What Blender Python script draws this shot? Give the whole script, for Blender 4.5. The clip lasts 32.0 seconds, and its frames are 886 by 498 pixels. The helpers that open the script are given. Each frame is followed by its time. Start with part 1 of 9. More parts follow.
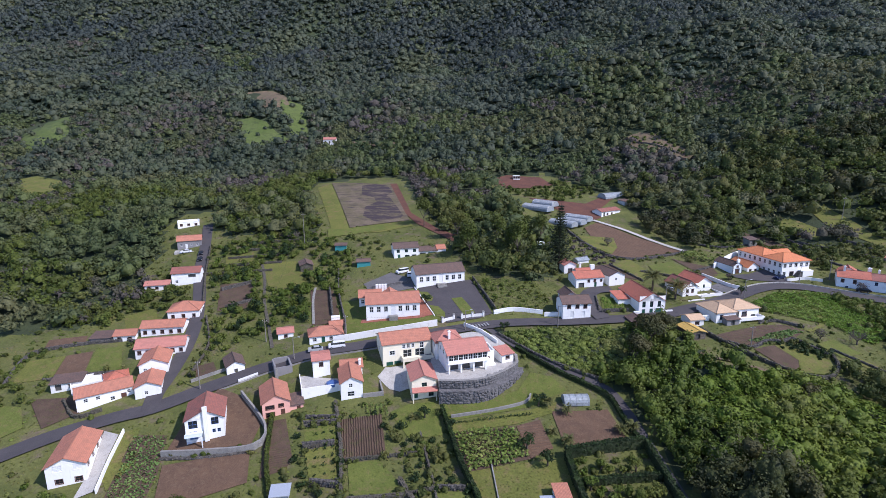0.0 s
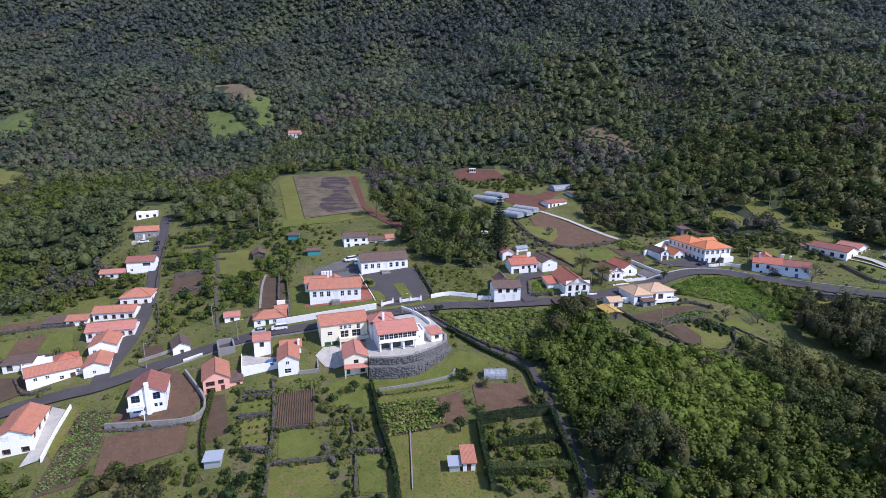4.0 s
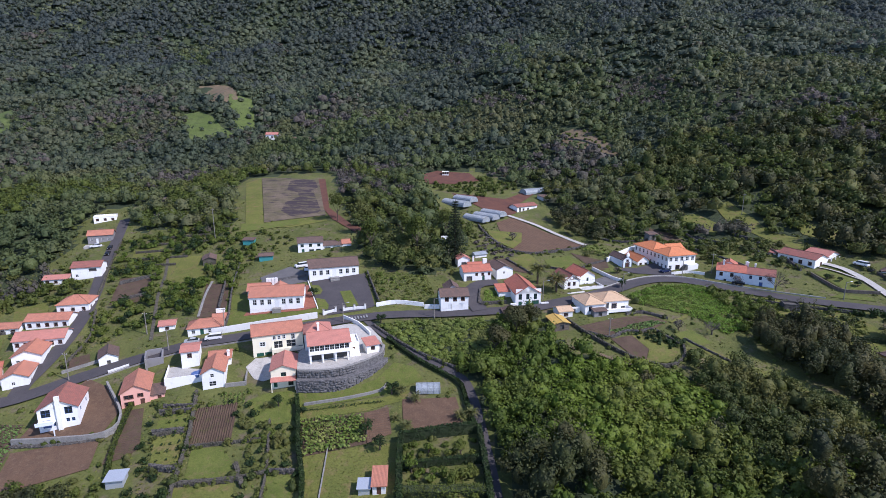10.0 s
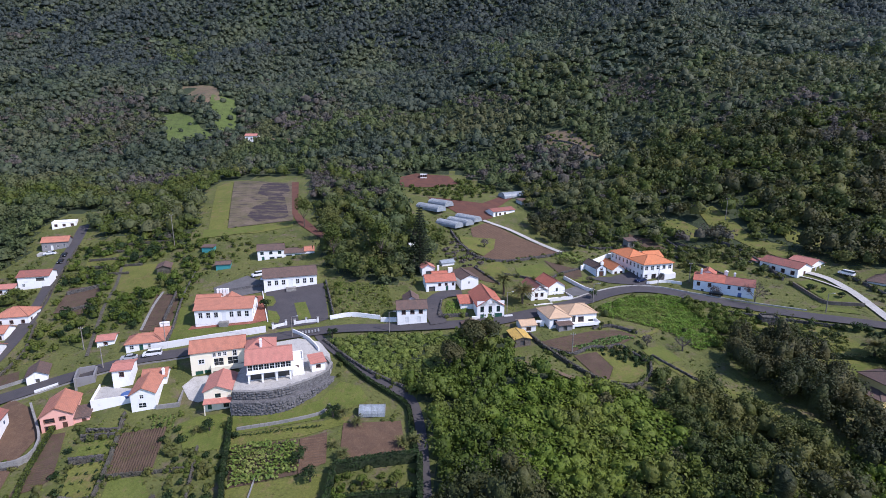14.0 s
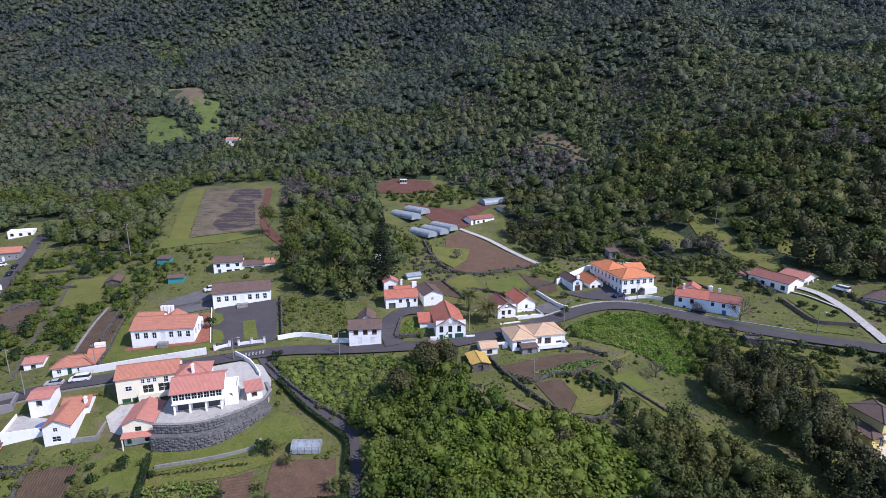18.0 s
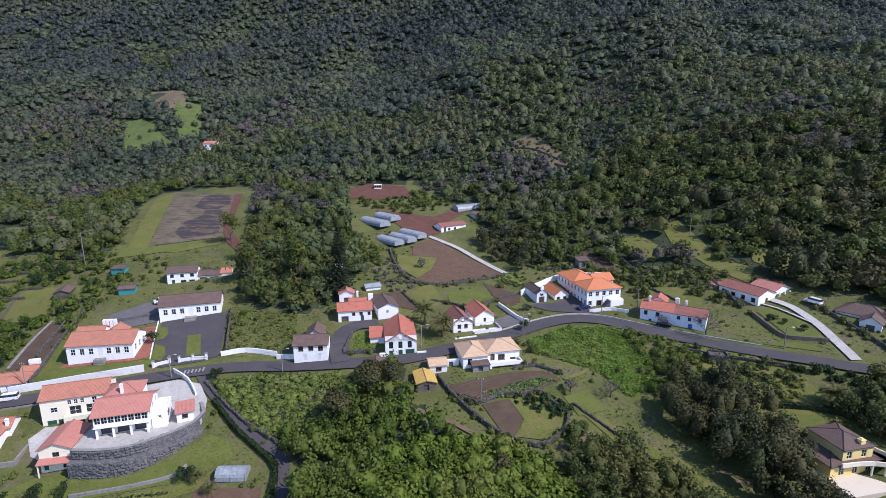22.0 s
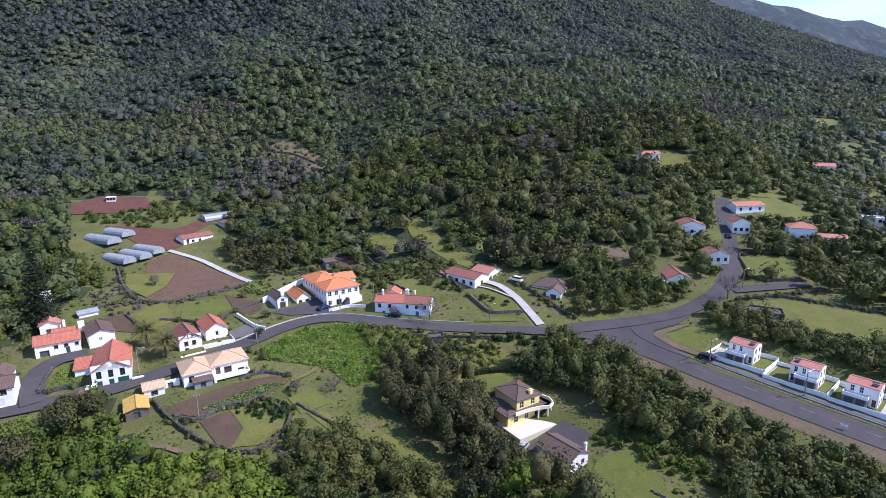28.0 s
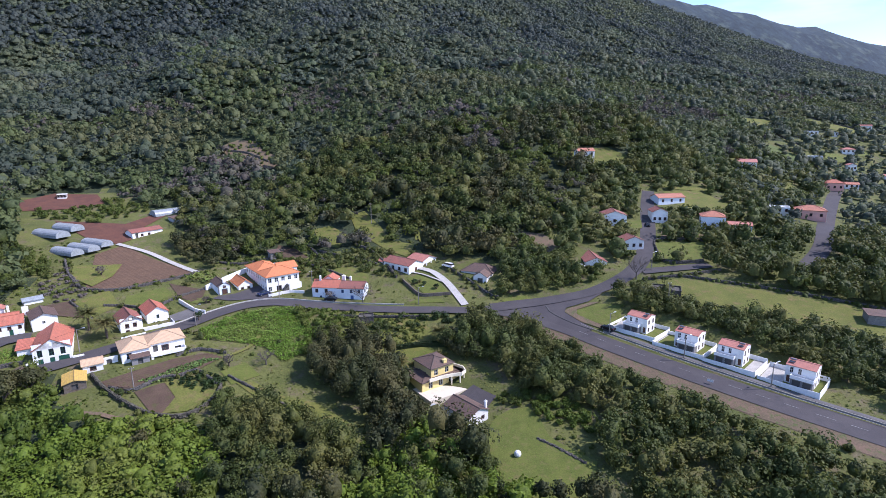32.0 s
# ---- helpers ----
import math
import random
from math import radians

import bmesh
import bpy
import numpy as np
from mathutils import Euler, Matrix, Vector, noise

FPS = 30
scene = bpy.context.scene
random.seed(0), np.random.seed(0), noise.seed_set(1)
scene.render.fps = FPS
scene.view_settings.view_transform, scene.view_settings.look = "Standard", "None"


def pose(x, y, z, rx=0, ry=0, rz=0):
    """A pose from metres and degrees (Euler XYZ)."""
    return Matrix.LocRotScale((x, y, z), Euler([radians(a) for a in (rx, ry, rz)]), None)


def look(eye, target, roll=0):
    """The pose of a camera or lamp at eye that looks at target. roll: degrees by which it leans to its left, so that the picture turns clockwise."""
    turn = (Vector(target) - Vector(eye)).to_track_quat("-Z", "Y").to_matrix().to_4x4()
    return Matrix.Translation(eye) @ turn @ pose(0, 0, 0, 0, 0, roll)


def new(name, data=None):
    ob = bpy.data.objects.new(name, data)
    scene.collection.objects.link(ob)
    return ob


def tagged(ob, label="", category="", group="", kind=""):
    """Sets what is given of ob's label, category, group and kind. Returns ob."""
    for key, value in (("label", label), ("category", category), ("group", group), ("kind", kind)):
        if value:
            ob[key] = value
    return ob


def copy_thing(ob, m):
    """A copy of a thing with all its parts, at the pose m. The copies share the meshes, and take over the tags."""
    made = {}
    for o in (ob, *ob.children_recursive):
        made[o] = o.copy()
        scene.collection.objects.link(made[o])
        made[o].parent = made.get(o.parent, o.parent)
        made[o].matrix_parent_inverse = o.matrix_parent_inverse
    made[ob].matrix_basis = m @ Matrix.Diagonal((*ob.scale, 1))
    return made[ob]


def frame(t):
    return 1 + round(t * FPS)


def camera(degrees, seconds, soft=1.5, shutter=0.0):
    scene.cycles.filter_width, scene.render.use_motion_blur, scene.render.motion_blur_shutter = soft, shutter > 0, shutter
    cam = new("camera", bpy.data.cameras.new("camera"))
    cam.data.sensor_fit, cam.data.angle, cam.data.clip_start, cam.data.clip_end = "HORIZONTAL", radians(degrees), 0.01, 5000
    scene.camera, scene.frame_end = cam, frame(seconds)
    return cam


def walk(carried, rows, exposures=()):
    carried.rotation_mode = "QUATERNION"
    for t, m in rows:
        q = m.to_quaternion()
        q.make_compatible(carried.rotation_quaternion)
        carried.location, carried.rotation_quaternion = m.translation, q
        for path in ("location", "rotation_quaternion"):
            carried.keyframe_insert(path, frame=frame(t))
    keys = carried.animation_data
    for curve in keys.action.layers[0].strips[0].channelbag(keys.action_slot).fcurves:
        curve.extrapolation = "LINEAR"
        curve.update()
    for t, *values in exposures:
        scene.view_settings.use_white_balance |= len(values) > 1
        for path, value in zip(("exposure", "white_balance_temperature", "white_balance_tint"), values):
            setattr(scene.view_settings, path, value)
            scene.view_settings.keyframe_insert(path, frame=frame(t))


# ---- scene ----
cam = camera(79.02, 32.0, 0.8)

PATH = [
    (0, (-19.26, 8.46, 67.79), (-29.46, 105.43, 45.60), -0.12),
    (0.5, (-17.28, 6.82, 67.84), (-27.49, 103.75, 45.45), -0.09),
    (1, (-15.31, 5.22, 67.91), (-25.66, 102.10, 45.37), -0.07),
    (1.5, (-13.35, 3.64, 67.99), (-23.83, 100.46, 45.25), -0.05),
    (2, (-11.40, 2.11, 68.07), (-21.99, 98.88, 45.16), -0.01),
    (2.5, (-9.46, 0.72, 68.13), (-19.89, 97.45, 44.99), 0.05),
    (3, (-7.58, -0.41, 68.26), (-16.07, 96.48, 45.01), 0.08),
    (3.5, (-5.74, -1.28, 68.39), (-12.96, 95.70, 45.10), 0.10),
    (5.5, (0.44, -0.35, 68.44), (-6.29, 96.61, 44.94), 0.17),
    (6, (2.00, 0.23, 68.41), (-4.90, 97.19, 44.92), 0.15),
    (6.5, (3.56, 0.88, 68.41), (-3.45, 97.84, 44.97), 0.14),
    (7, (5.09, 1.58, 68.47), (-2.13, 98.53, 45.04), 0.14),
    (7.5, (6.61, 2.32, 68.56), (-0.76, 99.26, 45.15), 0.16),
    (8, (8.14, 3.07, 68.67), (0.57, 100.01, 45.30), 0.18),
    (8.5, (9.68, 3.85, 68.77), (1.97, 100.80, 45.51), 0.18),
    (9, (11.24, 4.69, 68.83), (3.46, 101.65, 45.60), 0.18),
    (9.5, (12.82, 5.61, 68.87), (5.03, 102.56, 45.66), 0.19),
    (10, (14.40, 6.62, 68.93), (6.54, 103.57, 45.75), 0.18),
    (10.5, (15.98, 7.74, 69.00), (8.15, 104.70, 45.82), 0.16),
    (11, (17.55, 8.98, 69.07), (9.66, 105.94, 45.93), 0.15),
    (11.5, (19.14, 10.32, 69.16), (11.26, 107.29, 46.03), 0.17),
    (12, (20.74, 11.70, 69.26), (12.71, 108.65, 46.08), 0.19),
    (12.5, (22.35, 13.15, 69.39), (14.24, 110.09, 46.21), 0.16),
    (13, (23.95, 14.59, 69.50), (15.75, 111.51, 46.28), 0.14),
    (13.5, (25.56, 16.07, 69.61), (17.37, 112.98, 46.38), 0.14),
    (14, (27.19, 17.60, 69.70), (18.89, 114.51, 46.48), 0.10),
    (14.5, (28.81, 19.16, 69.78), (20.28, 116.06, 46.60), 0.09),
    (16.5, (35.49, 26.04, 70.20), (26.38, 122.94, 47.20), -0.00),
    (17, (37.06, 27.87, 70.38), (27.76, 124.74, 47.36), -0.04),
    (17.5, (38.65, 29.73, 70.55), (29.25, 126.59, 47.55), -0.05),
    (18, (40.24, 31.55, 70.71), (30.68, 128.39, 47.68), -0.08),
    (18.5, (41.83, 33.32, 70.89), (32.12, 130.16, 47.91), -0.08),
    (19, (43.42, 34.95, 71.06), (33.32, 131.76, 48.12), -0.09),
    (19.5, (45.05, 36.40, 71.24), (34.46, 133.18, 48.39), -0.11),
    (20, (46.68, 37.62, 71.38), (35.54, 134.34, 48.55), -0.14),
    (20.5, (48.31, 38.59, 71.54), (36.71, 135.26, 48.74), -0.14),
    (21, (49.95, 39.24, 71.70), (37.85, 135.84, 48.85), -0.14),
    (21.5, (51.64, 39.65, 71.88), (39.87, 136.30, 49.06), -0.12),
    (22, (53.37, 39.81, 72.09), (43.54, 136.67, 49.27), -0.15),
    (22.5, (55.14, 39.71, 72.28), (49.02, 136.87, 49.41), -0.15),
    (23, (56.93, 39.50, 72.49), (55.48, 136.83, 49.61), -0.13),
    (23.5, (58.71, 39.18, 72.69), (60.85, 136.50, 49.79), -0.14),
    (24, (60.47, 38.78, 72.91), (65.20, 136.00, 50.01), -0.14),
    (24.5, (62.25, 38.27, 73.13), (71.50, 135.17, 50.22), -0.10),
    (25, (64.04, 37.69, 73.37), (77.13, 134.15, 50.46), -0.10),
    (25.5, (65.84, 37.08, 73.55), (82.77, 132.94, 50.67), -0.13),
    (26, (67.65, 36.43, 73.64), (86.48, 131.94, 50.78), -0.15),
    (26.5, (69.49, 35.74, 73.65), (90.14, 130.89, 50.82), -0.16),
    (28.5, (76.67, 32.25, 73.53), (104.21, 125.68, 50.90), -0.22),
    (29, (78.03, 30.40, 73.32), (107.36, 123.31, 50.79), -0.23),
    (29.5, (79.36, 28.32, 73.06), (109.30, 121.06, 50.61), -0.22),
    (30, (80.64, 26.08, 72.75), (110.54, 118.85, 50.40), -0.21),
    (30.5, (81.87, 23.64, 72.39), (111.81, 116.42, 50.12), -0.21),
    (31, (83.07, 21.05, 71.99), (112.99, 113.84, 49.75), -0.24),
    (31.5, (84.28, 18.37, 71.59), (114.55, 111.05, 49.40), -0.26),
    (32, (85.49, 15.65, 71.19), (115.64, 108.39, 49.06), -0.29),
]
walk(cam, [(t, look(eye, target, roll)) for t, eye, target, roll in PATH],
     [(0, 0.56, 5660, 22), (20, 0.57, 5660, 22), (23, 0.56, 5660, 22), (25, 0.84, 5640, 23), (32, 0.88, 5600, 24)])

# ---- world, sun ----
SUN_AZ, SUN_EL = 110.0, 47.0  # clockwise from +y
world = bpy.data.worlds.new("sky")
scene.world = world
world.use_nodes = True
wn, wl = world.node_tree.nodes, world.node_tree.links
sky = wn.new("ShaderNodeTexSky")
sky.sky_type, sky.sun_disc = "NISHITA", False
sky.sun_elevation, sky.sun_rotation = radians(SUN_EL), radians(SUN_AZ)
sky.air_density, sky.dust_density, sky.ozone_density = 0.8, 0.2, 2.0
cloud = wn.new("ShaderNodeTexNoise")
cloud.inputs["Scale"].default_value, cloud.inputs["Detail"].default_value = 3.2, 6.0
lay = wn.new("ShaderNodeMapping")
lay.inputs["Scale"].default_value, lay.inputs["Location"].default_value = (1.0, 1.0, 4.0), (0.4, 0.1, 0.3)
wl.new(wn.new("ShaderNodeTexCoord").outputs["Generated"], lay.inputs["Vector"])
wl.new(lay.outputs[0], cloud.inputs["Vector"])
thick = wn.new("ShaderNodeMapRange")
thick.inputs[1].default_value, thick.inputs[2].default_value, thick.inputs[4].default_value = 0.56, 0.74, 0.7
wl.new(cloud.outputs["Fac"], thick.inputs[0])
veil = wn.new("ShaderNodeMix")
veil.data_type = "RGBA"
veil.inputs[7].default_value = (4.6, 4.8, 5.2, 1.0)
wl.new(thick.outputs[0], veil.inputs[0]), wl.new(sky.outputs[0], veil.inputs[6])
wl.new(veil.outputs[2], wn["Background"].inputs[0])
wn["Background"].inputs[1].default_value = 0.15
sun = new("sun", bpy.data.lights.new("sun", "SUN"))
sun.data.energy, sun.data.angle, sun.data.color = 3.7, radians(0.5), (1.0, 0.93, 0.81)
a, e = radians(SUN_AZ), radians(SUN_EL)
sun.matrix_world = look((0, 0, 300), (-math.sin(a) * math.cos(e) * 100, -math.cos(a) * math.cos(e) * 100, 300 - math.sin(e) * 100))


# ---- materials ----
def nodes(name, rough=0.8, metal=0.0, spec=0.3):
    m = bpy.data.materials.new(name)
    m.use_nodes = True
    n, l = m.node_tree.nodes, m.node_tree.links
    b = n["Principled BSDF"]
    b.inputs["Roughness"].default_value, b.inputs["Metallic"].default_value = rough, metal
    b.inputs["Specular IOR Level"].default_value = spec
    return m, n, l, b


def noise_node(n, l, vec, scale, detail=3.0, rough=0.6):
    t = n.new("ShaderNodeTexNoise")
    t.inputs["Scale"].default_value, t.inputs["Detail"].default_value, t.inputs["Roughness"].default_value = scale, detail, rough
    l.new(vec, t.inputs["Vector"])
    return t.outputs["Fac"]


def mix(n, l, fac, a, b, kind="MIX"):
    m = n.new("ShaderNodeMix")
    m.data_type, m.blend_type = "RGBA", kind
    for sock, v in ((m.inputs[0], fac), (m.inputs[6], a), (m.inputs[7], b)):
        if isinstance(v, (int, float)):
            sock.default_value = v
        elif isinstance(v, tuple):
            sock.default_value = (*v, 1.0)
        else:
            l.new(v, sock)
    return m.outputs[2]


def span(n, l, v, lo, hi):
    r = n.new("ShaderNodeMapRange")
    l.new(v, r.inputs[0])
    r.inputs[1].default_value, r.inputs[2].default_value = lo, hi
    return r.outputs[0]


def bump(n, l, b, h, strength, dist):
    u = n.new("ShaderNodeBump")
    u.inputs["Strength"].default_value, u.inputs["Distance"].default_value = strength, dist
    l.new(h, u.inputs["Height"])
    l.new(u.outputs[0], b.inputs["Normal"])


def surface(name, base, other, scale=0.6, fine=8.0, rough=0.85, relief=0.3, dist=0.05, third=None, spec=0.3, lo=0.35, hi=0.65):
    """Two or three colours mixed by a coarse and a fine noise, with a fine relief."""
    m, n, l, b = nodes(name, rough, 0.0, spec)
    v = n.new("ShaderNodeNewGeometry").outputs["Position"]
    c = mix(n, l, span(n, l, noise_node(n, l, v, scale, 4), lo, hi), base, other)
    if third:
        c = mix(n, l, span(n, l, noise_node(n, l, v, scale * 2.7, 5), 0.52, 0.7), c, third)
    f = noise_node(n, l, v, fine, 5, 0.7)
    c = mix(n, l, span(n, l, f, 0.3, 0.75), mix(n, l, 0.45, c, (0.0, 0.0, 0.0)), c)
    l.new(c, b.inputs["Base Color"])
    bump(n, l, b, f, relief, dist)
    return m


def plaster(name, base, dirt=(0.35, 0.33, 0.28)):
    m, n, l, b = nodes(name, 0.8)
    v = n.new("ShaderNodeNewGeometry").outputs["Position"]
    r = n.new("ShaderNodeObjectInfo").outputs["Random"]
    c = mix(n, l, span(n, l, noise_node(n, l, v, 0.5, 6, 0.7), 0.55, 0.85), base, dirt)
    st = n.new("ShaderNodeMapping")
    st.inputs["Scale"].default_value = (3.0, 3.0, 0.35)
    l.new(v, st.inputs["Vector"])
    c = mix(n, l, span(n, l, noise_node(n, l, st.outputs[0], 1.0, 4), 0.58, 0.95), c, dirt)
    c = mix(n, l, span(n, l, r, 0.0, 9.0), c, dirt)
    l.new(c, b.inputs["Base Color"])
    bump(n, l, b, noise_node(n, l, v, 14, 4), 0.25, 0.02)
    return m


def tiles(name, base, other, dark):
    """Pan tiles: rows up the slope from the UV map, in metres."""
    m, n, l, b = nodes(name, 0.75, 0, 0.3)
    uv = n.new("ShaderNodeUVMap").outputs[0]
    v = n.new("ShaderNodeNewGeometry").outputs["Position"]
    w = n.new("ShaderNodeTexWave")
    w.bands_direction, w.wave_profile = "X", "SIN"
    w.inputs["Scale"].default_value, w.inputs["Distortion"].default_value = 1.15, 0.15
    l.new(uv, w.inputs["Vector"])
    br = n.new("ShaderNodeTexBrick")
    br.offset = 0.0
    br.inputs["Scale"].default_value, br.inputs["Brick Width"].default_value, br.inputs["Row Height"].default_value = 1.0, 0.27, 0.36
    br.inputs["Mortar Size"].default_value, br.inputs["Bias"].default_value = 0.02, 0.0
    br.inputs["Color1"].default_value, br.inputs["Color2"].default_value = (*base, 1), (*other, 1)
    br.inputs["Mortar"].default_value = (*dark, 1)
    l.new(uv, br.inputs["Vector"])
    c = mix(n, l, span(n, l, noise_node(n, l, v, 0.7, 5, 0.7), 0.45, 0.75), br.outputs["Color"], dark)
    c = mix(n, l, span(n, l, noise_node(n, l, v, 3.5, 5, 0.7), 0.55, 0.85), c, other)
    rnd = n.new("ShaderNodeObjectInfo").outputs["Random"]
    c = mix(n, l, span(n, l, rnd, 0.0, 4.0), c, dark)
    l.new(c, b.inputs["Base Color"])
    bump(n, l, b, w.outputs["Fac"], 0.5, 0.06)
    return m


def foliage(name, dark, light, warm, size=0.11, rough=0.6, amount=0.3, grain=1.1, thin=0.0, deep=0.5):
    """Leaves: patches of hue a tree or so wide, each clump a little lighter or darker."""
    m, n, l, b = nodes(name, rough, 0.0, 0.22)
    g = n.new("ShaderNodeNewGeometry")
    v = g.outputs["Position"]
    c = mix(n, l, span(n, l, noise_node(n, l, v, size, 2), 0.36, 0.64), dark, light)
    c = mix(n, l, span(n, l, noise_node(n, l, v, size * 0.3, 3), 0.46, 0.64), c, warm)
    c = mix(n, l, span(n, l, g.outputs["Random Per Island"], -0.2, 1.2), mix(n, l, amount, c, (0.0, 0.0, 0.0)), c)
    f = noise_node(n, l, v, grain, 3, 0.65)
    c = mix(n, l, span(n, l, f, 0.32, 0.62), mix(n, l, deep, c, (0.0, 0.0, 0.0)), c)
    l.new(c, b.inputs["Base Color"])
    bump(n, l, b, f, 0.9, 0.5 / grain)
    if thin:
        # leaves let some light pass
        t = n.new("ShaderNodeBsdfTranslucent")
        l.new(c, t.inputs["Color"])
        s = n.new("ShaderNodeMixShader")
        s.inputs[0].default_value = thin
        l.new(b.outputs[0], s.inputs[1]), l.new(t.outputs[0], s.inputs[2])
        l.new(s.outputs[0], n["Material Output"].inputs["Surface"])
    return m


def plain(name, base, rough=0.5, metal=0.0, var=0.25):
    m, n, l, b = nodes(name, rough, metal, 0.4)
    v = n.new("ShaderNodeNewGeometry").outputs["Position"]
    l.new(mix(n, l, span(n, l, noise_node(n, l, v, 5.0, 4), 0.3, 0.9), base, tuple(k * (1 - var) for k in base)), b.inputs["Base Color"])
    return m


M = {}
M["ground"] = surface("rough grass", (0.092, 0.108, 0.026), (0.15, 0.155, 0.042), 0.09, 1.6, 0.95, 0.8, 0.2, (0.165, 0.13, 0.08))
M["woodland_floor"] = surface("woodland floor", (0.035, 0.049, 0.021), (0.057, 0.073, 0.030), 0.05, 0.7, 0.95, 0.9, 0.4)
# the far ridge's haze is put into this base colour as blue-grey
M["heath"] = surface("far heath and woods in haze blue", (0.026, 0.042, 0.058), (0.045, 0.066, 0.078), 0.006, 0.03, 0.95, 0.3, 6.0, (0.085, 0.11, 0.1))
M["lawn"] = surface("mown grass", (0.109, 0.135, 0.023), (0.148, 0.167, 0.032), 0.25, 3.0, 0.95, 0.6, 0.08, (0.172, 0.152, 0.050))
M["pasture"] = surface("pasture", (0.124, 0.140, 0.026), (0.173, 0.175, 0.037), 0.14, 2.2, 0.95, 0.7, 0.1, (0.205, 0.155, 0.062))
M["bright_pasture"] = surface("bright pasture", (0.090, 0.126, 0.027), (0.117, 0.147, 0.041), 0.08, 0.9, 0.95, 0.6, 0.2, (0.063, 0.084, 0.027))
M["soil"] = surface("tilled soil", (0.159, 0.096, 0.058), (0.122, 0.074, 0.047), 0.4, 5.0, 0.95, 0.9, 0.06, (0.180, 0.118, 0.073))
M["dark_soil"] = surface("dark soil", (0.092, 0.059, 0.040), (0.124, 0.081, 0.053), 0.3, 4.0, 0.95, 0.9, 0.08, (0.092, 0.083, 0.030))
M["red_earth"] = surface("red cinder", (0.16, 0.07, 0.045), (0.12, 0.055, 0.04), 0.3, 4.0, 0.95, 0.6, 0.05)
M["red_pave"] = surface("red floor tiles", (0.34, 0.12, 0.075), (0.27, 0.1, 0.07), 0.5, 6.0, 0.85, 0.2, 0.01, (0.38, 0.17, 0.11))


def stubble(name, lo, hi):
    """Pale stubble with dark scorched streaks that run across the field."""
    m, n, l, b = nodes(name, 0.95, 0.0, 0.2)
    v = n.new("ShaderNodeNewGeometry").outputs["Position"]
    st = n.new("ShaderNodeMapping")
    st.inputs["Scale"].default_value = (0.13, 0.5, 0.3)
    l.new(v, st.inputs["Vector"])
    c = mix(n, l, span(n, l, noise_node(n, l, v, 0.12, 4), 0.4, 0.65), (0.18, 0.14, 0.095), (0.12, 0.105, 0.055))
    c = mix(n, l, span(n, l, noise_node(n, l, st.outputs[0], 1.0, 6, 0.7), lo, hi), c, (0.06, 0.046, 0.05))
    f = noise_node(n, l, v, 2.2, 5, 0.7)
    c = mix(n, l, span(n, l, f, 0.3, 0.7), mix(n, l, 0.4, c, (0.0, 0.0, 0.0)), c)
    l.new(c, b.inputs["Base Color"])
    bump(n, l, b, f, 0.7, 0.1)
    return m


M["burnt"] = stubble("stubble with few scorched streaks", 0.5, 0.66)
M["scorched"] = stubble("stubble scorched nearly bare", 0.38, 0.52)
M["verge"] = surface("dry verge", (0.204, 0.138, 0.090), (0.156, 0.120, 0.072), 0.3, 3.0, 0.95, 0.6, 0.05, (0.096, 0.132, 0.036))
M["asphalt"] = surface("asphalt", (0.076, 0.068, 0.070), (0.096, 0.086, 0.086), 0.15, 9.0, 0.9, 0.35, 0.01, (0.073, 0.067, 0.071))
M["pale_asphalt"] = surface("weathered asphalt", (0.17, 0.16, 0.155), (0.13, 0.124, 0.12), 0.25, 7.0, 0.9, 0.35, 0.01)
M["paint"] = surface("road paint", (0.42, 0.42, 0.41), (0.2, 0.19, 0.19), 1.5, 9.0, 0.8, 0.1, 0.005)
M["concrete"] = surface("concrete", (0.34, 0.32, 0.29), (0.26, 0.25, 0.23), 0.5, 7.0, 0.9, 0.3, 0.01, (0.2, 0.19, 0.17))
M["pale_concrete"] = surface("pale paving", (0.55, 0.52, 0.47), (0.46, 0.44, 0.4), 0.35, 6.0, 0.9, 0.2, 0.01, (0.4, 0.38, 0.34))
M["lava"] = surface("lava stone", (0.072, 0.067, 0.062), (0.189, 0.170, 0.149), 1.6, 5.0, 0.95, 1.0, 0.15, (0.043, 0.040, 0.038))
M["terrace_stone"] = surface("grey lava stone", (0.12, 0.115, 0.115), (0.22, 0.21, 0.205), 1.4, 5.0, 0.95, 0.9, 0.1, (0.07, 0.067, 0.067))
M["brown_stone"] = surface("field stone", (0.088, 0.076, 0.060), (0.144, 0.129, 0.100), 0.9, 4.0, 0.95, 1.0, 0.15, (0.056, 0.069, 0.030))
M["white"] = plaster("white plaster", (0.8, 0.79, 0.76), (0.55, 0.53, 0.49))
M["old_white"] = plaster("weathered white plaster", (0.72, 0.71, 0.68), (0.42, 0.4, 0.36))
M["cream"] = plaster("cream plaster", (0.78, 0.72, 0.55), (0.6, 0.54, 0.42))
M["cream_paving"] = plaster("cream paving", (0.6, 0.53, 0.41), (0.46, 0.41, 0.33))
M["yellow"] = plaster("yellow plaster", (0.78, 0.62, 0.24), (0.62, 0.5, 0.24))
M["pink"] = plaster("pink plaster", (0.72, 0.38, 0.3), (0.55, 0.34, 0.28))
M["blue_white"] = plaster("pale blue plaster", (0.7, 0.74, 0.78), (0.52, 0.55, 0.58))
M["grey_wall"] = plaster("grey render", (0.22, 0.21, 0.21), (0.15, 0.145, 0.14))
M["orange_tile"] = tiles("orange roof tiles", (0.5, 0.197, 0.118), (0.43, 0.172, 0.108), (0.28, 0.128, 0.086))
M["coral_tile"] = tiles("coral roof tiles", (0.52, 0.205, 0.15), (0.45, 0.18, 0.135), (0.33, 0.15, 0.115))
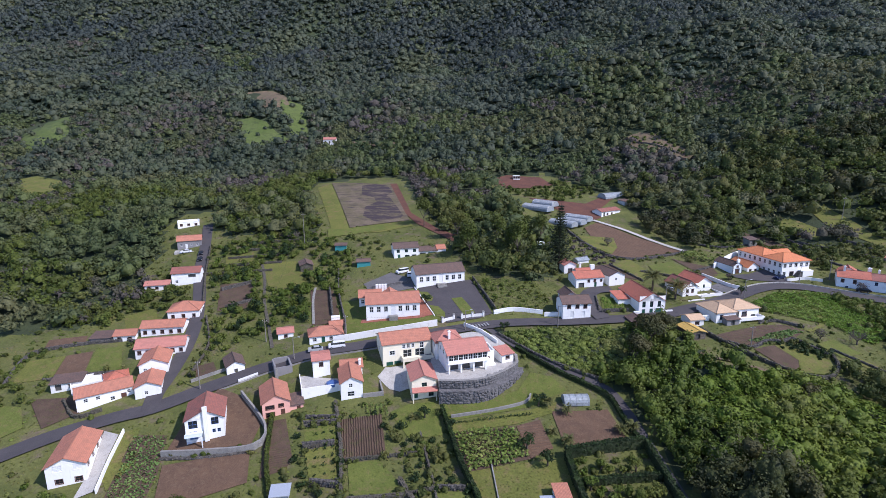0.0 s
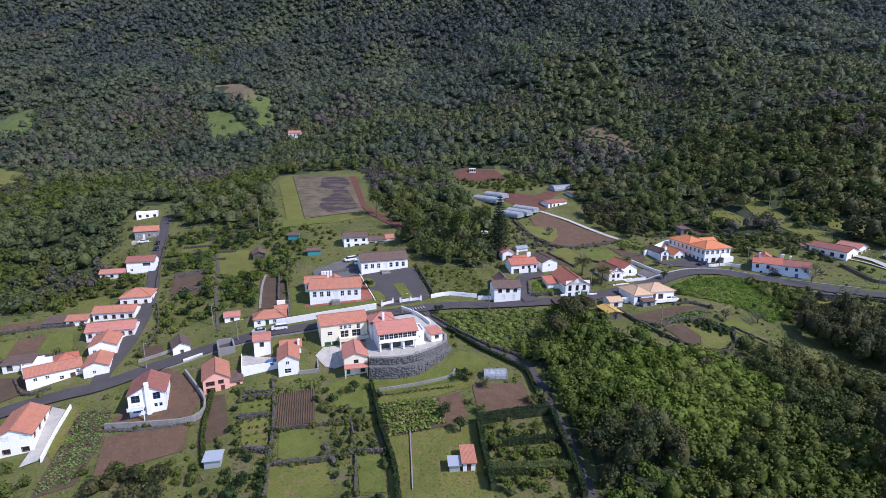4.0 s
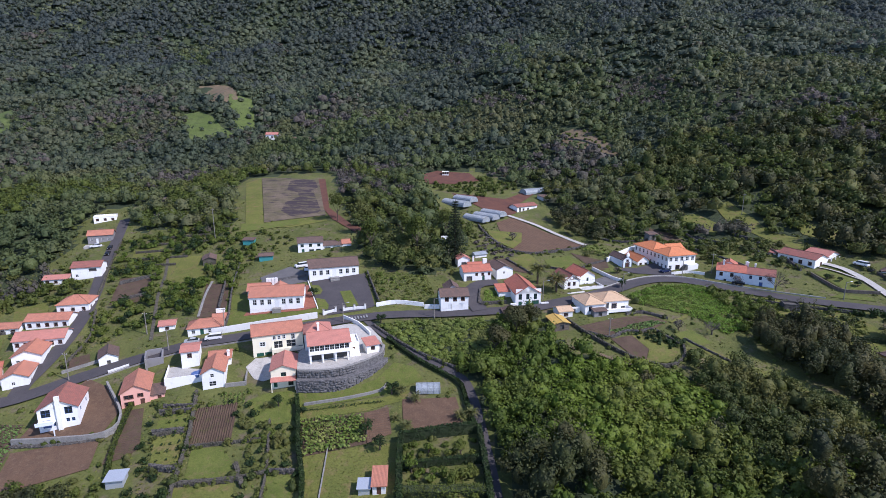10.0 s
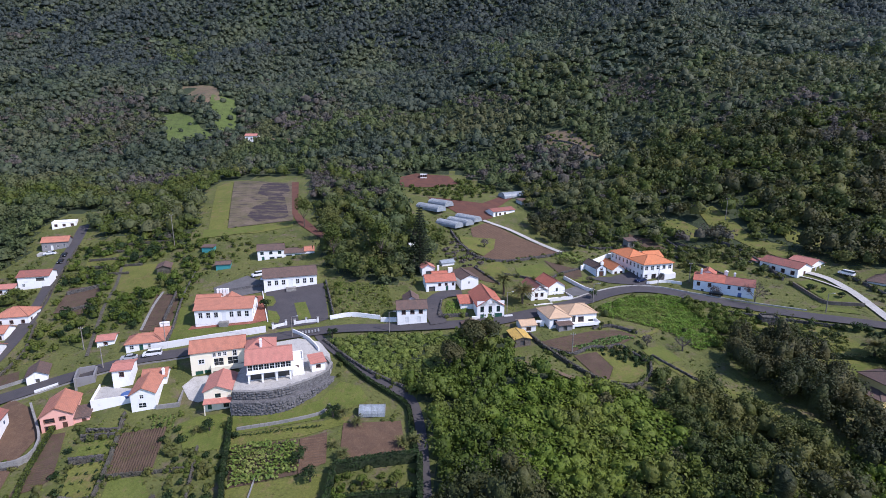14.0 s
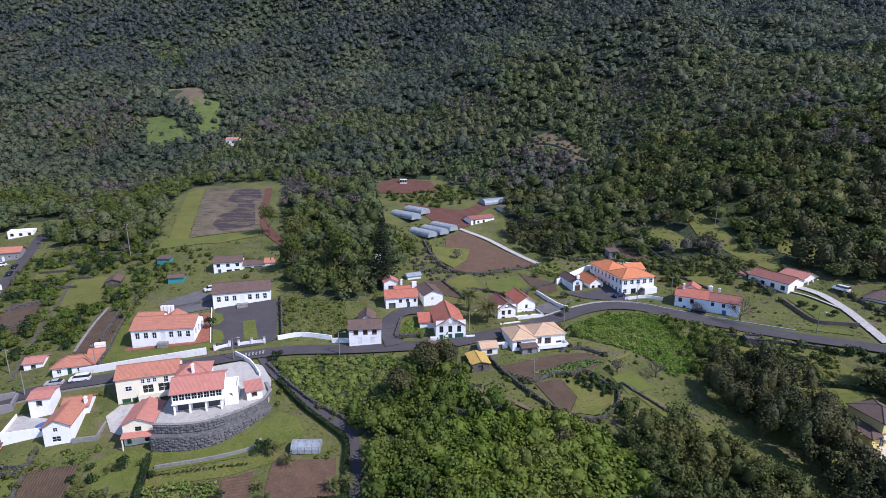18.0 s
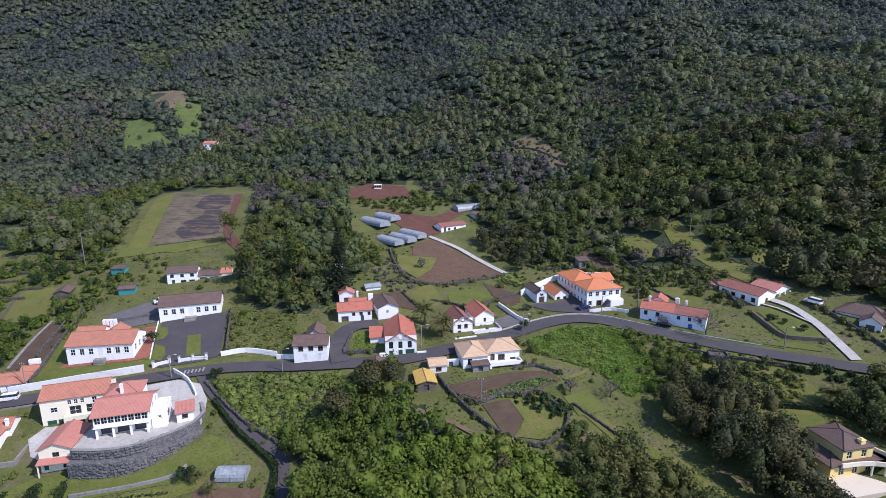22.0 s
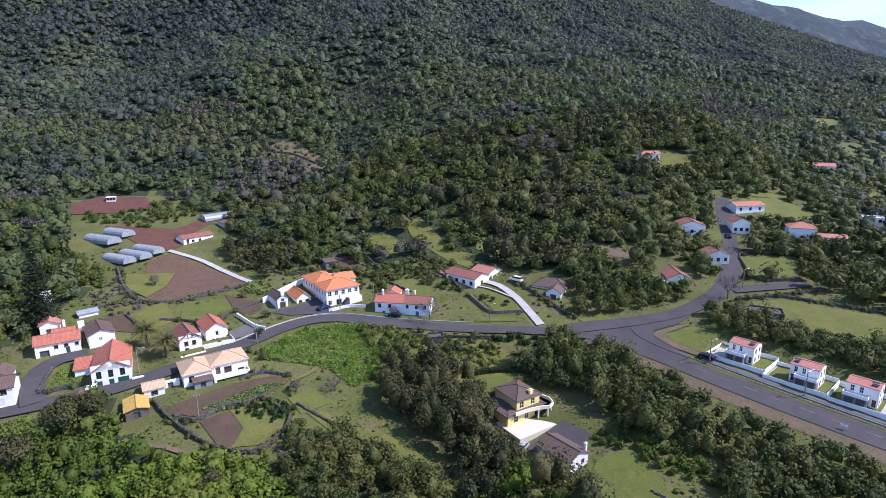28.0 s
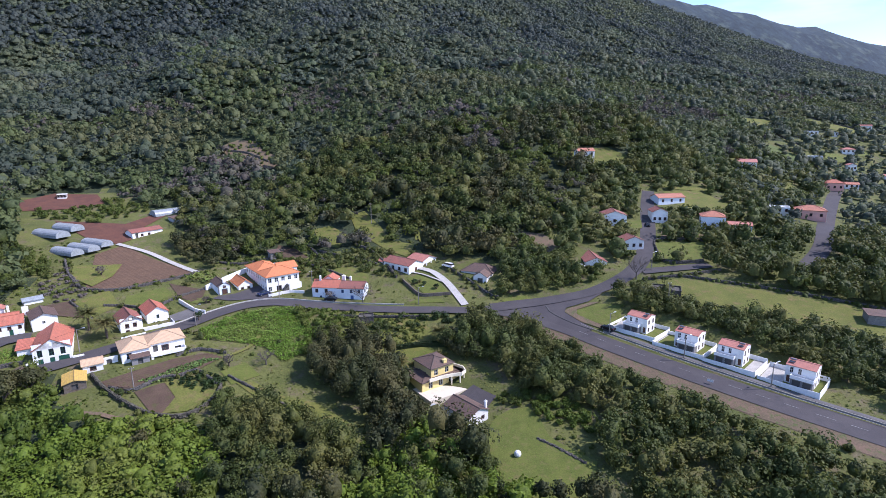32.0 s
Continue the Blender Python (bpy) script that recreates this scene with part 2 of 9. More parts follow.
M["red_tile"] = tiles("red roof tiles", (0.520, 0.163, 0.098), (0.440, 0.138, 0.090), (0.270, 0.106, 0.069))
M["hot_tile"] = tiles("bright orange roof tiles", (0.62, 0.215, 0.085), (0.55, 0.185, 0.075), (0.42, 0.16, 0.07))
M["brown_tile"] = tiles("weathered brown roof tiles", (0.17, 0.1, 0.075), (0.13, 0.085, 0.068), (0.08, 0.06, 0.05))
M["maroon_tile"] = tiles("maroon roof tiles", (0.330, 0.114, 0.083), (0.275, 0.102, 0.077), (0.165, 0.084, 0.066))
M["beige_tile"] = tiles("beige roof tiles", (0.62, 0.42, 0.25), (0.55, 0.37, 0.22), (0.4, 0.28, 0.18))
M["yellow_tile"] = tiles("ochre roof tiles", (0.62, 0.4, 0.08), (0.52, 0.33, 0.07), (0.35, 0.24, 0.08))
M["glass"] = plain("window glass", (0.02, 0.025, 0.03), 0.08, 0, 0.3)
M["frame"] = plain("white paint", (0.75, 0.75, 0.73), 0.5)
M["green_paint"] = plain("green paint", (0.02, 0.09, 0.06), 0.5)
M["brown_paint"] = plain("brown paint", (0.1, 0.045, 0.03), 0.55)
M["blue_paint"] = plain("blue paint", (0.06, 0.12, 0.3), 0.45)
M["teal_paint"] = plain("teal tin", (0.05, 0.25, 0.25), 0.5)
M["stone_trim"] = plain("grey stone trim", (0.09, 0.085, 0.08), 0.85)
M["metal"] = plain("grey metal", (0.35, 0.36, 0.37), 0.4, 0.7)
M["tin"] = plain("corrugated tin", (0.5, 0.53, 0.56), 0.45, 0.4)
M["poly"] = surface("greenhouse sheet", (0.3, 0.33, 0.35), (0.38, 0.41, 0.43), 0.5, 4.0, 0.4, 0.15, 0.02, (0.24, 0.27, 0.26))
M["timber"] = surface("old timber", (0.13, 0.1, 0.075), (0.2, 0.17, 0.14), 1.5, 9.0, 0.9, 0.4, 0.02)
M["pole"] = surface("pole timber", (0.24, 0.21, 0.18), (0.33, 0.3, 0.27), 1.5, 9.0, 0.9, 0.3, 0.01)
M["bark"] = surface("bark", (0.08, 0.06, 0.045), (0.14, 0.11, 0.09), 1.5, 7.0, 0.95, 0.8, 0.05)
M["twig"] = surface("bare twigs", (0.102, 0.084, 0.072), (0.162, 0.137, 0.120), 0.08, 5.0, 0.95, 0.4, 0.05)
M["grey_crown"] = foliage("leafless grey crowns", (0.110, 0.096, 0.083), (0.160, 0.139, 0.117), (0.130, 0.132, 0.077), 0.06, 0.8, 0.25, 0.9, 0.3, 0.25)
M["tyre"] = plain("rubber", (0.015, 0.015, 0.016), 0.85)
for key, col in (("white", (0.75, 0.75, 0.75)), ("black", (0.012, 0.012, 0.014)), ("silver", (0.4, 0.41, 0.42)), ("dark_blue", (0.02, 0.03, 0.08)), ("red", (0.35, 0.02, 0.02))):
    M["car_" + key] = plain(key.replace("_", " ") + " car paint", col, 0.25, 0.1, 0.05)
# distance haze is put into these five leaf colours as added blue and lift
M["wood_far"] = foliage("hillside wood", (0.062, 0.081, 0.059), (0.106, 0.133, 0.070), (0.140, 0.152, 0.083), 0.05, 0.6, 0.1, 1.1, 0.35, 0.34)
M["wood_dark"] = foliage("haze-blued dark wood", (0.065, 0.083, 0.074), (0.089, 0.105, 0.090), (0.122, 0.141, 0.090), 0.03, 0.75, 0.1, 0.9, 0.35, 0.34)
M["wood_high"] = foliage("haze-blued high wood", (0.075, 0.096, 0.075), (0.107, 0.128, 0.087), (0.157, 0.177, 0.092), 0.02, 0.75, 0.1, 0.9, 0.35, 0.34)
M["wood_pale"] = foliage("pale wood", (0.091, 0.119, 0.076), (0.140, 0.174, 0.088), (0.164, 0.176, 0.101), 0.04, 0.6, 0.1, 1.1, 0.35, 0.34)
M["wood_light"] = foliage("light wood", (0.084, 0.112, 0.045), (0.138, 0.169, 0.057), (0.156, 0.159, 0.071), 0.04, 0.6, 0.1, 1.1, 0.35, 0.34)
M["grove"] = foliage("grove leaves", (0.060, 0.083, 0.021), (0.121, 0.149, 0.034), (0.161, 0.161, 0.042), 0.2, grain=1.4, thin=0.3, deep=0.38)
M["scrub"] = foliage("scrub", (0.092, 0.125, 0.023), (0.155, 0.193, 0.035), (0.162, 0.174, 0.045), 0.12, grain=1.6, thin=0.35)
M["vine"] = foliage("sunlit vines", (0.115, 0.175, 0.017), (0.166, 0.233, 0.024), (0.191, 0.229, 0.034), 0.14, 0.6, 0.3, 1.5, 0.25, 0.4)
M["ravine"] = foliage("ravine leaves", (0.072, 0.110, 0.014), (0.122, 0.172, 0.022), (0.152, 0.172, 0.032), 0.09, 0.6, 0.28, 1.5, 0.25, 0.4)
M["bramble"] = foliage("bramble leaves", (0.143, 0.189, 0.037), (0.204, 0.252, 0.048), (0.223, 0.212, 0.075), 0.16, 0.6, 0.25, 2.0, 0.25, 0.35)
M["gum"] = foliage("dark olive leaves", (0.036, 0.046, 0.016), (0.078, 0.09, 0.026), (0.115, 0.105, 0.036), 0.2, grain=1.4, thin=0.22, deep=0.42)
M["tuft"] = foliage("rough grass tufts", (0.090, 0.115, 0.021), (0.156, 0.178, 0.034), (0.180, 0.161, 0.057), 0.12, 0.8, 0.15, 2.0, 0.3, 0.2)
M["lawn_tuft"] = foliage("short grass tufts", (0.11, 0.15, 0.024), (0.15, 0.19, 0.034), (0.15, 0.16, 0.05), 0.2, 0.8, 0.12, 3.0, 0.3, 0.15)
M["dry_tuft"] = foliage("pale grass tufts", (0.130, 0.150, 0.032), (0.173, 0.185, 0.045), (0.194, 0.155, 0.059), 0.15, 0.8, 0.12, 3.0, 0.3, 0.15)
M["hedge"] = foliage("hedge leaves", (0.022, 0.042, 0.014), (0.045, 0.08, 0.02), (0.05, 0.085, 0.02), 0.3, thin=0.3)
M["ivy"] = foliage("bright creeper", (0.125, 0.218, 0.023), (0.174, 0.277, 0.032), (0.193, 0.267, 0.045), 0.18, amount=0.18, thin=0.25, deep=0.22)
M["crop"] = foliage("cabbage leaves", (0.110, 0.198, 0.050), (0.176, 0.275, 0.065), (0.220, 0.297, 0.080), 0.5, thin=0.2, deep=0.3)
M["yam"] = foliage("broad crop leaves", (0.12, 0.19, 0.035), (0.22, 0.28, 0.05), (0.28, 0.31, 0.08), 0.7, thin=0.2, deep=0.3)
M["conifer"] = foliage("araucaria needles", (0.014, 0.028, 0.012), (0.028, 0.045, 0.016), (0.03, 0.045, 0.018), 0.5)
M["palm"] = foliage("palm fronds", (0.090, 0.101, 0.031), (0.150, 0.162, 0.044), (0.195, 0.169, 0.055), 0.5, thin=0.2, deep=0.25)


# ---- mesh helpers ----
def mesh_ob(name, verts, faces, material, parent=None, label="", uvs=None):
    me = bpy.data.meshes.new(name)
    me.from_pydata(verts, [], faces)
    if uvs is not None:
        me.uv_layers.new(name="UVMap").data.foreach_set("uv", np.array(uvs, np.float32).ravel())
    me.materials.append(material)
    ob = new(name, me)
    if parent is not None:
        ob.parent = parent
    if label:
        ob["label"] = label
    return ob


def shared(name, me, parent, m, label=""):
    ob = new(name, me)
    ob.parent = parent
    ob.matrix_basis = m
    if label:
        ob["label"] = label
    return ob


def part(name, bm, material, parent=None, label=""):
    me = bpy.data.meshes.new(name)
    bm.to_mesh(me)
    bm.free()
    me.materials.append(material)
    ob = new(name, me)
    if parent is not None:
        ob.parent = parent
    if label:
        ob["label"] = label
    return ob


def add_box(bm, x0, y0, z0, x1, y1, z1, m=None, bevel=0.0):
    r = bmesh.ops.create_cube(bm, size=1.0, matrix=Matrix.LocRotScale(((x0 + x1) / 2, (y0 + y1) / 2, (z0 + z1) / 2), None, (x1 - x0, y1 - y0, z1 - z0)))
    if bevel:
        es = {e for v in r["verts"] for e in v.link_edges}
        r = bmesh.ops.bevel(bm, geom=list(es), offset=bevel, segments=1, affect="EDGES")
    if m is not None:
        bmesh.ops.transform(bm, matrix=m, verts=r["verts"])
    return bm


def box(*a, **k):
    return add_box(bmesh.new(), *a, **k)


def add_cyl(bm, p, q, r0, r1=None, seg=8):
    p, q = Vector(p), Vector(q)
    d = q - p
    m = Matrix.Translation((p + q) / 2) @ d.to_track_quat("Z", "Y").to_matrix().to_4x4()
    bmesh.ops.create_cone(bm, cap_ends=True, segments=seg, radius1=r0, radius2=r0 if r1 is None else r1, depth=d.length, matrix=m)
    return bm


def thing(name, label, category, x, y, z, rz=0.0, group="", kind=""):
    ob = new(name)
    ob.empty_display_size = 0.5
    ob.matrix_basis = pose(x, y, z, 0, 0, rz)
    return tagged(ob, label, category, group, kind)


# ---- the lie of the land: heights by a coarse survey, eased between ----
XK = np.array([-690.0, -161.0, -103.5, -51.7, 0.0, 51.7, 103.5, 155.2, 207.0, 299.0, 483.0, 920.0])
YK = np.array([0.0, 92.0, 120.7, 155.2, 189.7, 247.2, 345.0, 517.5])
HEIGHTS = np.array([
    [-29.0, -26.2, -24.1, -20.6, -15.9, -11.3, -7.0, -3.7, -1.5, 0.9, 2.8, 0.1],
    [-13.2, -6.3, -7.4, -8.0, -2.8, -2.3, -0.6, 4.4, 9.5, 14.6, 15.9, 9.2],
    [-8.4, 0.2, -0.7, -0.9, -1.6, 0.9, 0.5, 5.5, 13.3, 19.2, 18.6, 12.3],
    [-2.5, 6.9, 6.7, 9.4, 6.9, 9.8, 4.8, 8.5, 16.9, 24.5, 20.0, 16.7],
    [3.9, 11.5, 12.6, 14.9, 16.0, 12.9, 11.6, 15.9, 22.3, 27.7, 20.9, 22.1],
    [16.8, 26.8, 27.3, 26.3, 23.8, 17.8, 21.0, 28.2, 36.2, 41.6, 28.7, 33.3],
    [45.3, 36.9, 44.7, 45.8, 42.3, 45.5, 51.9, 63.9, 74.6, 82.3, 69.9, 55.9],
    [125.1, 94.9, 95.4, 101.2, 111.5, 125.8, 141.8, 150.4, 149.4, 143.3, 128.5, 102.9]])


def survey(x, y):
    x, y = np.clip(x, XK[0], XK[-1] - 1e-6), np.clip(y, YK[0], YK[-1] - 1e-6)
    i, j = np.searchsorted(XK, x, "right") - 1, np.searchsorted(YK, y, "right") - 1
    u, v = (x - XK[i]) / (XK[i + 1] - XK[i]), (y - YK[j]) / (YK[j + 1] - YK[j])
    return (HEIGHTS[j, i] * (1 - u) + HEIGHTS[j, i + 1] * u) * (1 - v) + (HEIGHTS[j + 1, i] * (1 - u) + HEIGHTS[j + 1, i + 1] * u) * v


def ground(x, y):
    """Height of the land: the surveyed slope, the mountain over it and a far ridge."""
    x, y = np.asarray(x, float), np.asarray(y, float)
    z = sum(survey(x + i, y + j) for i in (-11.5, 0, 11.5) for j in (-11.5, 0, 11.5)) / 9
    z = z - 2.6 * np.exp(-((x - 126) ** 2 + (y - 135) ** 2) / 225)  # the villa stands in a dip
    z = z - 1.5 * np.exp(-((x + 46) ** 2 + (y - 137) ** 2) / 49)  # and so does the yard of the cream house
    # the plots of the new houses are dug level into the slope
    u, v = (x - 179.9) * 0.4337 - (y - 145.9) * 0.9011, (x - 179.9) * 0.9011 + (y - 145.9) * 0.4337
    dug = np.clip((u + 2) / 2, 0, 1) * np.clip((57 - u) / 2, 0, 1) * np.clip((12.5 - v) / 2, 0, 1)
    z = z - 0.18 * np.clip(v, 0, 12) * dug
    # gullies that run down the mountain
    fold = np.sin(0.047 * x + 0.011 * y + 1.0) + 0.8 * np.sin(0.083 * x - 0.019 * y + 2.2) + 0.9 * np.sin(-0.021 * x + 0.034 * y) + 0.5 * np.sin(0.13 * x + 0.06 * y + 0.7)
    z = z + 3.6 * fold * np.clip((y - 340) / 140, 0, 1) * np.clip((1100 - x) / 300, 0, 1)
    crest = np.clip(550 - 0.21 * x, 38, 620)
    up = np.clip((y - 517) / 633, 0, 1)
    z = z + (crest - z) * up ** 1.6
    z = z - np.clip(y - 1150, 0, 700) * 0.5 * np.clip((crest - 60) / 200, 0, 1)
    ridge = np.clip(655 - 0.11 * (x - 1985), 60, 700) - np.clip(x - 3450, 0, 900) * 0.35
    ridge = ridge + 7 * np.sin(0.011 * x + 1.0) + 5 * np.sin(0.027 * x) + 4 * np.sin(0.061 * x + 2.0) + 6 * np.sin(0.019 * x + 0.024 * y)
    z = z + np.clip(ridge - z, 0, None) * np.exp(-((y - 2300) / 480) ** 2)
    z = np.where(y < 0, np.maximum(z + y * 0.12, -60), z)
    return z


def gz(x, y):
    return float(ground(x, y))


def axis(spans):
    return np.array(sorted({round(v, 3) for lo, hi, step in spans for v in np.arange(lo, hi + 0.01, step)}))


gx = axis(((-4500, -700, 200), (-700, -190, 17), (-190, 310, 3.4), (310, 700, 12), (700, 4700, 80)))
gy = axis(((-1500, 0, 150), (0, 78, 13), (78, 300, 3.4), (300, 530, 7), (530, 1200, 20), (1200, 3400, 70)))
GX, GY = np.meshgrid(gx, gy)
GZ = ground(GX, GY)
verts = np.stack([GX, GY, GZ], -1).reshape(-1, 3)
nx, ny = len(gx), len(gy)
ii = (np.arange(ny - 1)[:, None] * nx + np.arange(nx - 1)).ravel()
quads = np.stack([ii, ii + 1, ii + nx + 1, ii + nx], -1)
me = bpy.data.meshes.new("ground")
me.vertices.add(len(verts)), me.loops.add(quads.size), me.polygons.add(len(quads))
me.vertices.foreach_set("co", verts.ravel())
me.loops.foreach_set("vertex_index", quads.ravel())
me.polygons.foreach_set("loop_start", np.arange(len(quads)) * 4)
me.update(calc_edges=True)
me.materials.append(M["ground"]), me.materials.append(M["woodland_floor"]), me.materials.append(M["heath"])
ground_ob = tagged(new("ground", me), "hillside of rough green grass below a wooded mountain", "ground", kind="structure")


def inside(x, y, poly):
    x, y = np.asarray(x, float), np.asarray(y, float)
    r = np.zeros(x.shape, bool)
    for (ax, ay), (bx, by) in zip(poly, poly[1:] + poly[:1]):
        if ay != by:
            r ^= ((ay > y) != (by > y)) & (x < (bx - ax) * (y - ay) / (by - ay) + ax)
    return r


OPEN = []  # polygons kept free of trees
GRASS = []  # plots of grass, for their tufts
FREE = []  # circles kept free of trees


def drape(name, poly, material, label, lift=0.14, kind="structure", category="ground", keep=True, step=3.4):
    """A plot of ground that follows the land."""
    bm = bmesh.new()
    bm.faces.new([bm.verts.new((x, y, 0)) for x, y in poly])
    xs, ys = [p[0] for p in poly], [p[1] for p in poly]
    for lo, hi, n in ((min(xs), max(xs), (1, 0, 0)), (min(ys), max(ys), (0, 1, 0))):
        k = math.ceil(lo / step) * step
        while k < hi:
            bmesh.ops.bisect_plane(bm, geom=bm.verts[:] + bm.edges[:] + bm.faces[:], plane_co=[c * k for c in n], plane_no=n)
            k += step
    for v in bm.verts:
        v.co.z = gz(v.co.x, v.co.y) + lift
    bmesh.ops.recalc_face_normals(bm, faces=bm.faces)
    if sum(f.normal.z for f in bm.faces) < 0:
        bmesh.ops.reverse_faces(bm, faces=bm.faces)
    if keep:
        OPEN.append(list(poly))
    GRASS.append((material.name, list(poly), lift))
    return tagged(part(name, bm, material), label, category, kind=kind)


def smooth_line(pts, step=2.5):
    """A line eased through the given points."""
    p = [Vector(q) for q in pts]
    p = [2 * p[0] - p[1]] + p + [2 * p[-1] - p[-2]]
    out = []
    for a, b, c, d in zip(p, p[1:], p[2:], p[3:]):
        n = max(1, int((c - b).length / step))
        for k in range(n):
            t = k / n
            out.append(0.5 * ((2 * b) + (c - a) * t + (2 * a - 5 * b + 4 * c - d) * t * t + (3 * b - a - 3 * c + d) * t ** 3))
    return out + [p[-2]]


def strip(name, pts, width, material, label, lift=0.2, kind="structure", category="road", depth=0.0, top=None, keep=True, offset=0.0, step=2.5):
    """A ribbon along a line that follows the land; with a depth it is a slab, such as a kerb or a wall."""
    line = smooth_line([Vector((*q[:2], 0)) for q in pts], step)
    vs, fs = [], []
    for k, q in enumerate(line):
        d = (line[min(k + 1, len(line) - 1)] - line[max(k - 1, 0)]).normalized()
        s = Vector((-d.y, d.x, 0))
        c = q + s * offset
        zc = gz(c.x, c.y) if top is None else top
        for u in (0.5, -0.5):
            w = c + s * (u * width)
            zz = (zc if width < 1.2 or top is not None else 0.5 * zc + 0.5 * gz(w.x, w.y)) + lift
            vs.append((w.x, w.y, zz))
            if depth:
                vs.append((w.x, w.y, zz - depth))
    n = 4 if depth else 2
    for k in range(len(line) - 1):
        a, b = k * n, (k + 1) * n
        if depth:
            fs += [(a, a + 2, b + 2, b), (a + 1, a, b, b + 1), (a + 2, a + 3, b + 3, b + 2)]
        else:
            fs.append((a, a + 1, b + 1, b))
    if depth:
        e = (len(line) - 1) * 4
        fs += [(0, 1, 3, 2), (e, e + 2, e + 3, e + 1)]
    if keep:
        for q in line[::2]:
            FREE.append((q.x, q.y, width / 2 + 1.2))
    return tagged(mesh_ob(name, vs, fs, material), label, category, kind=kind)


# ---- roads ----
MAIN = [(-135, 99), (-125.8, 107.7), (-118.8, 113.5), (-110.4, 118.7), (-103.4, 122.3), (-91.9, 131.6), (-80.5, 139.6), (-68.9, 145.6), (-59.1, 148.6),
        (-46.3, 153.0), (-36.3, 157.0), (-26.1, 161.0), (-13.6, 164.6), (0, 166.0), (16, 168), (28.3, 170), (42.9, 177), (57.1, 186.4), (67.4, 194.4),
        (76.3, 198.6), (86, 198.6), (97, 194), (113.2, 187.2), (125.3, 182), (136.8, 177.8), (151.8, 172), (162, 168)]
RIGHT = [(150, 173.5), (158, 168.5), (165, 160), (170.8, 150), (176.2, 136.5), (182.0, 122.6), (187.6, 110.4), (192.7, 100.4), (199.0, 89.5), (210, 72)]
UPHILL = [(152, 173), (163, 171), (176, 168.6), (189, 167.6), (203, 170.6), (216, 178.4), (230, 192.6), (240.5, 205.6), (253, 222.3), (268.3, 242.1)]
STREET = [(-104, 121), (-106.0, 126), (-106.8, 133.5), (-108.8, 144.6), (-113, 157.8), (-121.4, 175.7), (-133.2, 197.7), (-142.5, 219.3), (-150.8, 237.2)]
LANE = [(-24, 163), (-17.5, 156), (-5.5, 146.3), (2.9, 140.7), (9.2, 136.5), (12.8, 126.7), (15.7, 111.1), (17.7, 97.6), (19.5, 84)]
strip("road", MAIN, 5.6, M["asphalt"], "grey asphalt village road along the slope", 0.22)
strip("road", RIGHT, 8.4, M["asphalt"], "wide dark asphalt road with white edge lines", 0.25)
strip("road", UPHILL, 6.2, M["asphalt"], "asphalt road that climbs towards the upper houses", 0.19)
strip("road", STREET, 4.2, M["asphalt"], "narrow asphalt street between old houses", 0.24)
strip("road", LANE, 2.3, M["asphalt"], "narrow worn lane down between hedges", 0.2)
drape("road_apron", [(153.5, 174.8), (161.2, 173.6), (171.9, 171.0), (182.4, 169.4), (191, 168.9), (190.5, 164.4), (183.6, 161.9), (175.2, 161.8), (173.4, 159.8), (174.8, 152.3), (176.4, 147), (169.4, 146.2), (164.6, 157.5), (160.6, 165.4), (153.1, 170.8)], M["asphalt"], "wide asphalt apron of the road fork", 0.31, category="road")
drape("verge", [(173.6, 160.2), (175.2, 161.4), (183.6, 161.2), (187, 160), (177.6, 159.4), (176.3, 157), (177.8, 152.1), (180, 146.4), (178.6, 145.4), (175.1, 152.3)], M["verge"], "bare earth beside the road fork", 0.24, category="verge")
strip("road", [(13.2, 168), (10.6, 175), (10.2, 181), (13.5, 185.5), (19, 187)], 5.2, M["asphalt"], "dark asphalt yard lane between houses", 0.3)
strip("road", [(412, 250), (366, 219), (322, 188), (289, 164), (262, 150)], 6.5, M["asphalt"], "far road down to the valley", 0.3)
strip("road", [(212, 172), (224, 169.5), (238, 167.2)], 5.0, M["asphalt"], "short side road at the junction", 0.24)
for off, lab in ((3.7, "white edge line of the wide road"), (-3.7, "white edge line of the wide road")):
    strip("road_line", RIGHT[3:], 0.16, M["paint"], lab, 0.32, offset=off, keep=False, category="road marking")
rline = smooth_line([Vector((*q, 0)) for q in RIGHT[3:]], 1.0)
bmd = bmesh.new()
for k in range(2, len(rline) - 4, 6):
    p, q = rline[k], rline[k + 3]
    d = (q - p).normalized()
    s = Vector((-d.y, d.x, 0)) * 0.05
    bmd.faces.new([bmd.verts.new((w.x, w.y, 0.5 * gz(w.x, w.y) + 0.5 * gz(c.x, c.y) + 0.34)) for w, c in ((p - s, p), (q - s, q), (q + s, q), (p + s, p))])
tagged(part("road_line", bmd, M["paint"]), "worn dashed white centre line", "road marking", kind="structure")
strip("kerb", [(170.0, 165.8), (169.5, 162.4), (170.7, 157.4), (173.4, 150.5), (175.2, 147)], 0.25, M["stone_trim"], "dark rounded kerb of the road fork", 0.44, depth=0.6, keep=False, category="kerb")
strip("kerb", [(173.6, 143.2)] + RIGHT[4:], 0.3, M["concrete"], "low concrete kerb along the wide road", 0.4, offset=4.5, depth=0.7, keep=False, category="kerb")
strip("pavement", [(173.6, 143.2)] + RIGHT[4:], 1.3, M["pale_asphalt"], "worn asphalt pavement before the row of new houses", 0.36, offset=5.4, keep=False, category="pavement")
line = smooth_line([Vector((*q, 0)) for q in RIGHT[1:]], 2.5)
vs, fs = [], []
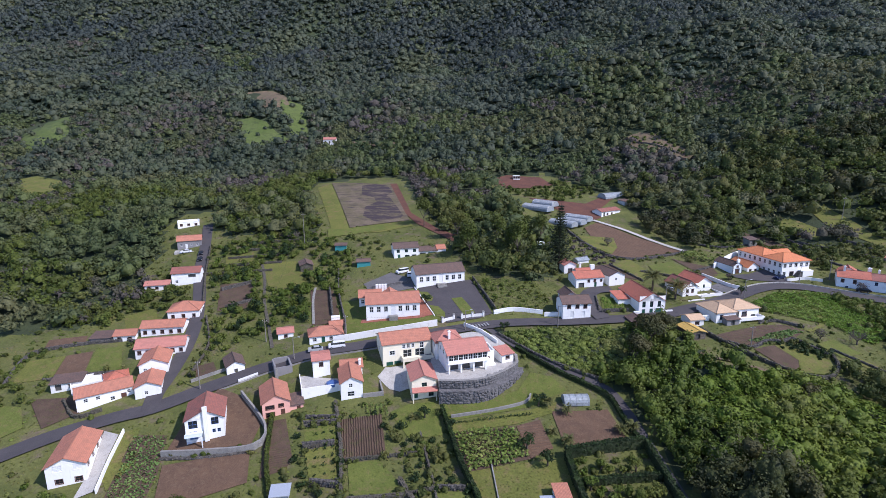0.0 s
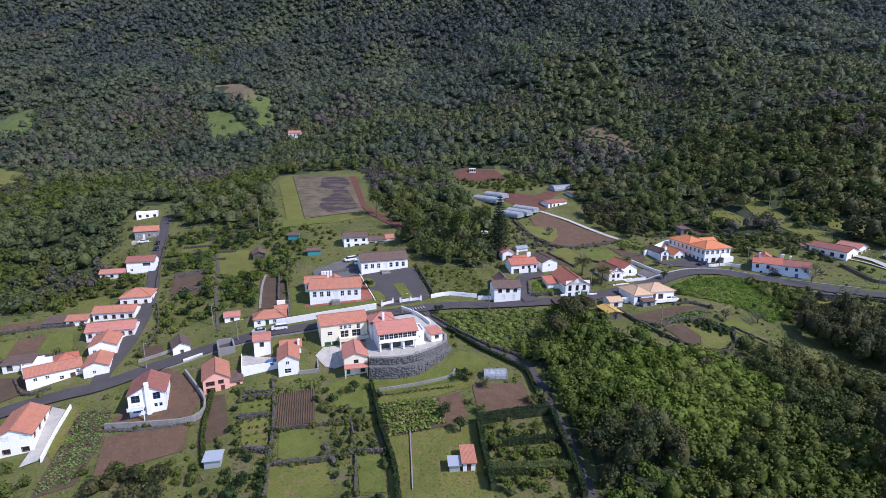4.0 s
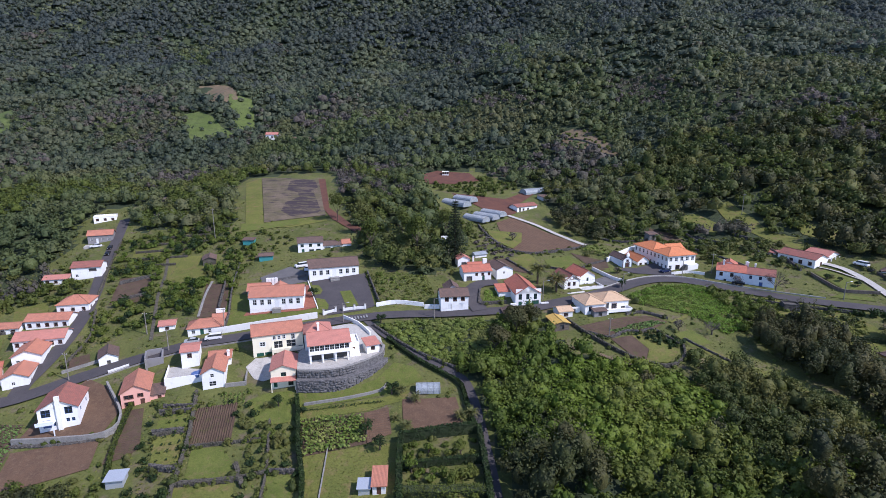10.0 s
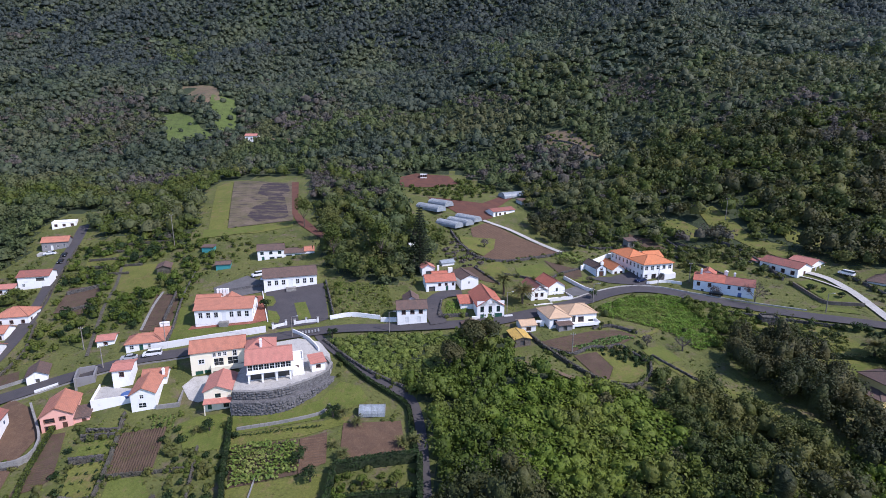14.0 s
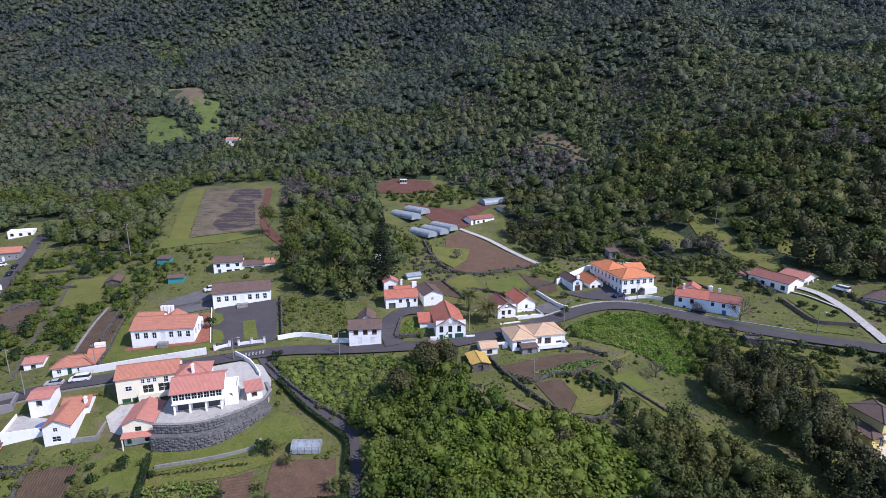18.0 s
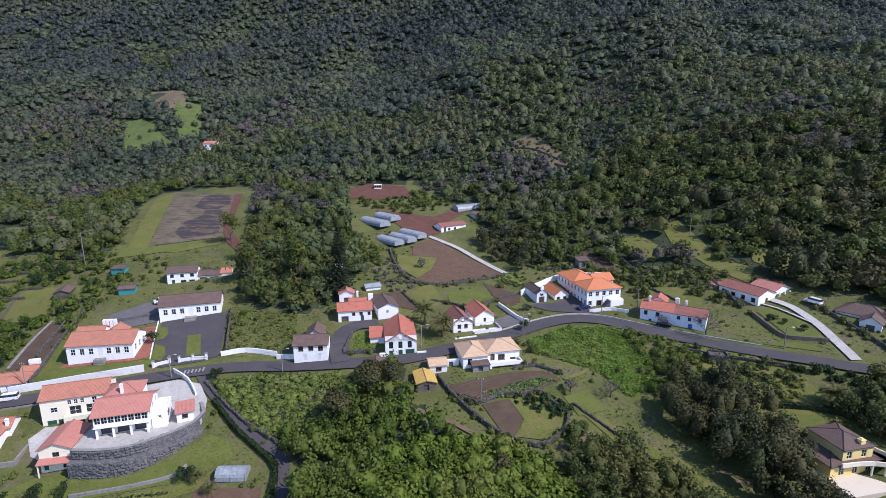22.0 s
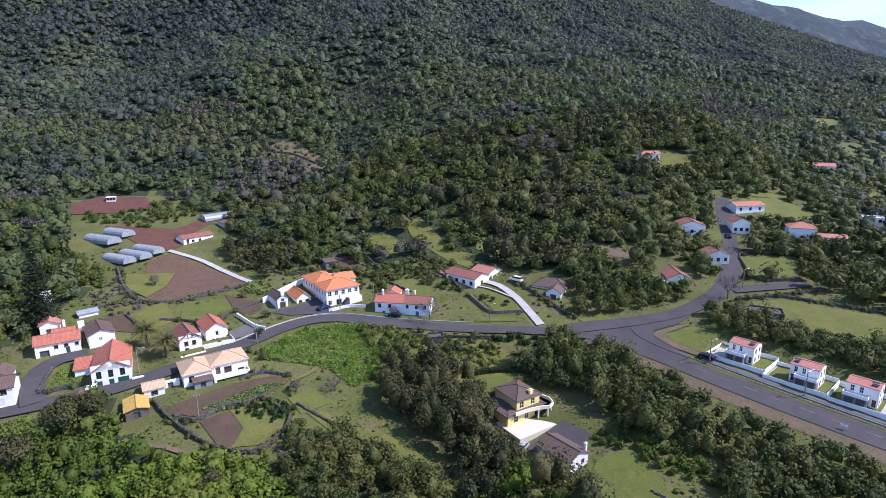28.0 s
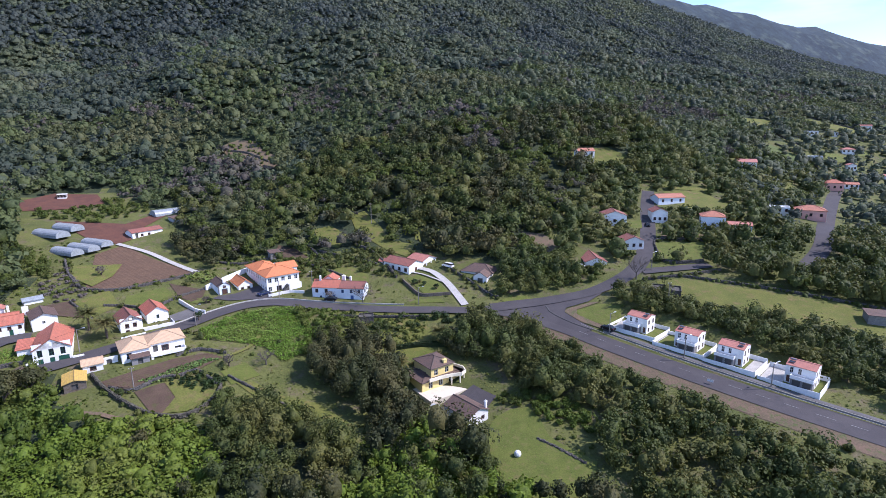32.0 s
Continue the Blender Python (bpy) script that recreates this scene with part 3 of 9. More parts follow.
for k, q in enumerate(line):
    d = (line[min(k + 1, len(line) - 1)] - line[max(k - 1, 0)]).normalized()
    side = Vector((d.y, -d.x, 0))
    for off, lift in ((3.9, 0.0), (5.6, 0.28), (8.0, 0.14), (9.2, -0.5)):
        w = q + side * off
        vs.append((w.x, w.y, 0.5 * gz(q.x, q.y) + 0.5 * gz(w.x, w.y) + 0.2 if off < 4 else gz(w.x, w.y) + lift))
for k in range(len(line) - 1):
    fs += [(k * 4 + c, k * 4 + c + 4, k * 4 + c + 5, k * 4 + c + 1) for c in range(3)]
tagged(mesh_ob("verge", vs, fs, M["verge"]), "dry bare earth verge of the wide road", "verge", kind="structure")
strip("kerb", MAIN[17:24], 0.25, M["pale_concrete"], "pale kerb on the outer side of the bend", 0.38, offset=2.9, depth=0.6, keep=False, category="kerb")
strip("kerb", MAIN[5:11], 0.25, M["concrete"], "worn concrete kerb of the village road", 0.36, offset=-2.9, depth=0.6, keep=False, category="kerb")
# zebra crossing by the plaza
zebra = thing("zebra_crossing", "faded white zebra crossing on the asphalt", "road marking", -24.2, 161.6, 0, 20, kind="structure")
for k in range(6):
    o = part("stripe", box(-2.4 + k * 0.9, -1.6, 0, -1.95 + k * 0.9, 1.6, 0.02), M["paint"], zebra)
    w = zebra.matrix_basis @ Vector((-2.2 + k * 0.9, 0, 0))
    o.location.z = gz(w.x, w.y) + 0.3


# ---- houses ----
def panel(vs, fs, L, H, holes, m, depth=0.18):
    """A wall face with openings that go in by the wall's depth."""
    us = sorted({0.0, L, *[round(v, 3) for h in holes for v in (h[0], h[0] + h[2])]})
    ws = sorted({0.0, H, *[round(v, 3) for h in holes for v in (h[1], h[1] + h[3])]})

    def quad(*p):
        k = len(vs)
        vs.extend(tuple(m @ Vector(q)) for q in p)
        fs.append((k, k + 1, k + 2, k + 3))

    for a, b in zip(us, us[1:]):
        for c, d in zip(ws, ws[1:]):
            u, w = (a + b) / 2, (c + d) / 2
            if not any(h[0] < u < h[0] + h[2] and h[1] < w < h[1] + h[3] for h in holes):
                quad((a, 0, c), (b, 0, c), (b, 0, d), (a, 0, d))
    for u, w, ww, hh in [h[:4] for h in holes]:
        quad((u, 0, w), (u, 0, w + hh), (u, depth, w + hh), (u, depth, w))
        quad((u + ww, 0, w), (u + ww, depth, w), (u + ww, depth, w + hh), (u + ww, 0, w + hh))
        quad((u, 0, w), (u, depth, w), (u + ww, depth, w), (u + ww, 0, w))
        quad((u, 0, w + hh), (u + ww, 0, w + hh), (u + ww, depth, w + hh), (u, depth, w + hh))


CACHE = {}


def opening_meshes(w, h, kind):
    """Frame and pane of a window, the leaf of a door, or a dark panel for an unlit opening, made once for each size."""
    key = (round(w, 2), round(h, 2), kind)
    if key in CACHE:
        return CACHE[key]
    paint = {"win": "frame", "gwin": "green_paint", "bwin": "blue_paint", "dwin": "brown_paint", "twin": "frame", "door": "brown_paint", "gdoor": "green_paint",
             "wdoor": "frame", "garage": "green_paint", "wgarage": "frame", "dark": "stone_trim", "glazed": "frame", "bdoor": "blue_paint"}[kind]
    glazed = kind.endswith("win") or kind == "glazed"
    b = bmesh.new()
    f = 0.07
    if glazed:
        for q in ((0, 0, f, h), (w - f, 0, w, h), (f, 0, w - f, f), (f, h - f, w - f, h), (w / 2 - 0.03, f, w / 2 + 0.03, h - f), (f, h * 0.5 - 0.025, w - f, h * 0.5 + 0.025)):
            add_box(b, q[0], 0.07, q[1], q[2], 0.14, q[3])
        for q in ((-0.13, -0.13, 0, h + 0.13), (w, -0.13, w + 0.13, h + 0.13), (0, h, w, h + 0.13), (-0.02, -0.16, w + 0.02, 0)):
            if kind in ("twin", "dwin"):
                add_box(b, q[0], -0.035, q[1], q[2], 0.02, q[3])
    elif kind == "dark":
        # a blank dark panel set deep stands for the unlit inside
        add_box(b, 0, 0.3, 0, w, 0.34, h)
    else:
        add_box(b, 0.02, 0.08, 0, w - 0.02, 0.14, h)
        n = 4 if "garage" in kind else 2
        for k in range(n):
            if "garage" in kind:
                add_box(b, 0.06, 0.06, 0.08 + k * h / n, w - 0.06, 0.085, (k + 1) * h / n - 0.05)
            else:
                add_box(b, 0.1 + k * w / 2, 0.06, 0.15, (k + 1) * w / 2 - 0.1, 0.085, h * 0.55)
                add_box(b, 0.1 + k * w / 2, 0.06, h * 0.62, (k + 1) * w / 2 - 0.1, 0.085, h - 0.12)
    me = bpy.data.meshes.new("window" if glazed else "door")
    b.to_mesh(me), b.free()
    me.materials.append(M[paint])
    pane = None
    if glazed:
        b = box(f, 0.1, f, w - f, 0.115, h - f)
        pane = bpy.data.meshes.new("pane")
        b.to_mesh(pane), b.free()
        pane.materials.append(M["glass"])
    CACHE[key] = (me, pane)
    return CACHE[key]


def row(n, L, v, w, h, kind="win", a=0.0, b=None, skip=()):
    """n openings evenly along a wall, from a to b of it."""
    b = L if b is None else b
    s = (b - a) / n
    return [(a + s * (k + 0.5) - w / 2, v, w, h, kind) for k in range(n) if k not in skip]


def roof_faces(L, D, H, kind, rise, e, x0=0.0, y0=0.0):
    """Slopes of a roof as corners, eave first, and the ridge and hip lines."""
    s = rise * e / (D / 2)
    A, B, C, E = (x0 - e, y0 - e, H - s), (x0 + L + e, y0 - e, H - s), (x0 + L + e, y0 + D + e, H - s), (x0 - e, y0 + D + e, H - s)
    top = H + rise
    if kind == "gable_x":
        P, Q = (x0 - e, y0 + D / 2, top), (x0 + L + e, y0 + D / 2, top)
        return [(A, B, Q, P), (C, E, P, Q)], [(P, Q)]
    if kind == "gable_y":
        s = rise * e / (L / 2)
        A, B, C, E = [(p[0], p[1], H - s) for p in (A, B, C, E)]
        P, Q = (x0 + L / 2, y0 - e, top), (x0 + L / 2, y0 + D + e, top)
        return [(B, C, Q, P), (E, A, P, Q)], [(P, Q)]
    if kind == "hip":
        if L >= D:
            P, Q = (x0 + D / 2, y0 + D / 2, top), (x0 + L - D / 2, y0 + D / 2, top)
            return [(A, B, Q, P), (B, C, Q), (C, E, P, Q), (E, A, P)], [(P, Q), (A, P), (E, P), (B, Q), (C, Q)]
        P, Q = (x0 + L / 2, y0 + L / 2, top), (x0 + L / 2, y0 + D - L / 2, top)
        return [(A, B, P), (B, C, Q, P), (C, E, Q), (E, A, P, Q)], [(P, Q), (A, P), (B, P), (C, Q), (E, Q)]
    if kind == "mono":
        lo = H - rise * e / D
        return [((x0 - e, y0 - e, lo), (x0 + L + e, y0 - e, lo), (x0 + L + e, y0 + D + e, H + rise), (x0 - e, y0 + D + e, H + rise))], []
    return [], []


def add_roof(house, L, D, H, kind, rise, material, e=0.35, x0=0.0, y0=0.0, label="", thick=0.16):
    faces, ridges = roof_faces(L, D, H, kind, rise, e, x0, y0)
    vs, fs, uv = [], [], []
    for f in faces:
        p = [Vector(q) + Vector((0, 0, 0.1)) for q in f]
        u = (p[1] - p[0]).normalized()
        n = (p[1] - p[0]).cross(p[2] - p[0]).normalized()
        w = n.cross(u)
        k, c = len(vs), len(p)
        vs += [tuple(q) for q in p] + [tuple(q - Vector((0, 0, thick))) for q in p]
        fs.append(tuple(range(k, k + c)))
        uv += [((q - p[0]).dot(u), (q - p[0]).dot(w)) for q in p]
        fs.append(tuple(range(k + 2 * c - 1, k + c - 1, -1)))
        uv += [(0, 0)] * c
        for i in range(c):
            j = (i + 1) % c
            fs.append((k + i, k + c + i, k + c + j, k + j))
            uv += [(0, 0)] * 4
    if not fs:
        return
    mesh_ob("roof", vs, fs, material, house, label, uv)
    if ridges:
        b = bmesh.new()
        for p, q in ridges:
            add_cyl(b, Vector(p) + Vector((0, 0, 0.1)), Vector(q) + Vector((0, 0, 0.1)), 0.13, 0.13, 6)
        part("ridge_tiles", b, material, house)


def add_chimney(house, x, y, z0, z1, w=0.7, d=0.5, material=None, cap=True):
    b = box(x - w / 2, y - d / 2, z0, x + w / 2, y + d / 2, z1)
    if cap:
        add_box(b, x - w / 2 - 0.08, y - d / 2 - 0.08, z1, x + w / 2 + 0.08, y + d / 2 + 0.08, z1 + 0.12)
        add_box(b, x - w / 4, y - d / 4, z1 + 0.12, x + w / 4, y + d / 4, z1 + 0.35)
    part("chimney", b, material or M["white"], house)


def block(house, L, D, H, roof, rise, wall, tile, x0=0.0, y0=0.0, f=(), r=(), l=(), b=(), e=0.35, base=1.6, roof_label="", wall_label="", z0=0.0):
    """One block of a house: walls with their openings, roof, windows and doors."""
    T = Matrix.Translation((x0, y0, z0))
    sides = ((f, L, Matrix.Identity(4)), (r, D, pose(L, 0, 0, 0, 0, 90)), (b, L, pose(L, D, 0, 0, 0, 180)), (l, D, pose(0, D, 0, 0, 0, -90)))
    vs, fs = [], []
    for holes, W, m in sides:
        panel(vs, fs, W, H, [h for h in holes], T @ m)
        k = len(vs)
        vs.extend(tuple(T @ m @ Vector(q)) for q in ((0, 0, -base), (W, 0, -base), (W, 0, 0), (0, 0, 0)))
        fs.append((k, k + 1, k + 2, k + 3))
    if roof in ("gable_x", "gable_y", "mono"):
        for _, W, m in (sides[1], sides[3]) if roof != "gable_y" else (sides[0], sides[2]):
            k = len(vs)
            if roof == "mono":
                peak = [(W, 0, H + rise)] if m is sides[1][2] else [(0, 0, H + rise)]
            else:
                peak = [(W / 2, 0, H + rise)]
            vs.extend(tuple(T @ m @ Vector(q)) for q in [(0, 0, H), (W, 0, H)] + peak)
            fs.append((k, k + 1, k + 2))
        if roof == "mono":
            k = len(vs)
            vs.extend(tuple(T @ Vector(q)) for q in ((L, D, H), (0, D, H), (0, D, H + rise), (L, D, H + rise)))
            fs.append((k, k + 1, k + 2, k + 3))
    if roof == "flat":
        k = len(vs)
        vs.extend(tuple(T @ Vector(q)) for q in ((0, 0, H - 0.25), (L, 0, H - 0.25), (L, D, H - 0.25), (0, D, H - 0.25)))
        fs.append((k, k + 1, k + 2, k + 3))
    mesh_ob("wall", vs, fs, wall, house, wall_label)
    for holes, W, m in sides:
        for u, v, w, h, kind in holes:
            me, pane = opening_meshes(w, h, kind)
            # dark panels that stand for unlit openings go by door too
            o = shared("window" if pane else "door", me, house, T @ m @ Matrix.Translation((u, 0, v)))
            if pane:
                shared("pane", pane, o, Matrix.Identity(4))
    if roof == "flat":
        bb = bmesh.new()
        for q in ((-0.05, -0.05, L + 0.05, 0.15), (-0.05, D - 0.15, L + 0.05, D + 0.05), (-0.05, 0.15, 0.15, D - 0.15), (L - 0.15, 0.15, L + 0.05, D - 0.15)):
            add_box(bb, x0 + q[0], y0 + q[1], z0 + H - 0.02, x0 + q[2], y0 + q[3], z0 + H + 0.22)
        part("parapet", bb, wall, house)
    else:
        add_roof(house, L, D, z0 + H, roof, rise, tile, e, x0, y0, roof_label)


def home(label, x, y, z, rot, L, D, H, roof, rise, wall, tile, name="house", category="house", **k):
    h = thing(name, label, category, x, y, z, rot)
    c, s = math.cos(radians(rot)), math.sin(radians(rot))
    n = max(1, round(max(L, D) / 5))
    for i in range(n):
        for j in range(n):
            u, v = L * (i + 0.5) / n, D * (j + 0.5) / n
            FREE.append((x + u * c - v * s, y + u * s + v * c, max(L, D) / n * 0.75 + 0.8))
    block(h, L, D, H, roof, rise, M[wall], M[tile], **k)
    return h


# school by the road
h = home("long white single-storey school with orange tile roof", -58.9, 160.9, 11.4, 14, 16.4, 9.4, 3.7, "gable_x", 2.1, "white", "orange_tile", category="school",
         f=row(7, 16.4, 1.0, 1.15, 1.75, "twin", 0.5, 15.9, (3,)) + [(7.55, 0.05, 1.3, 2.6, "wdoor")], r=row(3, 9.4, 1.0, 1.1, 1.75, "twin", 0.6, 8.8), base=3)
block(h, 7.0, 5.6, 3.0, "gable_x", 1.6, M["white"], M["orange_tile"], x0=-2.2, y0=9.4, f=[(0.6, 0.9, 1.0, 1.3, "twin")], l=row(2, 5.6, 0.9, 1.0, 1.3, "twin"), base=3)
block(h, 5.0, 5.0, 3.0, "gable_y", 1.5, M["white"], M["orange_tile"], x0=5.2, y0=9.4, base=3)
for k in range(4):
    add_chimney(h, 3.6 + k * 0.95, 14.4, 2.8, 5.6, 0.75, 0.9, cap=False)
part("step", box(6.9, -1.6, -1.4, 9.5, 0, 0.02), M["concrete"], h)
# second school building
h = home("white school building with a weathered brown tile roof", -46.7, 182.8, 14.9, 22, 17.2, 8.6, 3.9, "gable_x", 2.1, "white", "brown_tile", category="school",
         f=row(7, 17.2, 1.1, 1.15, 1.7, "twin", 0.6, 16.6, (3,)) + [(7.95, 0.3, 1.3, 2.5, "wdoor")], r=[(1.5, 1.1, 1.1, 1.6, "twin")], base=3)
part("porch", add_box(box(7.0, -1.8, -1.2, 10.2, 0, 0.25), 7.0, -2.6, -1.2, 10.2, -1.8, -0.2), M["concrete"], h)
h = home("two-storey white house with brown tiles behind the school", -59.1, 207.1, 17.3, 20, 9.6, 6.6, 4.8, "gable_x", 1.5, "white", "brown_tile",
         f=row(3, 9.6, 3.0, 1.2, 1.2, "gwin") + [(1.4, 0.3, 1.0, 2.0, "gdoor"), (4.2, 0.8, 1.8, 1.2, "gwin"), (6.9, 0.8, 1.8, 1.2, "gwin")], base=2)
block(h, 7.6, 5.6, 3.1, "gable_x", 1.2, M["white"], M["brown_tile"], x0=9.6, y0=0.6, f=[(0.6, 0.1, 2.4, 2.2, "dark"), (3.9, 0.1, 2.9, 2.3, "garage")], base=2)
block(h, 3.6, 5.6, 3.4, "gable_x", 1.2, M["white"], M["orange_tile"], x0=17.2, y0=0.6, f=[(0.5, 0.1, 2.4, 2.4, "wgarage")], base=2, e=0.2)
# small house at the road
h = home("low white roadside house with orange hipped roof", -72.7, 148.6, 6.4, 22, 9.6, 6.0, 2.7, "hip", 1.6, "white", "orange_tile",
         f=[(1.0, 0.9, 1.0, 1.1, "twin"), (3.4, 0.1, 1.0, 2.1, "gdoor"), (5.6, 0.9, 1.0, 1.1, "twin"), (7.8, 0.9, 1.0, 1.1, "twin")], base=2)
block(h, 4.2, 4.0, 2.6, "gable_x", 1.1, M["white"], M["orange_tile"], x0=6.4, y0=6.2, base=2)
add_chimney(h, 8.4, 10.2, 1.5, 4.6, 2.6, 0.8, cap=False)
h = home("little white shed with a pale pink tile roof", -83.2, 151.2, 6.2, 24, 4.4, 5.0, 2.3, "gable_x", 0.7, "white", "coral_tile", name="shed", category="shed",
         f=[(1.8, 0.9, 0.8, 0.8, "dwin")], base=2)
# cream house of three levels
h = home("tall cream house with orange roof, balconies and green garage doors", -49.6, 141.2, 3.2, 24, 13.6, 8.4, 7.4, "gable_x", 1.8, "cream", "orange_tile",
         f=[(0.9, 0.1, 1.9, 2.1, "garage"), (3.1, 0.1, 1.9, 2.1, "garage"), (1.9, 4.1, 1.4, 1.2, "twin"), (5.6, 3.0, 2.4, 2.1, "glazed"), (9.0, 3.0, 2.6, 2.1, "glazed"), (5.4, 5.6, 0.8, 1.1, "twin"),
            (6.7, 5.6, 0.8, 1.1, "twin"), (8.0, 5.6, 0.8, 1.1, "twin"), (10.4, 5.2, 1.0, 1.6, "twin"), (12.0, 0.2, 1.0, 2.0, "wdoor")], base=2, l=[(3.0, 4.1, 1.0, 1.2, "twin")], roof_label="orange tile roof")
b = box(5.0, -2.4, 2.6, 13.6, 0, 2.9)
for q in ((5.0, -2.4, 13.6, -2.28), (5.0, -2.28, 5.12, 0), (13.48, -2.28, 13.6, 0)):
    add_box(b, q[0], q[1], 2.9, q[2], q[3], 3.7)
add_box(b, 5.0, -2.4, -1, 5.4, -2.0, 2.6), add_box(b, 9.2, -2.4, -1, 9.6, -2.0, 2.6)
part("balcony", b, M["cream"], h)
# gabled cream house below it
h = home("cream gabled house with a coral tile roof and a tiled porch", -39.8, 129.2, 1.7, 17, 6.2, 9.0, 4.9, "gable_y", 1.3, "cream", "coral_tile",
         f=[(2.5, 3.0, 1.3, 1.1, "gwin"), (0.6, 0.1, 0.9, 2.0, "gdoor"), (4.2, 0.3, 1.3, 1.7, "gwin")], base=2, roof_label="coral tile roof")
add_roof(h, 6.2, 1.5, 2.35, "mono", 0.5, M["coral_tile"], 0.1, 0.0, -1.6, "tiled porch roof")
part("post", box(0.1, -1.55, -1, 0.3, -1.35, 2.35), M["cream"], h), part("post", box(5.9, -1.55, -1, 6.1, -1.35, 2.35), M["cream"], h)
# small white tower-like house beside the pool terrace
h = home("narrow white two-storey house with a rosy tile roof", -67.0, 134.9, 3.0, 22, 4.4, 6.0, 5.0, "gable_x", 0.6, "white", "coral_tile", f=[(1.7, 3.2, 0.9, 1.1, "dwin")], base=2.5)
# orange-roofed cluster
h = home("white gabled cottage with orange roof beside a terrace", -57.4, 127.6, 1.4, 20, 5.4, 8.6, 4.4, "gable_y", 1.5, "white", "orange_tile",
         f=[(2.0, 3.0, 0.9, 1.0, "win"), (1.6, 0.6, 1.7, 1.3, "win")], base=2)
block(h, 5.6, 5.0, 4.4, "gable_x", 1.2, M["white"], M["orange_tile"], x0=0.6, y0=8.6, r=[(1.5, 1.0, 1.0, 1.0, "dwin")], base=2)
add_chimney(h, 5.6, 9.2, 3.5, 6.1, 0.6, 0.6)
part("garden_wall", add_box(box(5.4, -0.4, -1.5, 10.6, 0.0, 1.0), 10.2, 0.0, -1.5, 10.6, 6.0, 1.2), M["concrete"], h)
# pink house
h = home("salmon pink gabled house with bright orange roof", -74.6, 120.2, -1.0, 27, 6.4, 9.6, 4.2, "gable_y", 1.9, "pink", "orange_tile",
         f=[(0.8, 0.5, 1.9, 1.1, "dwin"), (0.8, 2.5, 1.9, 0.9, "dwin"), (3.8, 2.7, 1.1, 0.8, "dwin"), (4.2, 0.1, 1.0, 2.0, "door")], r=row(2, 9.6, 1.2, 1.0, 1.1, "dwin"), base=2)
block(h, 3.2, 4.4, 2.5, "mono", 0.7, M["pink"], M["brown_tile"], x0=6.4, y0=0.4, f=[(1.6, 0.1, 0.9, 1.9, "door")], base=2)
# white house with blue frames on a walled terrace
h = home("white house with blue window frames and a dark red roof", -88.8, 111.2, -1.9, 24, 8.2, 9.0, 5.0, "gable_y", 2.2, "white", "maroon_tile",
         f=[(0.8, 0.2, 1.7, 2.0, "bdoor"), (0.7, 2.9, 1.9, 1.9, "bwin"), (2.6, 0.5, 0.8, 1.1, "bwin"), (5.5, 3.2, 1.6, 1.9, "bwin"), (5.6, 1.2, 0.7, 0.9, "bwin"), (6.7, 1.2, 0.7, 0.9, "bwin")],
         r=row(2, 9.0, 2.6, 0.9, 1.0, "bwin"), base=3, roof_label="dark red tile roof")
b = box(3.9, -0.5, -2, 4.9, 0.0, 8.0)
part("chimney", b, M["white"], h)
part("balcony", add_box(add_box(box(0.0, -2.2, 1.9, 3.6, 0, 2.1), 0.0, -2.2, 2.1, 3.6, -2.1, 2.8), 3.4, -2.2, -1, 3.6, -2.0, 1.9), M["blue_white"], h)
# brown-roofed shed
h = home("small white gabled shed with a dark brown roof", -91.1, 135.2, 2.3, 34, 4.6, 6.6, 2.7, "gable_y", 1.3, "white", "brown_tile", name="shed", category="shed", f=[(1.9, 0.7, 0.9, 1.0, "dark")], base=2)
# houses of the narrow street
h = home("long white farmhouse with an orange roof", -121.6, 118.6, -0.6, 40, 12.4, 6.4, 3.6, "gable_x", 1.3, "white", "orange_tile",
         f=[(1.6, 1.9, 0.9, 0.9, "win"), (4.2, 1.9, 0.9, 0.9, "win"), (7.2, 0.9, 1.0, 1.0, "win"), (9.6, 0.2, 1.2, 2.0, "door"), (11.0, 1.9, 0.8, 0.9, "win")], base=2)
block(h, 7.5, 6.0, 3.2, "flat", 0.0, M["old_white"], M["orange_tile"], x0=-1.0, y0=8.4, base=2)
block(h, 5.5, 5.5, 3.4, "hip", 1.3, M["white"], M["red_tile"], x0=6.5, y0=6.6, base=2)
h = home("white stepped corner house with red tile roof", -110.2, 124.4, -0.2, 26, 6.0, 8.0, 3.6, "gable_y", 1.3, "white", "orange_tile", f=[(2.2, 1.4, 0.8, 0.9, "win")], r=row(2, 8.0, 1.3, 0.8, 0.9, "win"), base=2)
h = home("white house with broad orange roof above the street corner", -114.4, 132.6, 2.2, 24, 7.0, 8.6, 3.4, "gable_y", 1.6, "white", "orange_tile", f=[(1.0, 1.2, 0.9, 1.0, "win")], base=3)
h = home("long old house with a faded pink roof", -120.6, 140.0, 4.0, 20, 13.0, 6.6, 2.9, "gable_x", 1.5, "old_white", "coral_tile", f=row(6, 13.0, 1.0, 0.8, 1.0, "dwin"), base=2.5)
h = home("long white house with orange tiles and small windows", -126.3, 151.0, 5.6, 15, 12.2, 6.0, 3.0, "gable_x", 1.3, "white", "orange_tile", f=row(5, 12.2, 1.0, 0.85, 1.0, "dwin"), base=2.5)
h = home("white house with a hipped orange roof", -123.4, 160.4, 7.2, 18, 9.3, 8.0, 3.5, "hip", 1.9, "white", "orange_tile", f=row(3, 9.3, 1.2, 0.8, 1.0, "dwin"), r=row(2, 8.0, 1.2, 0.8, 1.0, "dwin"), base=2.5)
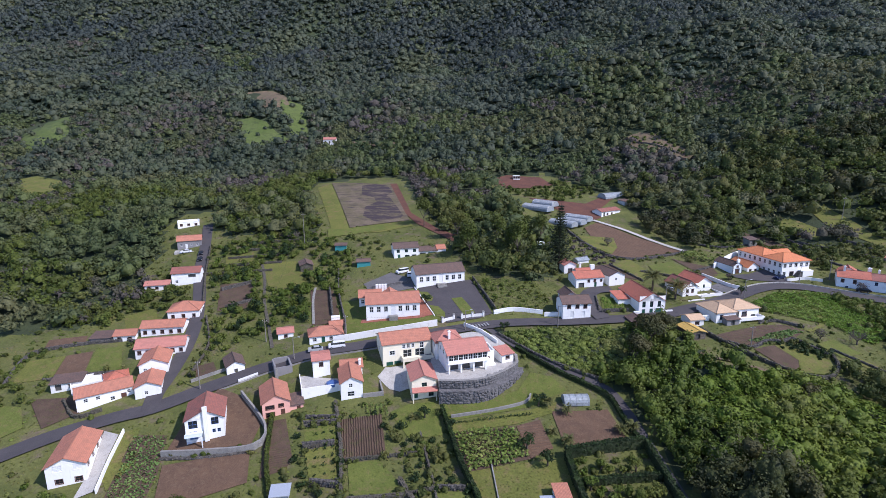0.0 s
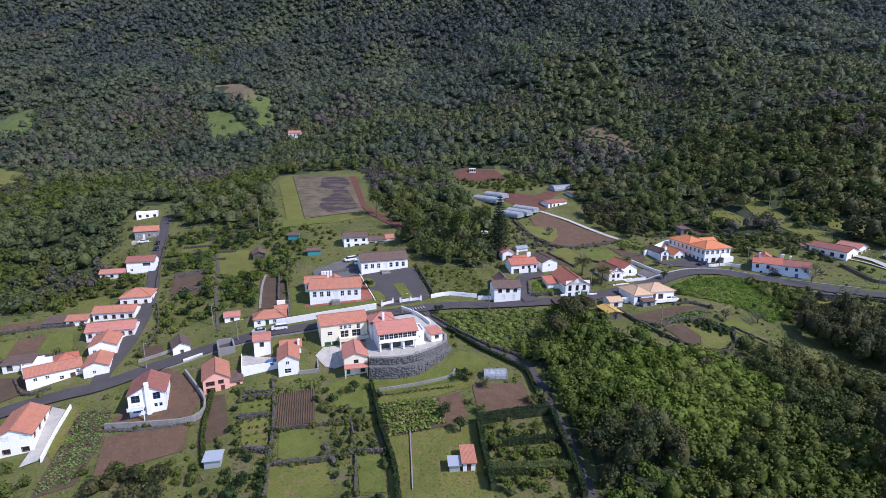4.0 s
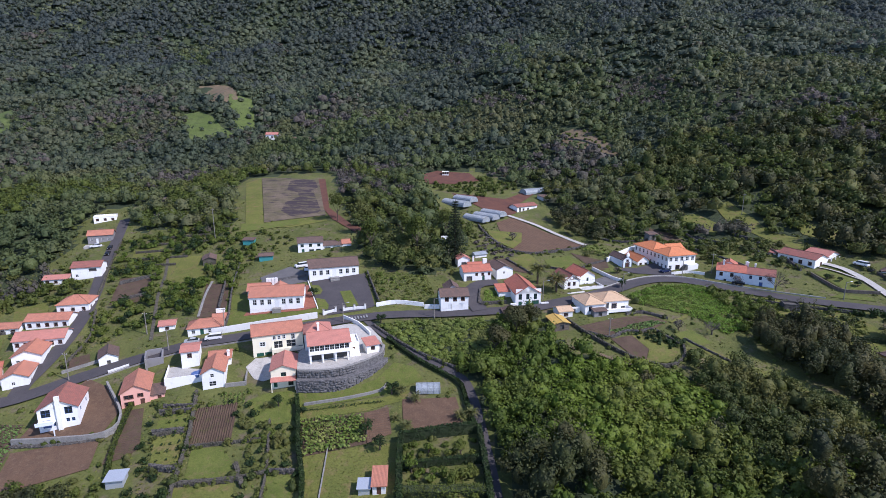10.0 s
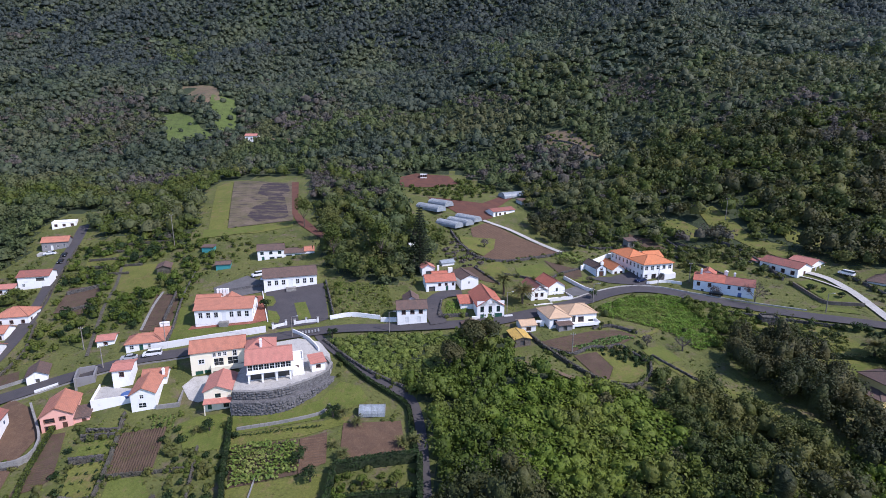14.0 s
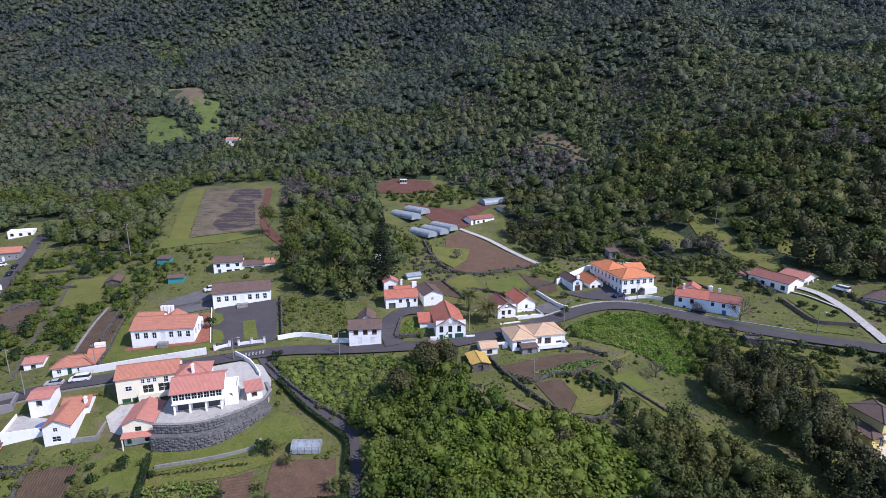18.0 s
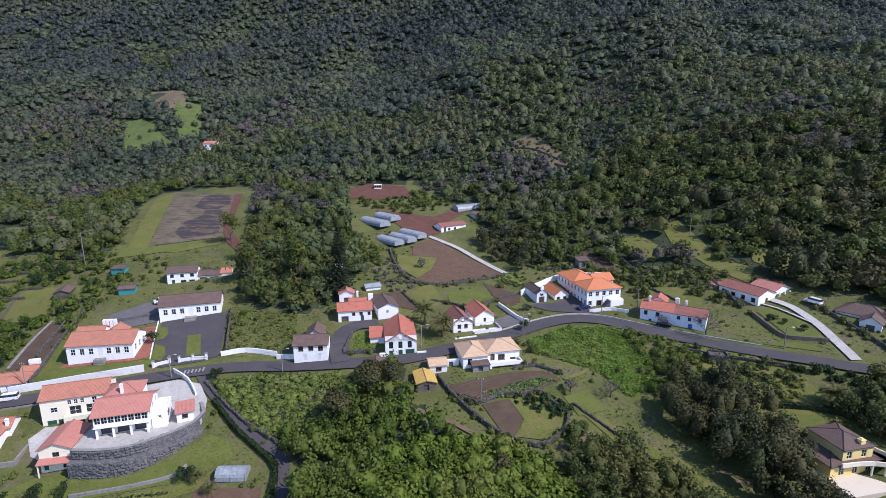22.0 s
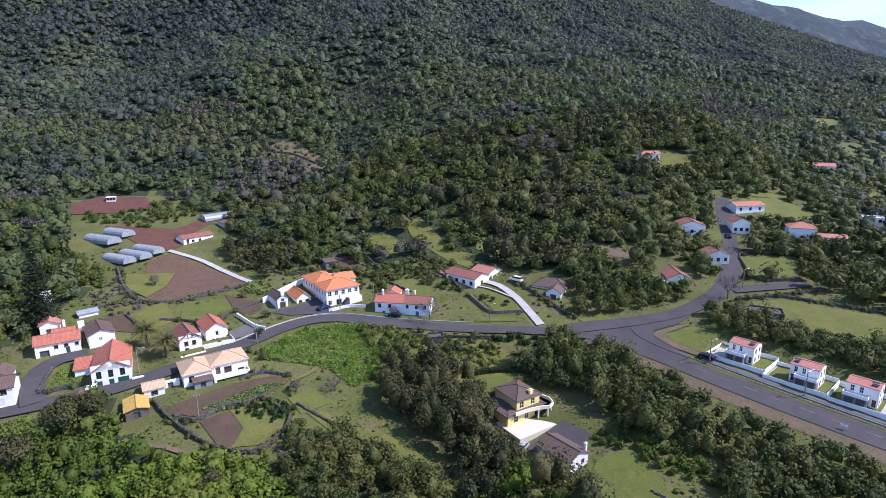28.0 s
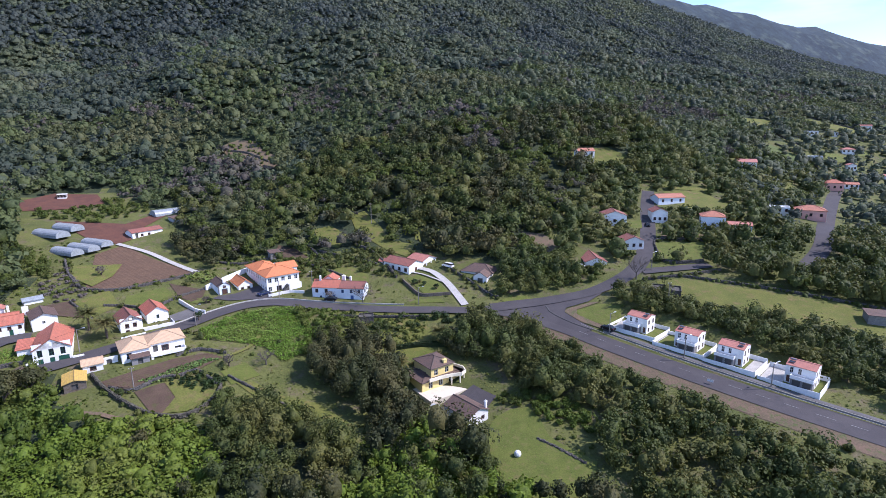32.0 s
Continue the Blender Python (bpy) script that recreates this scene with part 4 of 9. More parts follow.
h = home("small white outbuilding with a red roof", -132.7, 147.6, 5.0, 16, 6.0, 5.4, 2.2, "gable_x", 0.9, "white", "orange_tile", name="outbuilding", category="shed", f=row(2, 6.0, 0.8, 0.8, 0.8, "dwin"), base=2)
h = home("low grey shed roofed with tin", -139.5, 146.5, 4.6, 16, 6.0, 5.0, 1.9, "mono", 0.4, "grey_wall", "brown_tile", name="shed", category="shed", base=2)
h = home("white two-storey house above a stone wall", -136.6, 184.4, 11.6, 20, 9.6, 7.2, 4.6, "gable_x", 1.4, "white", "maroon_tile", f=[(5.6, 2.8, 2.6, 1.2, "dark"), (1.2, 1.0, 0.9, 1.0, "win")], base=3)
block(h, 8.0, 5.0, 2.3, "gable_x", 0.9, M["old_white"], M["coral_tile"], x0=-8.6, y0=-2.0, f=row(3, 8.0, 0.8, 0.8, 0.8, "dwin"), base=3, z0=-1.0)
part("retaining_wall", box(-0.6, -1.6, -4, 9.8, -0.9, -0.6), M["brown_stone"], h)
h = home("grey stone house with orange roof and a forecourt", -151.6, 213.4, 18.2, 26, 9.2, 6.6, 3.6, "gable_x", 1.5, "grey_wall", "orange_tile", f=[(1.0, 1.2, 0.8, 1.1, "win"), (3.0, 0.2, 0.9, 2.0, "wdoor"), (5.0, 1.2, 0.8, 1.1, "win"), (7.2, 1.2, 0.8, 1.1, "win")], base=2)
part("forecourt", box(-1.0, -4.0, -2.5, 9.4, -0.02, -0.3), M["pale_concrete"], h)
h = home("low white house at the top of the street", -163.0, 233.0, 23.4, 30, 9.0, 6.0, 2.5, "flat", 0, "white", "orange_tile", f=row(3, 9.0, 0.8, 0.9, 0.9, "dwin"), base=3)
h = home("big white house with orange roof at the fields' edge", -111.6, 97.4, -6.2, 24, 7.4, 12.4, 5.3, "gable_y", 1.8, "white", "orange_tile",
         f=[(1.6, 1.2, 1.3, 1.0, "dwin"), (5.2, 1.2, 1.3, 1.0, "dwin"), (1.4, 4.0, 1.6, 1.3, "wgarage"), (5.0, 4.0, 1.6, 1.3, "wgarage")], r=row(4, 14.0, 3.6, 0.9, 1.2, "dwin"), base=3)
# houses at the middle of the road
h = home("white two-storey house with brown roof beside the yard lane", 0.8, 166.9, 10.7, 12, 8.8, 6.6, 4.5, "gable_x", 1.6, "white", "brown_tile",
         f=[(1.4, 2.9, 1.0, 1.1, "dwin"), (4.0, 2.9, 1.0, 1.1, "dwin"), (6.5, 2.9, 1.0, 1.1, "dwin"), (2.4, 0.1, 1.0, 1.9, "wdoor"), (5.9, 0.1, 1.0, 1.9, "wdoor")], base=2)
block(h, 4.6, 6.0, 4.6, "gable_y", 1.6, M["old_white"], M["brown_tile"], x0=2.4, y0=6.6, base=2)
h = home("white house with a bright red roof behind the yard", 7.2, 186.5, 14.2, 17, 9.9, 6.6, 3.7, "gable_x", 1.5, "white", "red_tile",
         f=[(0.9, 0.1, 2.1, 1.9, "dark"), (4.2, 2.1, 0.7, 0.8, "dwin"), (6.4, 2.1, 0.7, 0.8, "dwin"), (6.6, 0.1, 0.9, 1.9, "gdoor"), (8.8, 2.1, 0.6, 0.8, "dwin")], base=2)
block(h, 5.0, 4.0, 3.6, "gable_x", 1.1, M["white"], M["red_tile"], x0=3.6, y0=6.6, base=2)
add_chimney(h, 6.2, 10.8, 3.0, 6.0, 0.6, 0.6), add_chimney(h, 10.2, 9.4, 3.0, 5.6, 1.5, 1.0, cap=False)
h = home("narrow white gabled house with brown tiles", 18.6, 189.6, 14.4, 24, 6.2, 9.0, 3.8, "gable_y", 1.3, "white", "brown_tile", f=[(2.4, 2.0, 0.8, 0.8, "win")], base=3)
h = home("small white flat-roofed outhouse", 4.4, 197.5, 16.0, 18, 4.6, 4.2, 3.6, "gable_y", 1.1, "white", "coral_tile", name="outhouse", category="shed", f=[(1.4, 0.1, 1.8, 2.2, "dark")], base=2)
h = home("white gabled warehouse with green doors and bright red roof", 24.4, 171.6, 10.6, 13, 8.4, 14.5, 4.6, "gable_y", 2.6, "white", "red_tile",
         f=[(1.0, 2.6, 1.1, 1.9, "gwin"), (3.5, 2.6, 1.1, 1.9, "gwin"), (6.0, 2.6, 1.1, 1.9, "gwin"), (1.0, 0.1, 1.1, 1.9, "gdoor"), (3.5, 0.1, 1.1, 2.0, "gdoor"), (5.4, 0.1, 2.4, 2.1, "garage"), (3.75, 5.2, 0.7, 1.0, "gwin")],
         r=row(3, 14.5, 2.6, 0.9, 1.2, "gwin"), base=2, e=0.25, roof_label="bright red tile roof")
block(h, 4.0, 6.0, 3.6, "mono", 0.8, M["white"], M["red_tile"], x0=-4.0, y0=6.0, base=2, f=[(1.2, 1.0, 1.0, 1.0, "gwin")])
part("low_wall", box(-1.6, -0.5, -1.5, 0, 0.2, 1.5), M["white"], h), part("low_wall", box(8.4, -0.4, -1.5, 11.0, 0, 1.5), M["white"], h)
h = home("white double-gabled house with weathered red roofs and terraces", 41.6, 185.2, 11.6, 22, 5.8, 9.0, 4.4, "gable_y", 2.0, "white", "maroon_tile",
         f=[(1.4, 2.5, 0.8, 1.1, "dwin"), (3.4, 2.5, 0.8, 1.1, "dwin"), (1.4, 0.6, 0.8, 1.1, "dwin"), (2.4, 4.7, 0.9, 0.8, "dwin")], base=2)
block(h, 6.0, 9.5, 4.6, "gable_y", 1.9, M["white"], M["red_tile"], x0=7.6, y0=2.6, f=[(2.6, 2.7, 0.8, 1.2, "gwin"), (2.6, 0.6, 0.8, 1.2, "gwin")], r=row(2, 9.5, 2.6, 0.8, 1.1, "gwin"), base=2)
part("terrace", add_box(add_box(box(5.8, -2.0, -2, 14.2, 2.6, 1.4), 5.8, -2.0, 1.4, 14.2, -1.85, 2.1), 14.05, -1.85, 1.4, 14.2, 2.6, 2.1), M["old_white"], h)
part("low_wall", box(-0.6, -3.6, -1.5, 5.8, -3.3, 1.2), M["white"], h)
part("terrace", box(0, -3.3, -1.5, 5.8, -0.02, 0.5), M["concrete"], h)
# beige L-shaped house
h = home("white house with pale beige hipped roofs and a loggia", 45.6, 167.0, 9.9, 18, 6.6, 9.0, 4.0, "hip", 1.7, "white", "beige_tile",
         f=[(1.2, 1.6, 1.2, 1.7, "bwin"), (4.4, 0.1, 1.0, 2.0, "wdoor")], r=row(2, 9.0, 1.6, 1.0, 1.1, "win"), base=3, e=0.4)
block(h, 9.0, 8.0, 4.2, "hip", 1.7, M["white"], M["beige_tile"], x0=6.6, y0=1.2, f=[(1.0, 1.6, 1.2, 1.9, "dark"), (3.2, 1.6, 1.6, 1.5, "dwin"), (6.4, 0.1, 1.6, 2.0, "dark")], r=row(2, 8.0, 1.8, 1.0, 1.1, "win"), base=4, e=0.4)
part("balcony", add_box(add_box(box(6.7, -1.6, 1.3, 15.4, 1.2, 1.5), 6.7, -1.6, 1.5, 15.4, -1.45, 2.3), 15.25, -1.45, 1.5, 15.4, 1.2, 2.3), M["white"], h)
part("support", box(14.6, -1.5, -3, 15.4, 1.2, 1.3), M["white"], h)
part("support", box(6.7, -1.5, -3, 7.3, 1.2, 1.3), M["white"], h)
h = home("little white annexe with a beige tile roof", 37.4, 164.2, 9.9, 17, 4.4, 4.6, 2.5, "gable_x", 0.8, "old_white", "beige_tile", name="annexe", category="house", f=[(1.6, 0.9, 1.2, 0.9, "dwin")], r=[(1.6, 0.8, 0.9, 1.0, "dwin")], base=2)
block(h, 3.4, 0.5, 2.4, "flat", 0, M["white"], M["beige_tile"], x0=4.5, y0=2.2, f=[(0.8, 0.1, 1.2, 2.0, "dark")], base=2, e=0)
h = home("timber shed with an ochre yellow tile roof", 35.2, 156.8, 9.0, 16, 4.6, 6.6, 2.2, "gable_y", 0.6, "timber", "yellow_tile", name="shed", category="shed", f=[(1.6, 0.2, 1.3, 1.5, "dark")], base=3)
h = home("tumbledown stone shed in front of the beige-roofed house", 48.2, 165.6, gz(50, 166.5) - 0.2, 18, 4.2, 3.2, 2.0, "mono", 0.6, "grey_wall", "brown_tile", name="shed", category="shed", f=[(1.4, 0.2, 1.2, 1.5, "dark")], base=2)
h = home("low grey farm shed with a rusty roof", -133.6, 124.6, gz(-131, 126) + 0.1, 24, 7.0, 4.6, 2.2, "mono", 0.5, "old_white", "brown_tile", name="shed", category="shed", f=[(1.0, 0.2, 1.4, 1.7, "dark"), (4.2, 0.9, 0.8, 0.7, "dwin")], base=2)
# church hall and guest house
h = home("small white chapel with dark stone door frame and grey roof", 66.6, 209.3, 13.7, 20, 4.2, 9.5, 3.9, "gable_y", 1.4, "blue_white", "brown_tile", name="chapel", category="chapel",
         f=[(1.4, 0.1, 1.4, 2.6, "door"), (1.7, 3.3, 0.8, 0.8, "dwin")], base=2, e=0.15)
b = bmesh.new()
for q in ((1.15, -0.06, 0, 1.4, 0.02, 2.9), (2.8, -0.06, 0, 3.05, 0.02, 2.9), (1.15, -0.06, 2.7, 3.05, 0.02, 2.95), (0, -0.06, 0, 0.3, 0.02, 3.9), (3.9, -0.06, 0, 4.2, 0.02, 3.9)):
    add_box(b, *q)
part("stone_frame", b, M["stone_trim"], h)
part("belfry", add_box(box(1.6, -0.3, 5.2, 2.6, 0.3, 6.4), 2.0, -0.05, 6.4, 2.2, 0.05, 7.1), M["white"], h)
h = home("white hall with bright orange roof beside the chapel", 73.0, 212.0, 13.8, 20, 5.0, 9.0, 2.9, "gable_y", 1.8, "white", "hot_tile", f=[(0.9, 0.8, 0.8, 1.2, "dwin"), (3.2, 0.8, 0.8, 1.2, "dwin")], base=2)
h = home("large white two-storey guest house with bright orange hipped roof", 82.6, 207.2, 13.9, 20, 12.0, 9.0, 6.4, "hip", 2.0, "white", "hot_tile", category="guest house",
         f=row(5, 12.0, 4.0, 1.2, 1.5, "twin") + row(5, 12.0, 1.0, 1.2, 1.5, "twin", skip=(1, 2)) + [(3.6, 0.1, 1.6, 2.3, "dwin")],
         l=row(4, 9.0, 4.0, 1.0, 1.5, "twin") + row(4, 9.0, 1.0, 1.0, 1.5, "twin"), base=3, roof_label="bright orange tile roof", e=0.5)
block(h, 9.0, 12.0, 6.4, "hip", 2.0, M["white"], M["hot_tile"], x0=0.0, y0=9.0, l=row(5, 12.0, 4.0, 1.0, 1.5, "twin") + row(5, 12.0, 1.0, 1.0, 1.5, "twin"), base=3, e=0.5)
block(h, 7.0, 6.0, 5.6, "gable_x", 1.6, M["white"], M["hot_tile"], x0=9.0, y0=11.0, r=row(2, 6, 3.2, 0.9, 1.2, "twin"), base=3)
b = bmesh.new()
for k in range(9):
    add_box(b, 4.6 + k * 0.3, -1.9, -0.2 + k * 0.0, 4.9 + k * 0.3, -0.02, 0.2 + k * 0.3)
part("stairs", b, M["stone_trim"], h)
part("terrace", box(7.4, -2.0, -2, 12.0, -0.02, 2.9), M["white"], h)
h = thing("house", "long white house with red and brown roof halves above the road", "house", 97.6, 200.6, 12.4, -25)
for q in ((100, 202), (106, 199), (112, 197)):
    FREE.append((*q, 5.0))
block(h, 9.2, 7.0, 4.7, "gable_x", 1.8, M["blue_white"], M["red_tile"], f=[(1.2, 2.9, 0.8, 1.1, "dwin"), (4.6, 2.9, 0.8, 1.1, "dwin"), (7.2, 0.2, 1.0, 1.9, "bdoor"), (2.6, 0.8, 0.8, 0.9, "bwin")], base=3, e=0.25)
block(h, 9.0, 7.0, 4.6, "gable_x", 1.6, M["blue_white"], M["maroon_tile"], x0=9.2, f=[(1.2, 2.9, 0.9, 1.2, "bwin"), (4.2, 2.9, 0.9, 1.2, "bwin"), (7.0, 2.9, 0.9, 1.2, "bwin"), (4.4, 0.1, 1.1, 2.0, "bdoor")], r=row(2, 7.0, 2.8, 0.8, 1.1, "bwin"), base=3, e=0.25)
block(h, 5.0, 4.6, 5.4, "gable_y", 1.4, M["white"], M["red_tile"], x0=1.2, y0=7.0, base=3, e=0.25)
add_chimney(h, 2.0, 3.0, 5.0, 7.8, 0.6, 0.6), add_chimney(h, 9.4, 6.6, 5.0, 7.2, 1.1, 0.8), add_chimney(h, 12.0, 6.4, 5.0, 6.9, 0.6, 0.6)
# villa with the long drive
h = home("low white villa with wide coral roof and porch", 126.4, 216.6, 17.0, -58, 13.5, 8.0, 3.4, "gable_x", 1.5, "white", "maroon_tile", f=row(4, 13.5, 1.0, 1.1, 1.2, "dwin"), r=[(3.4, 0.1, 1.2, 2.1, "door")], base=3)
block(h, 8.0, 8.5, 3.6, "gable_x", 1.5, M["white"], M["coral_tile"], x0=5.0, y0=8.2, r=[(1.0, 0.2, 2.8, 2.2, "dark"), (5.0, 0.2, 2.6, 2.2, "dark")], base=3)
block(h, 4.0, 4.0, 2.6, "gable_x", 0.8, M["white"], M["coral_tile"], x0=-5.5, y0=1.0, base=3)
for k in range(3):
    part("post", box(13.8, 9.4 + k * 2.6, -1, 14.1, 9.7 + k * 2.6, 3.2), M["white"], h)
h = home("brown-roofed house half hidden by trees", 152.5, 199.5, 15.4, -40, 12.0, 8.0, 3.2, "hip", 2.2, "old_white", "brown_tile", f=row(4, 12.0, 0.9, 1.0, 1.2, "dwin"), r=[(2, 0.9, 1.2, 1.2, "dwin")], base=3)
block(h, 5.0, 5.0, 3.0, "gable_y", 1.6, M["old_white"], M["brown_tile"], x0=6.5, y0=-5.0, f=[(1.5, 0.2, 2.0, 2.1, "dark")], base=3)
# yellow villa
h = home("yellow villa with curved white balconies and brown roofs", 120.2, 140.6, 3.2, 18, 12.0, 9.5, 2.5, "hip", 0.9, "yellow", "brown_tile", f=row(3, 12.0, 0.2, 1.3, 2.0, "glazed", 1.0, 11.0), r=row(2, 9.5, 0.2, 1.6, 2.0, "glazed"), base=3, name="villa", category="villa")
block(h, 7.4, 8.2, 5.3, "hip", 1.4, M["yellow"], M["brown_tile"], x0=3.4, y0=0.8, f=[(1.0, 3.0, 1.2, 1.6, "glazed"), (4.6, 3.0, 1.2, 1.6, "glazed")], r=[(1.4, 3.0, 1.4, 1.9, "glazed"), (4.8, 3.2, 1.0, 1.2, "dwin")], base=0)
b = bmesh.new()
ring = [(2.0, -0.6), (6.0, -0.8), (9.0, -1.4), (11.2, -2.4), (13.2, -1.6), (14.0, 0.6), (13.4, 2.8), (12.6, 5.0), (12.6, 8.4)]
for p, q in zip(ring, ring[1:]):
    d = Vector((q[0] - p[0], q[1] - p[1], 0))
    m = Matrix.Translation((p[0], p[1], 2.4)) @ d.to_track_quat("X", "Z").to_matrix().to_4x4()
    add_box(b, -0.1, -0.14, 0, d.length + 0.1, 0.14, 0.9, m)
part("balustrade", b, M["cream"], h)
bm2 = bmesh.new()
bm2.faces.new([bm2.verts.new((*p, 2.5)) for p in ring + [(2.0, 8.4)]])
bmesh.ops.solidify(bm2, geom=bm2.faces[:], thickness=0.25)
part("balcony", bm2, M["cream"], h)
for p in ring[2:7]:
    part("column", add_cyl(bmesh.new(), (p[0] * 0.97, p[1] + 0.2, -1), (p[0] * 0.97, p[1] + 0.2, 2.35), 0.2), M["cream"], h)
part("patio", box(-1.0, -5.6, -2.5, 14.5, 8.0, -0.12), M["cream_paving"], h, "cream paved patio")
add_chimney(h, 8.4, 1.6, 4.8, 6.4, 1.1, 0.9, M["yellow"])
for q in ((120, 137), (126, 136), (131, 141), (126, 148)):
    FREE.append((*q, 5.0))
h = home("white outbuilding with a brown roof beside the villa's yard", 126.0, 121.4, 1.9, 23, 6.4, 8.6, 3.3, "gable_y", 1.3, "old_white", "brown_tile", f=[(1.2, 1.0, 0.9, 1.1, "win"), (4.2, 1.4, 0.8, 0.8, "dwin")], r=[(1.2, 0.1, 0.9, 1.9, "door"), (4.2, 1.2, 0.9, 1.0, "dwin")], base=3, name="outbuilding")
add_chimney(h, 6.0, 0.5, 2.0, 5.2, 0.5, 0.5)


# row of new white houses on the wide road: front to the road, balcony over a dark ground floor
def new_house(px, py, W, off, drive, flip):
    """A plot on the road with its walls; the house stands off metres along it."""
    rot, k = -64.3, 0.86
    c, s = math.cos(radians(rot)), math.sin(radians(rot))
    x, y = px + off * c - 3.0 * s, py + off * s + 3.0 * c
    h = home("modern white two-storey house with coral roof and balcony", x, y, gz(px + 3 * c, py + 3 * s) + 0.4, rot, 7.2, 6.0, 5.2, "gable_x", 0.9, "white", "coral_tile",
             f=[(1.0, 3.1, 0.9, 1.7, "glazed"), (3.0, 3.1, 0.9, 1.7, "glazed"), (5.9 if not flip else 0.4, 0.2, 0.9, 2.0, "door")], r=row(2, 6.0, 3.2, 0.7, 1.2, "dwin") + row(2, 6.0, 0.6, 0.7, 1.1, "dwin"), l=row(2, 6.0, 3.2, 0.7, 1.2, "dwin"), base=3, e=0.1)
    h.matrix_basis = h.matrix_basis @ Matrix.Scale(k, 4)
    W, off, drive = W / k, off / k, (drive[0] / k, drive[1] / k)
    a, d = (0.0, 5.3) if not flip else (1.9, 7.2)
    block(h, d - a, 2.3, 2.4, "flat", 0, M["grey_wall"], M["coral_tile"], x0=a, y0=-2.3, f=[(0.4, 0.2, 2.0, 2.0, "dark"), (2.9, 0.2, 2.0, 2.0, "dark")], base=3)
    b = box(a - 0.15, -2.6, 2.45, d + 0.15, 0, 2.62)
    for q in ((a - 0.15, -2.6, d + 0.15, -2.48), (a - 0.15, -2.48, a - 0.03, 0), (d + 0.03, -2.48, d + 0.15, 0)):
        add_box(b, q[0], q[1], 2.62, q[2], q[3], 3.4)
    part("balcony", b, M["white"], h)
    u = 5.2 if not flip else 0.4
    part("solar_tank", add_cyl(bmesh.new(), (u, 2.7, 6.25), (u + 1.4, 2.7, 6.25), 0.22, None, 10), M["metal"], h)
    part("solar_panel", box(u, 0.9, 5.85, u + 1.4, 2.4, 5.93), M["glass"], h)
    x0, x1 = -off, W - off
    for q in ((x0 + 0.1, -3.1, x1 - 0.1, -2.95, 0.75), (x0, -3.1, x0 + 0.15, 8.6, 0.95), (x1 - 0.15, -3.1, x1, 8.6, 0.95), (x0 + 0.15, 8.45, x1 - 0.15, 8.6, 1.3)):
        part("boundary_wall", box(q[0], q[1], -2.5, q[2], q[3], q[4], bevel=0.03), M["white"], h)
    part("paving", box(drive[0] - off, -2.9, -2.5, drive[1] - off, 8.4, -0.05), M["pale_concrete"], h)
    if drive[0] > 0.4:
        part("lawn", box(x0 + 0.2, -2.9, -2.5, drive[0] - off - 0.05, 8.4, -0.08), M["lawn"], h)
    if drive[1] < W - 0.4:
        part("lawn", box(drive[1] - off + 0.05, -2.9, -2.5, x1 - 0.2, 8.4, -0.08), M["lawn"], h)
    for v in range(4):
        for w in range(5):
            q = h.matrix_basis @ Vector((x0 + W * (w + 0.5) / 5, -2 + v * 3.4, 0))
            FREE.append((q.x, q.y, 2.4))
    return tagged(h, group="row of new houses")


new_house(179.9, 145.9, 14.6, 4.6, (0.3, 4.4), False)
new_house(185.0, 132.2, 13.8, 5.0, (0.3, 0.6), True)
new_house(190.8, 119.6, 12.6, 2.6, (9.6, 12.3), False)
new_house(196.5, 107.9, 13.2, 5.2, (0.3, 5.0), True)

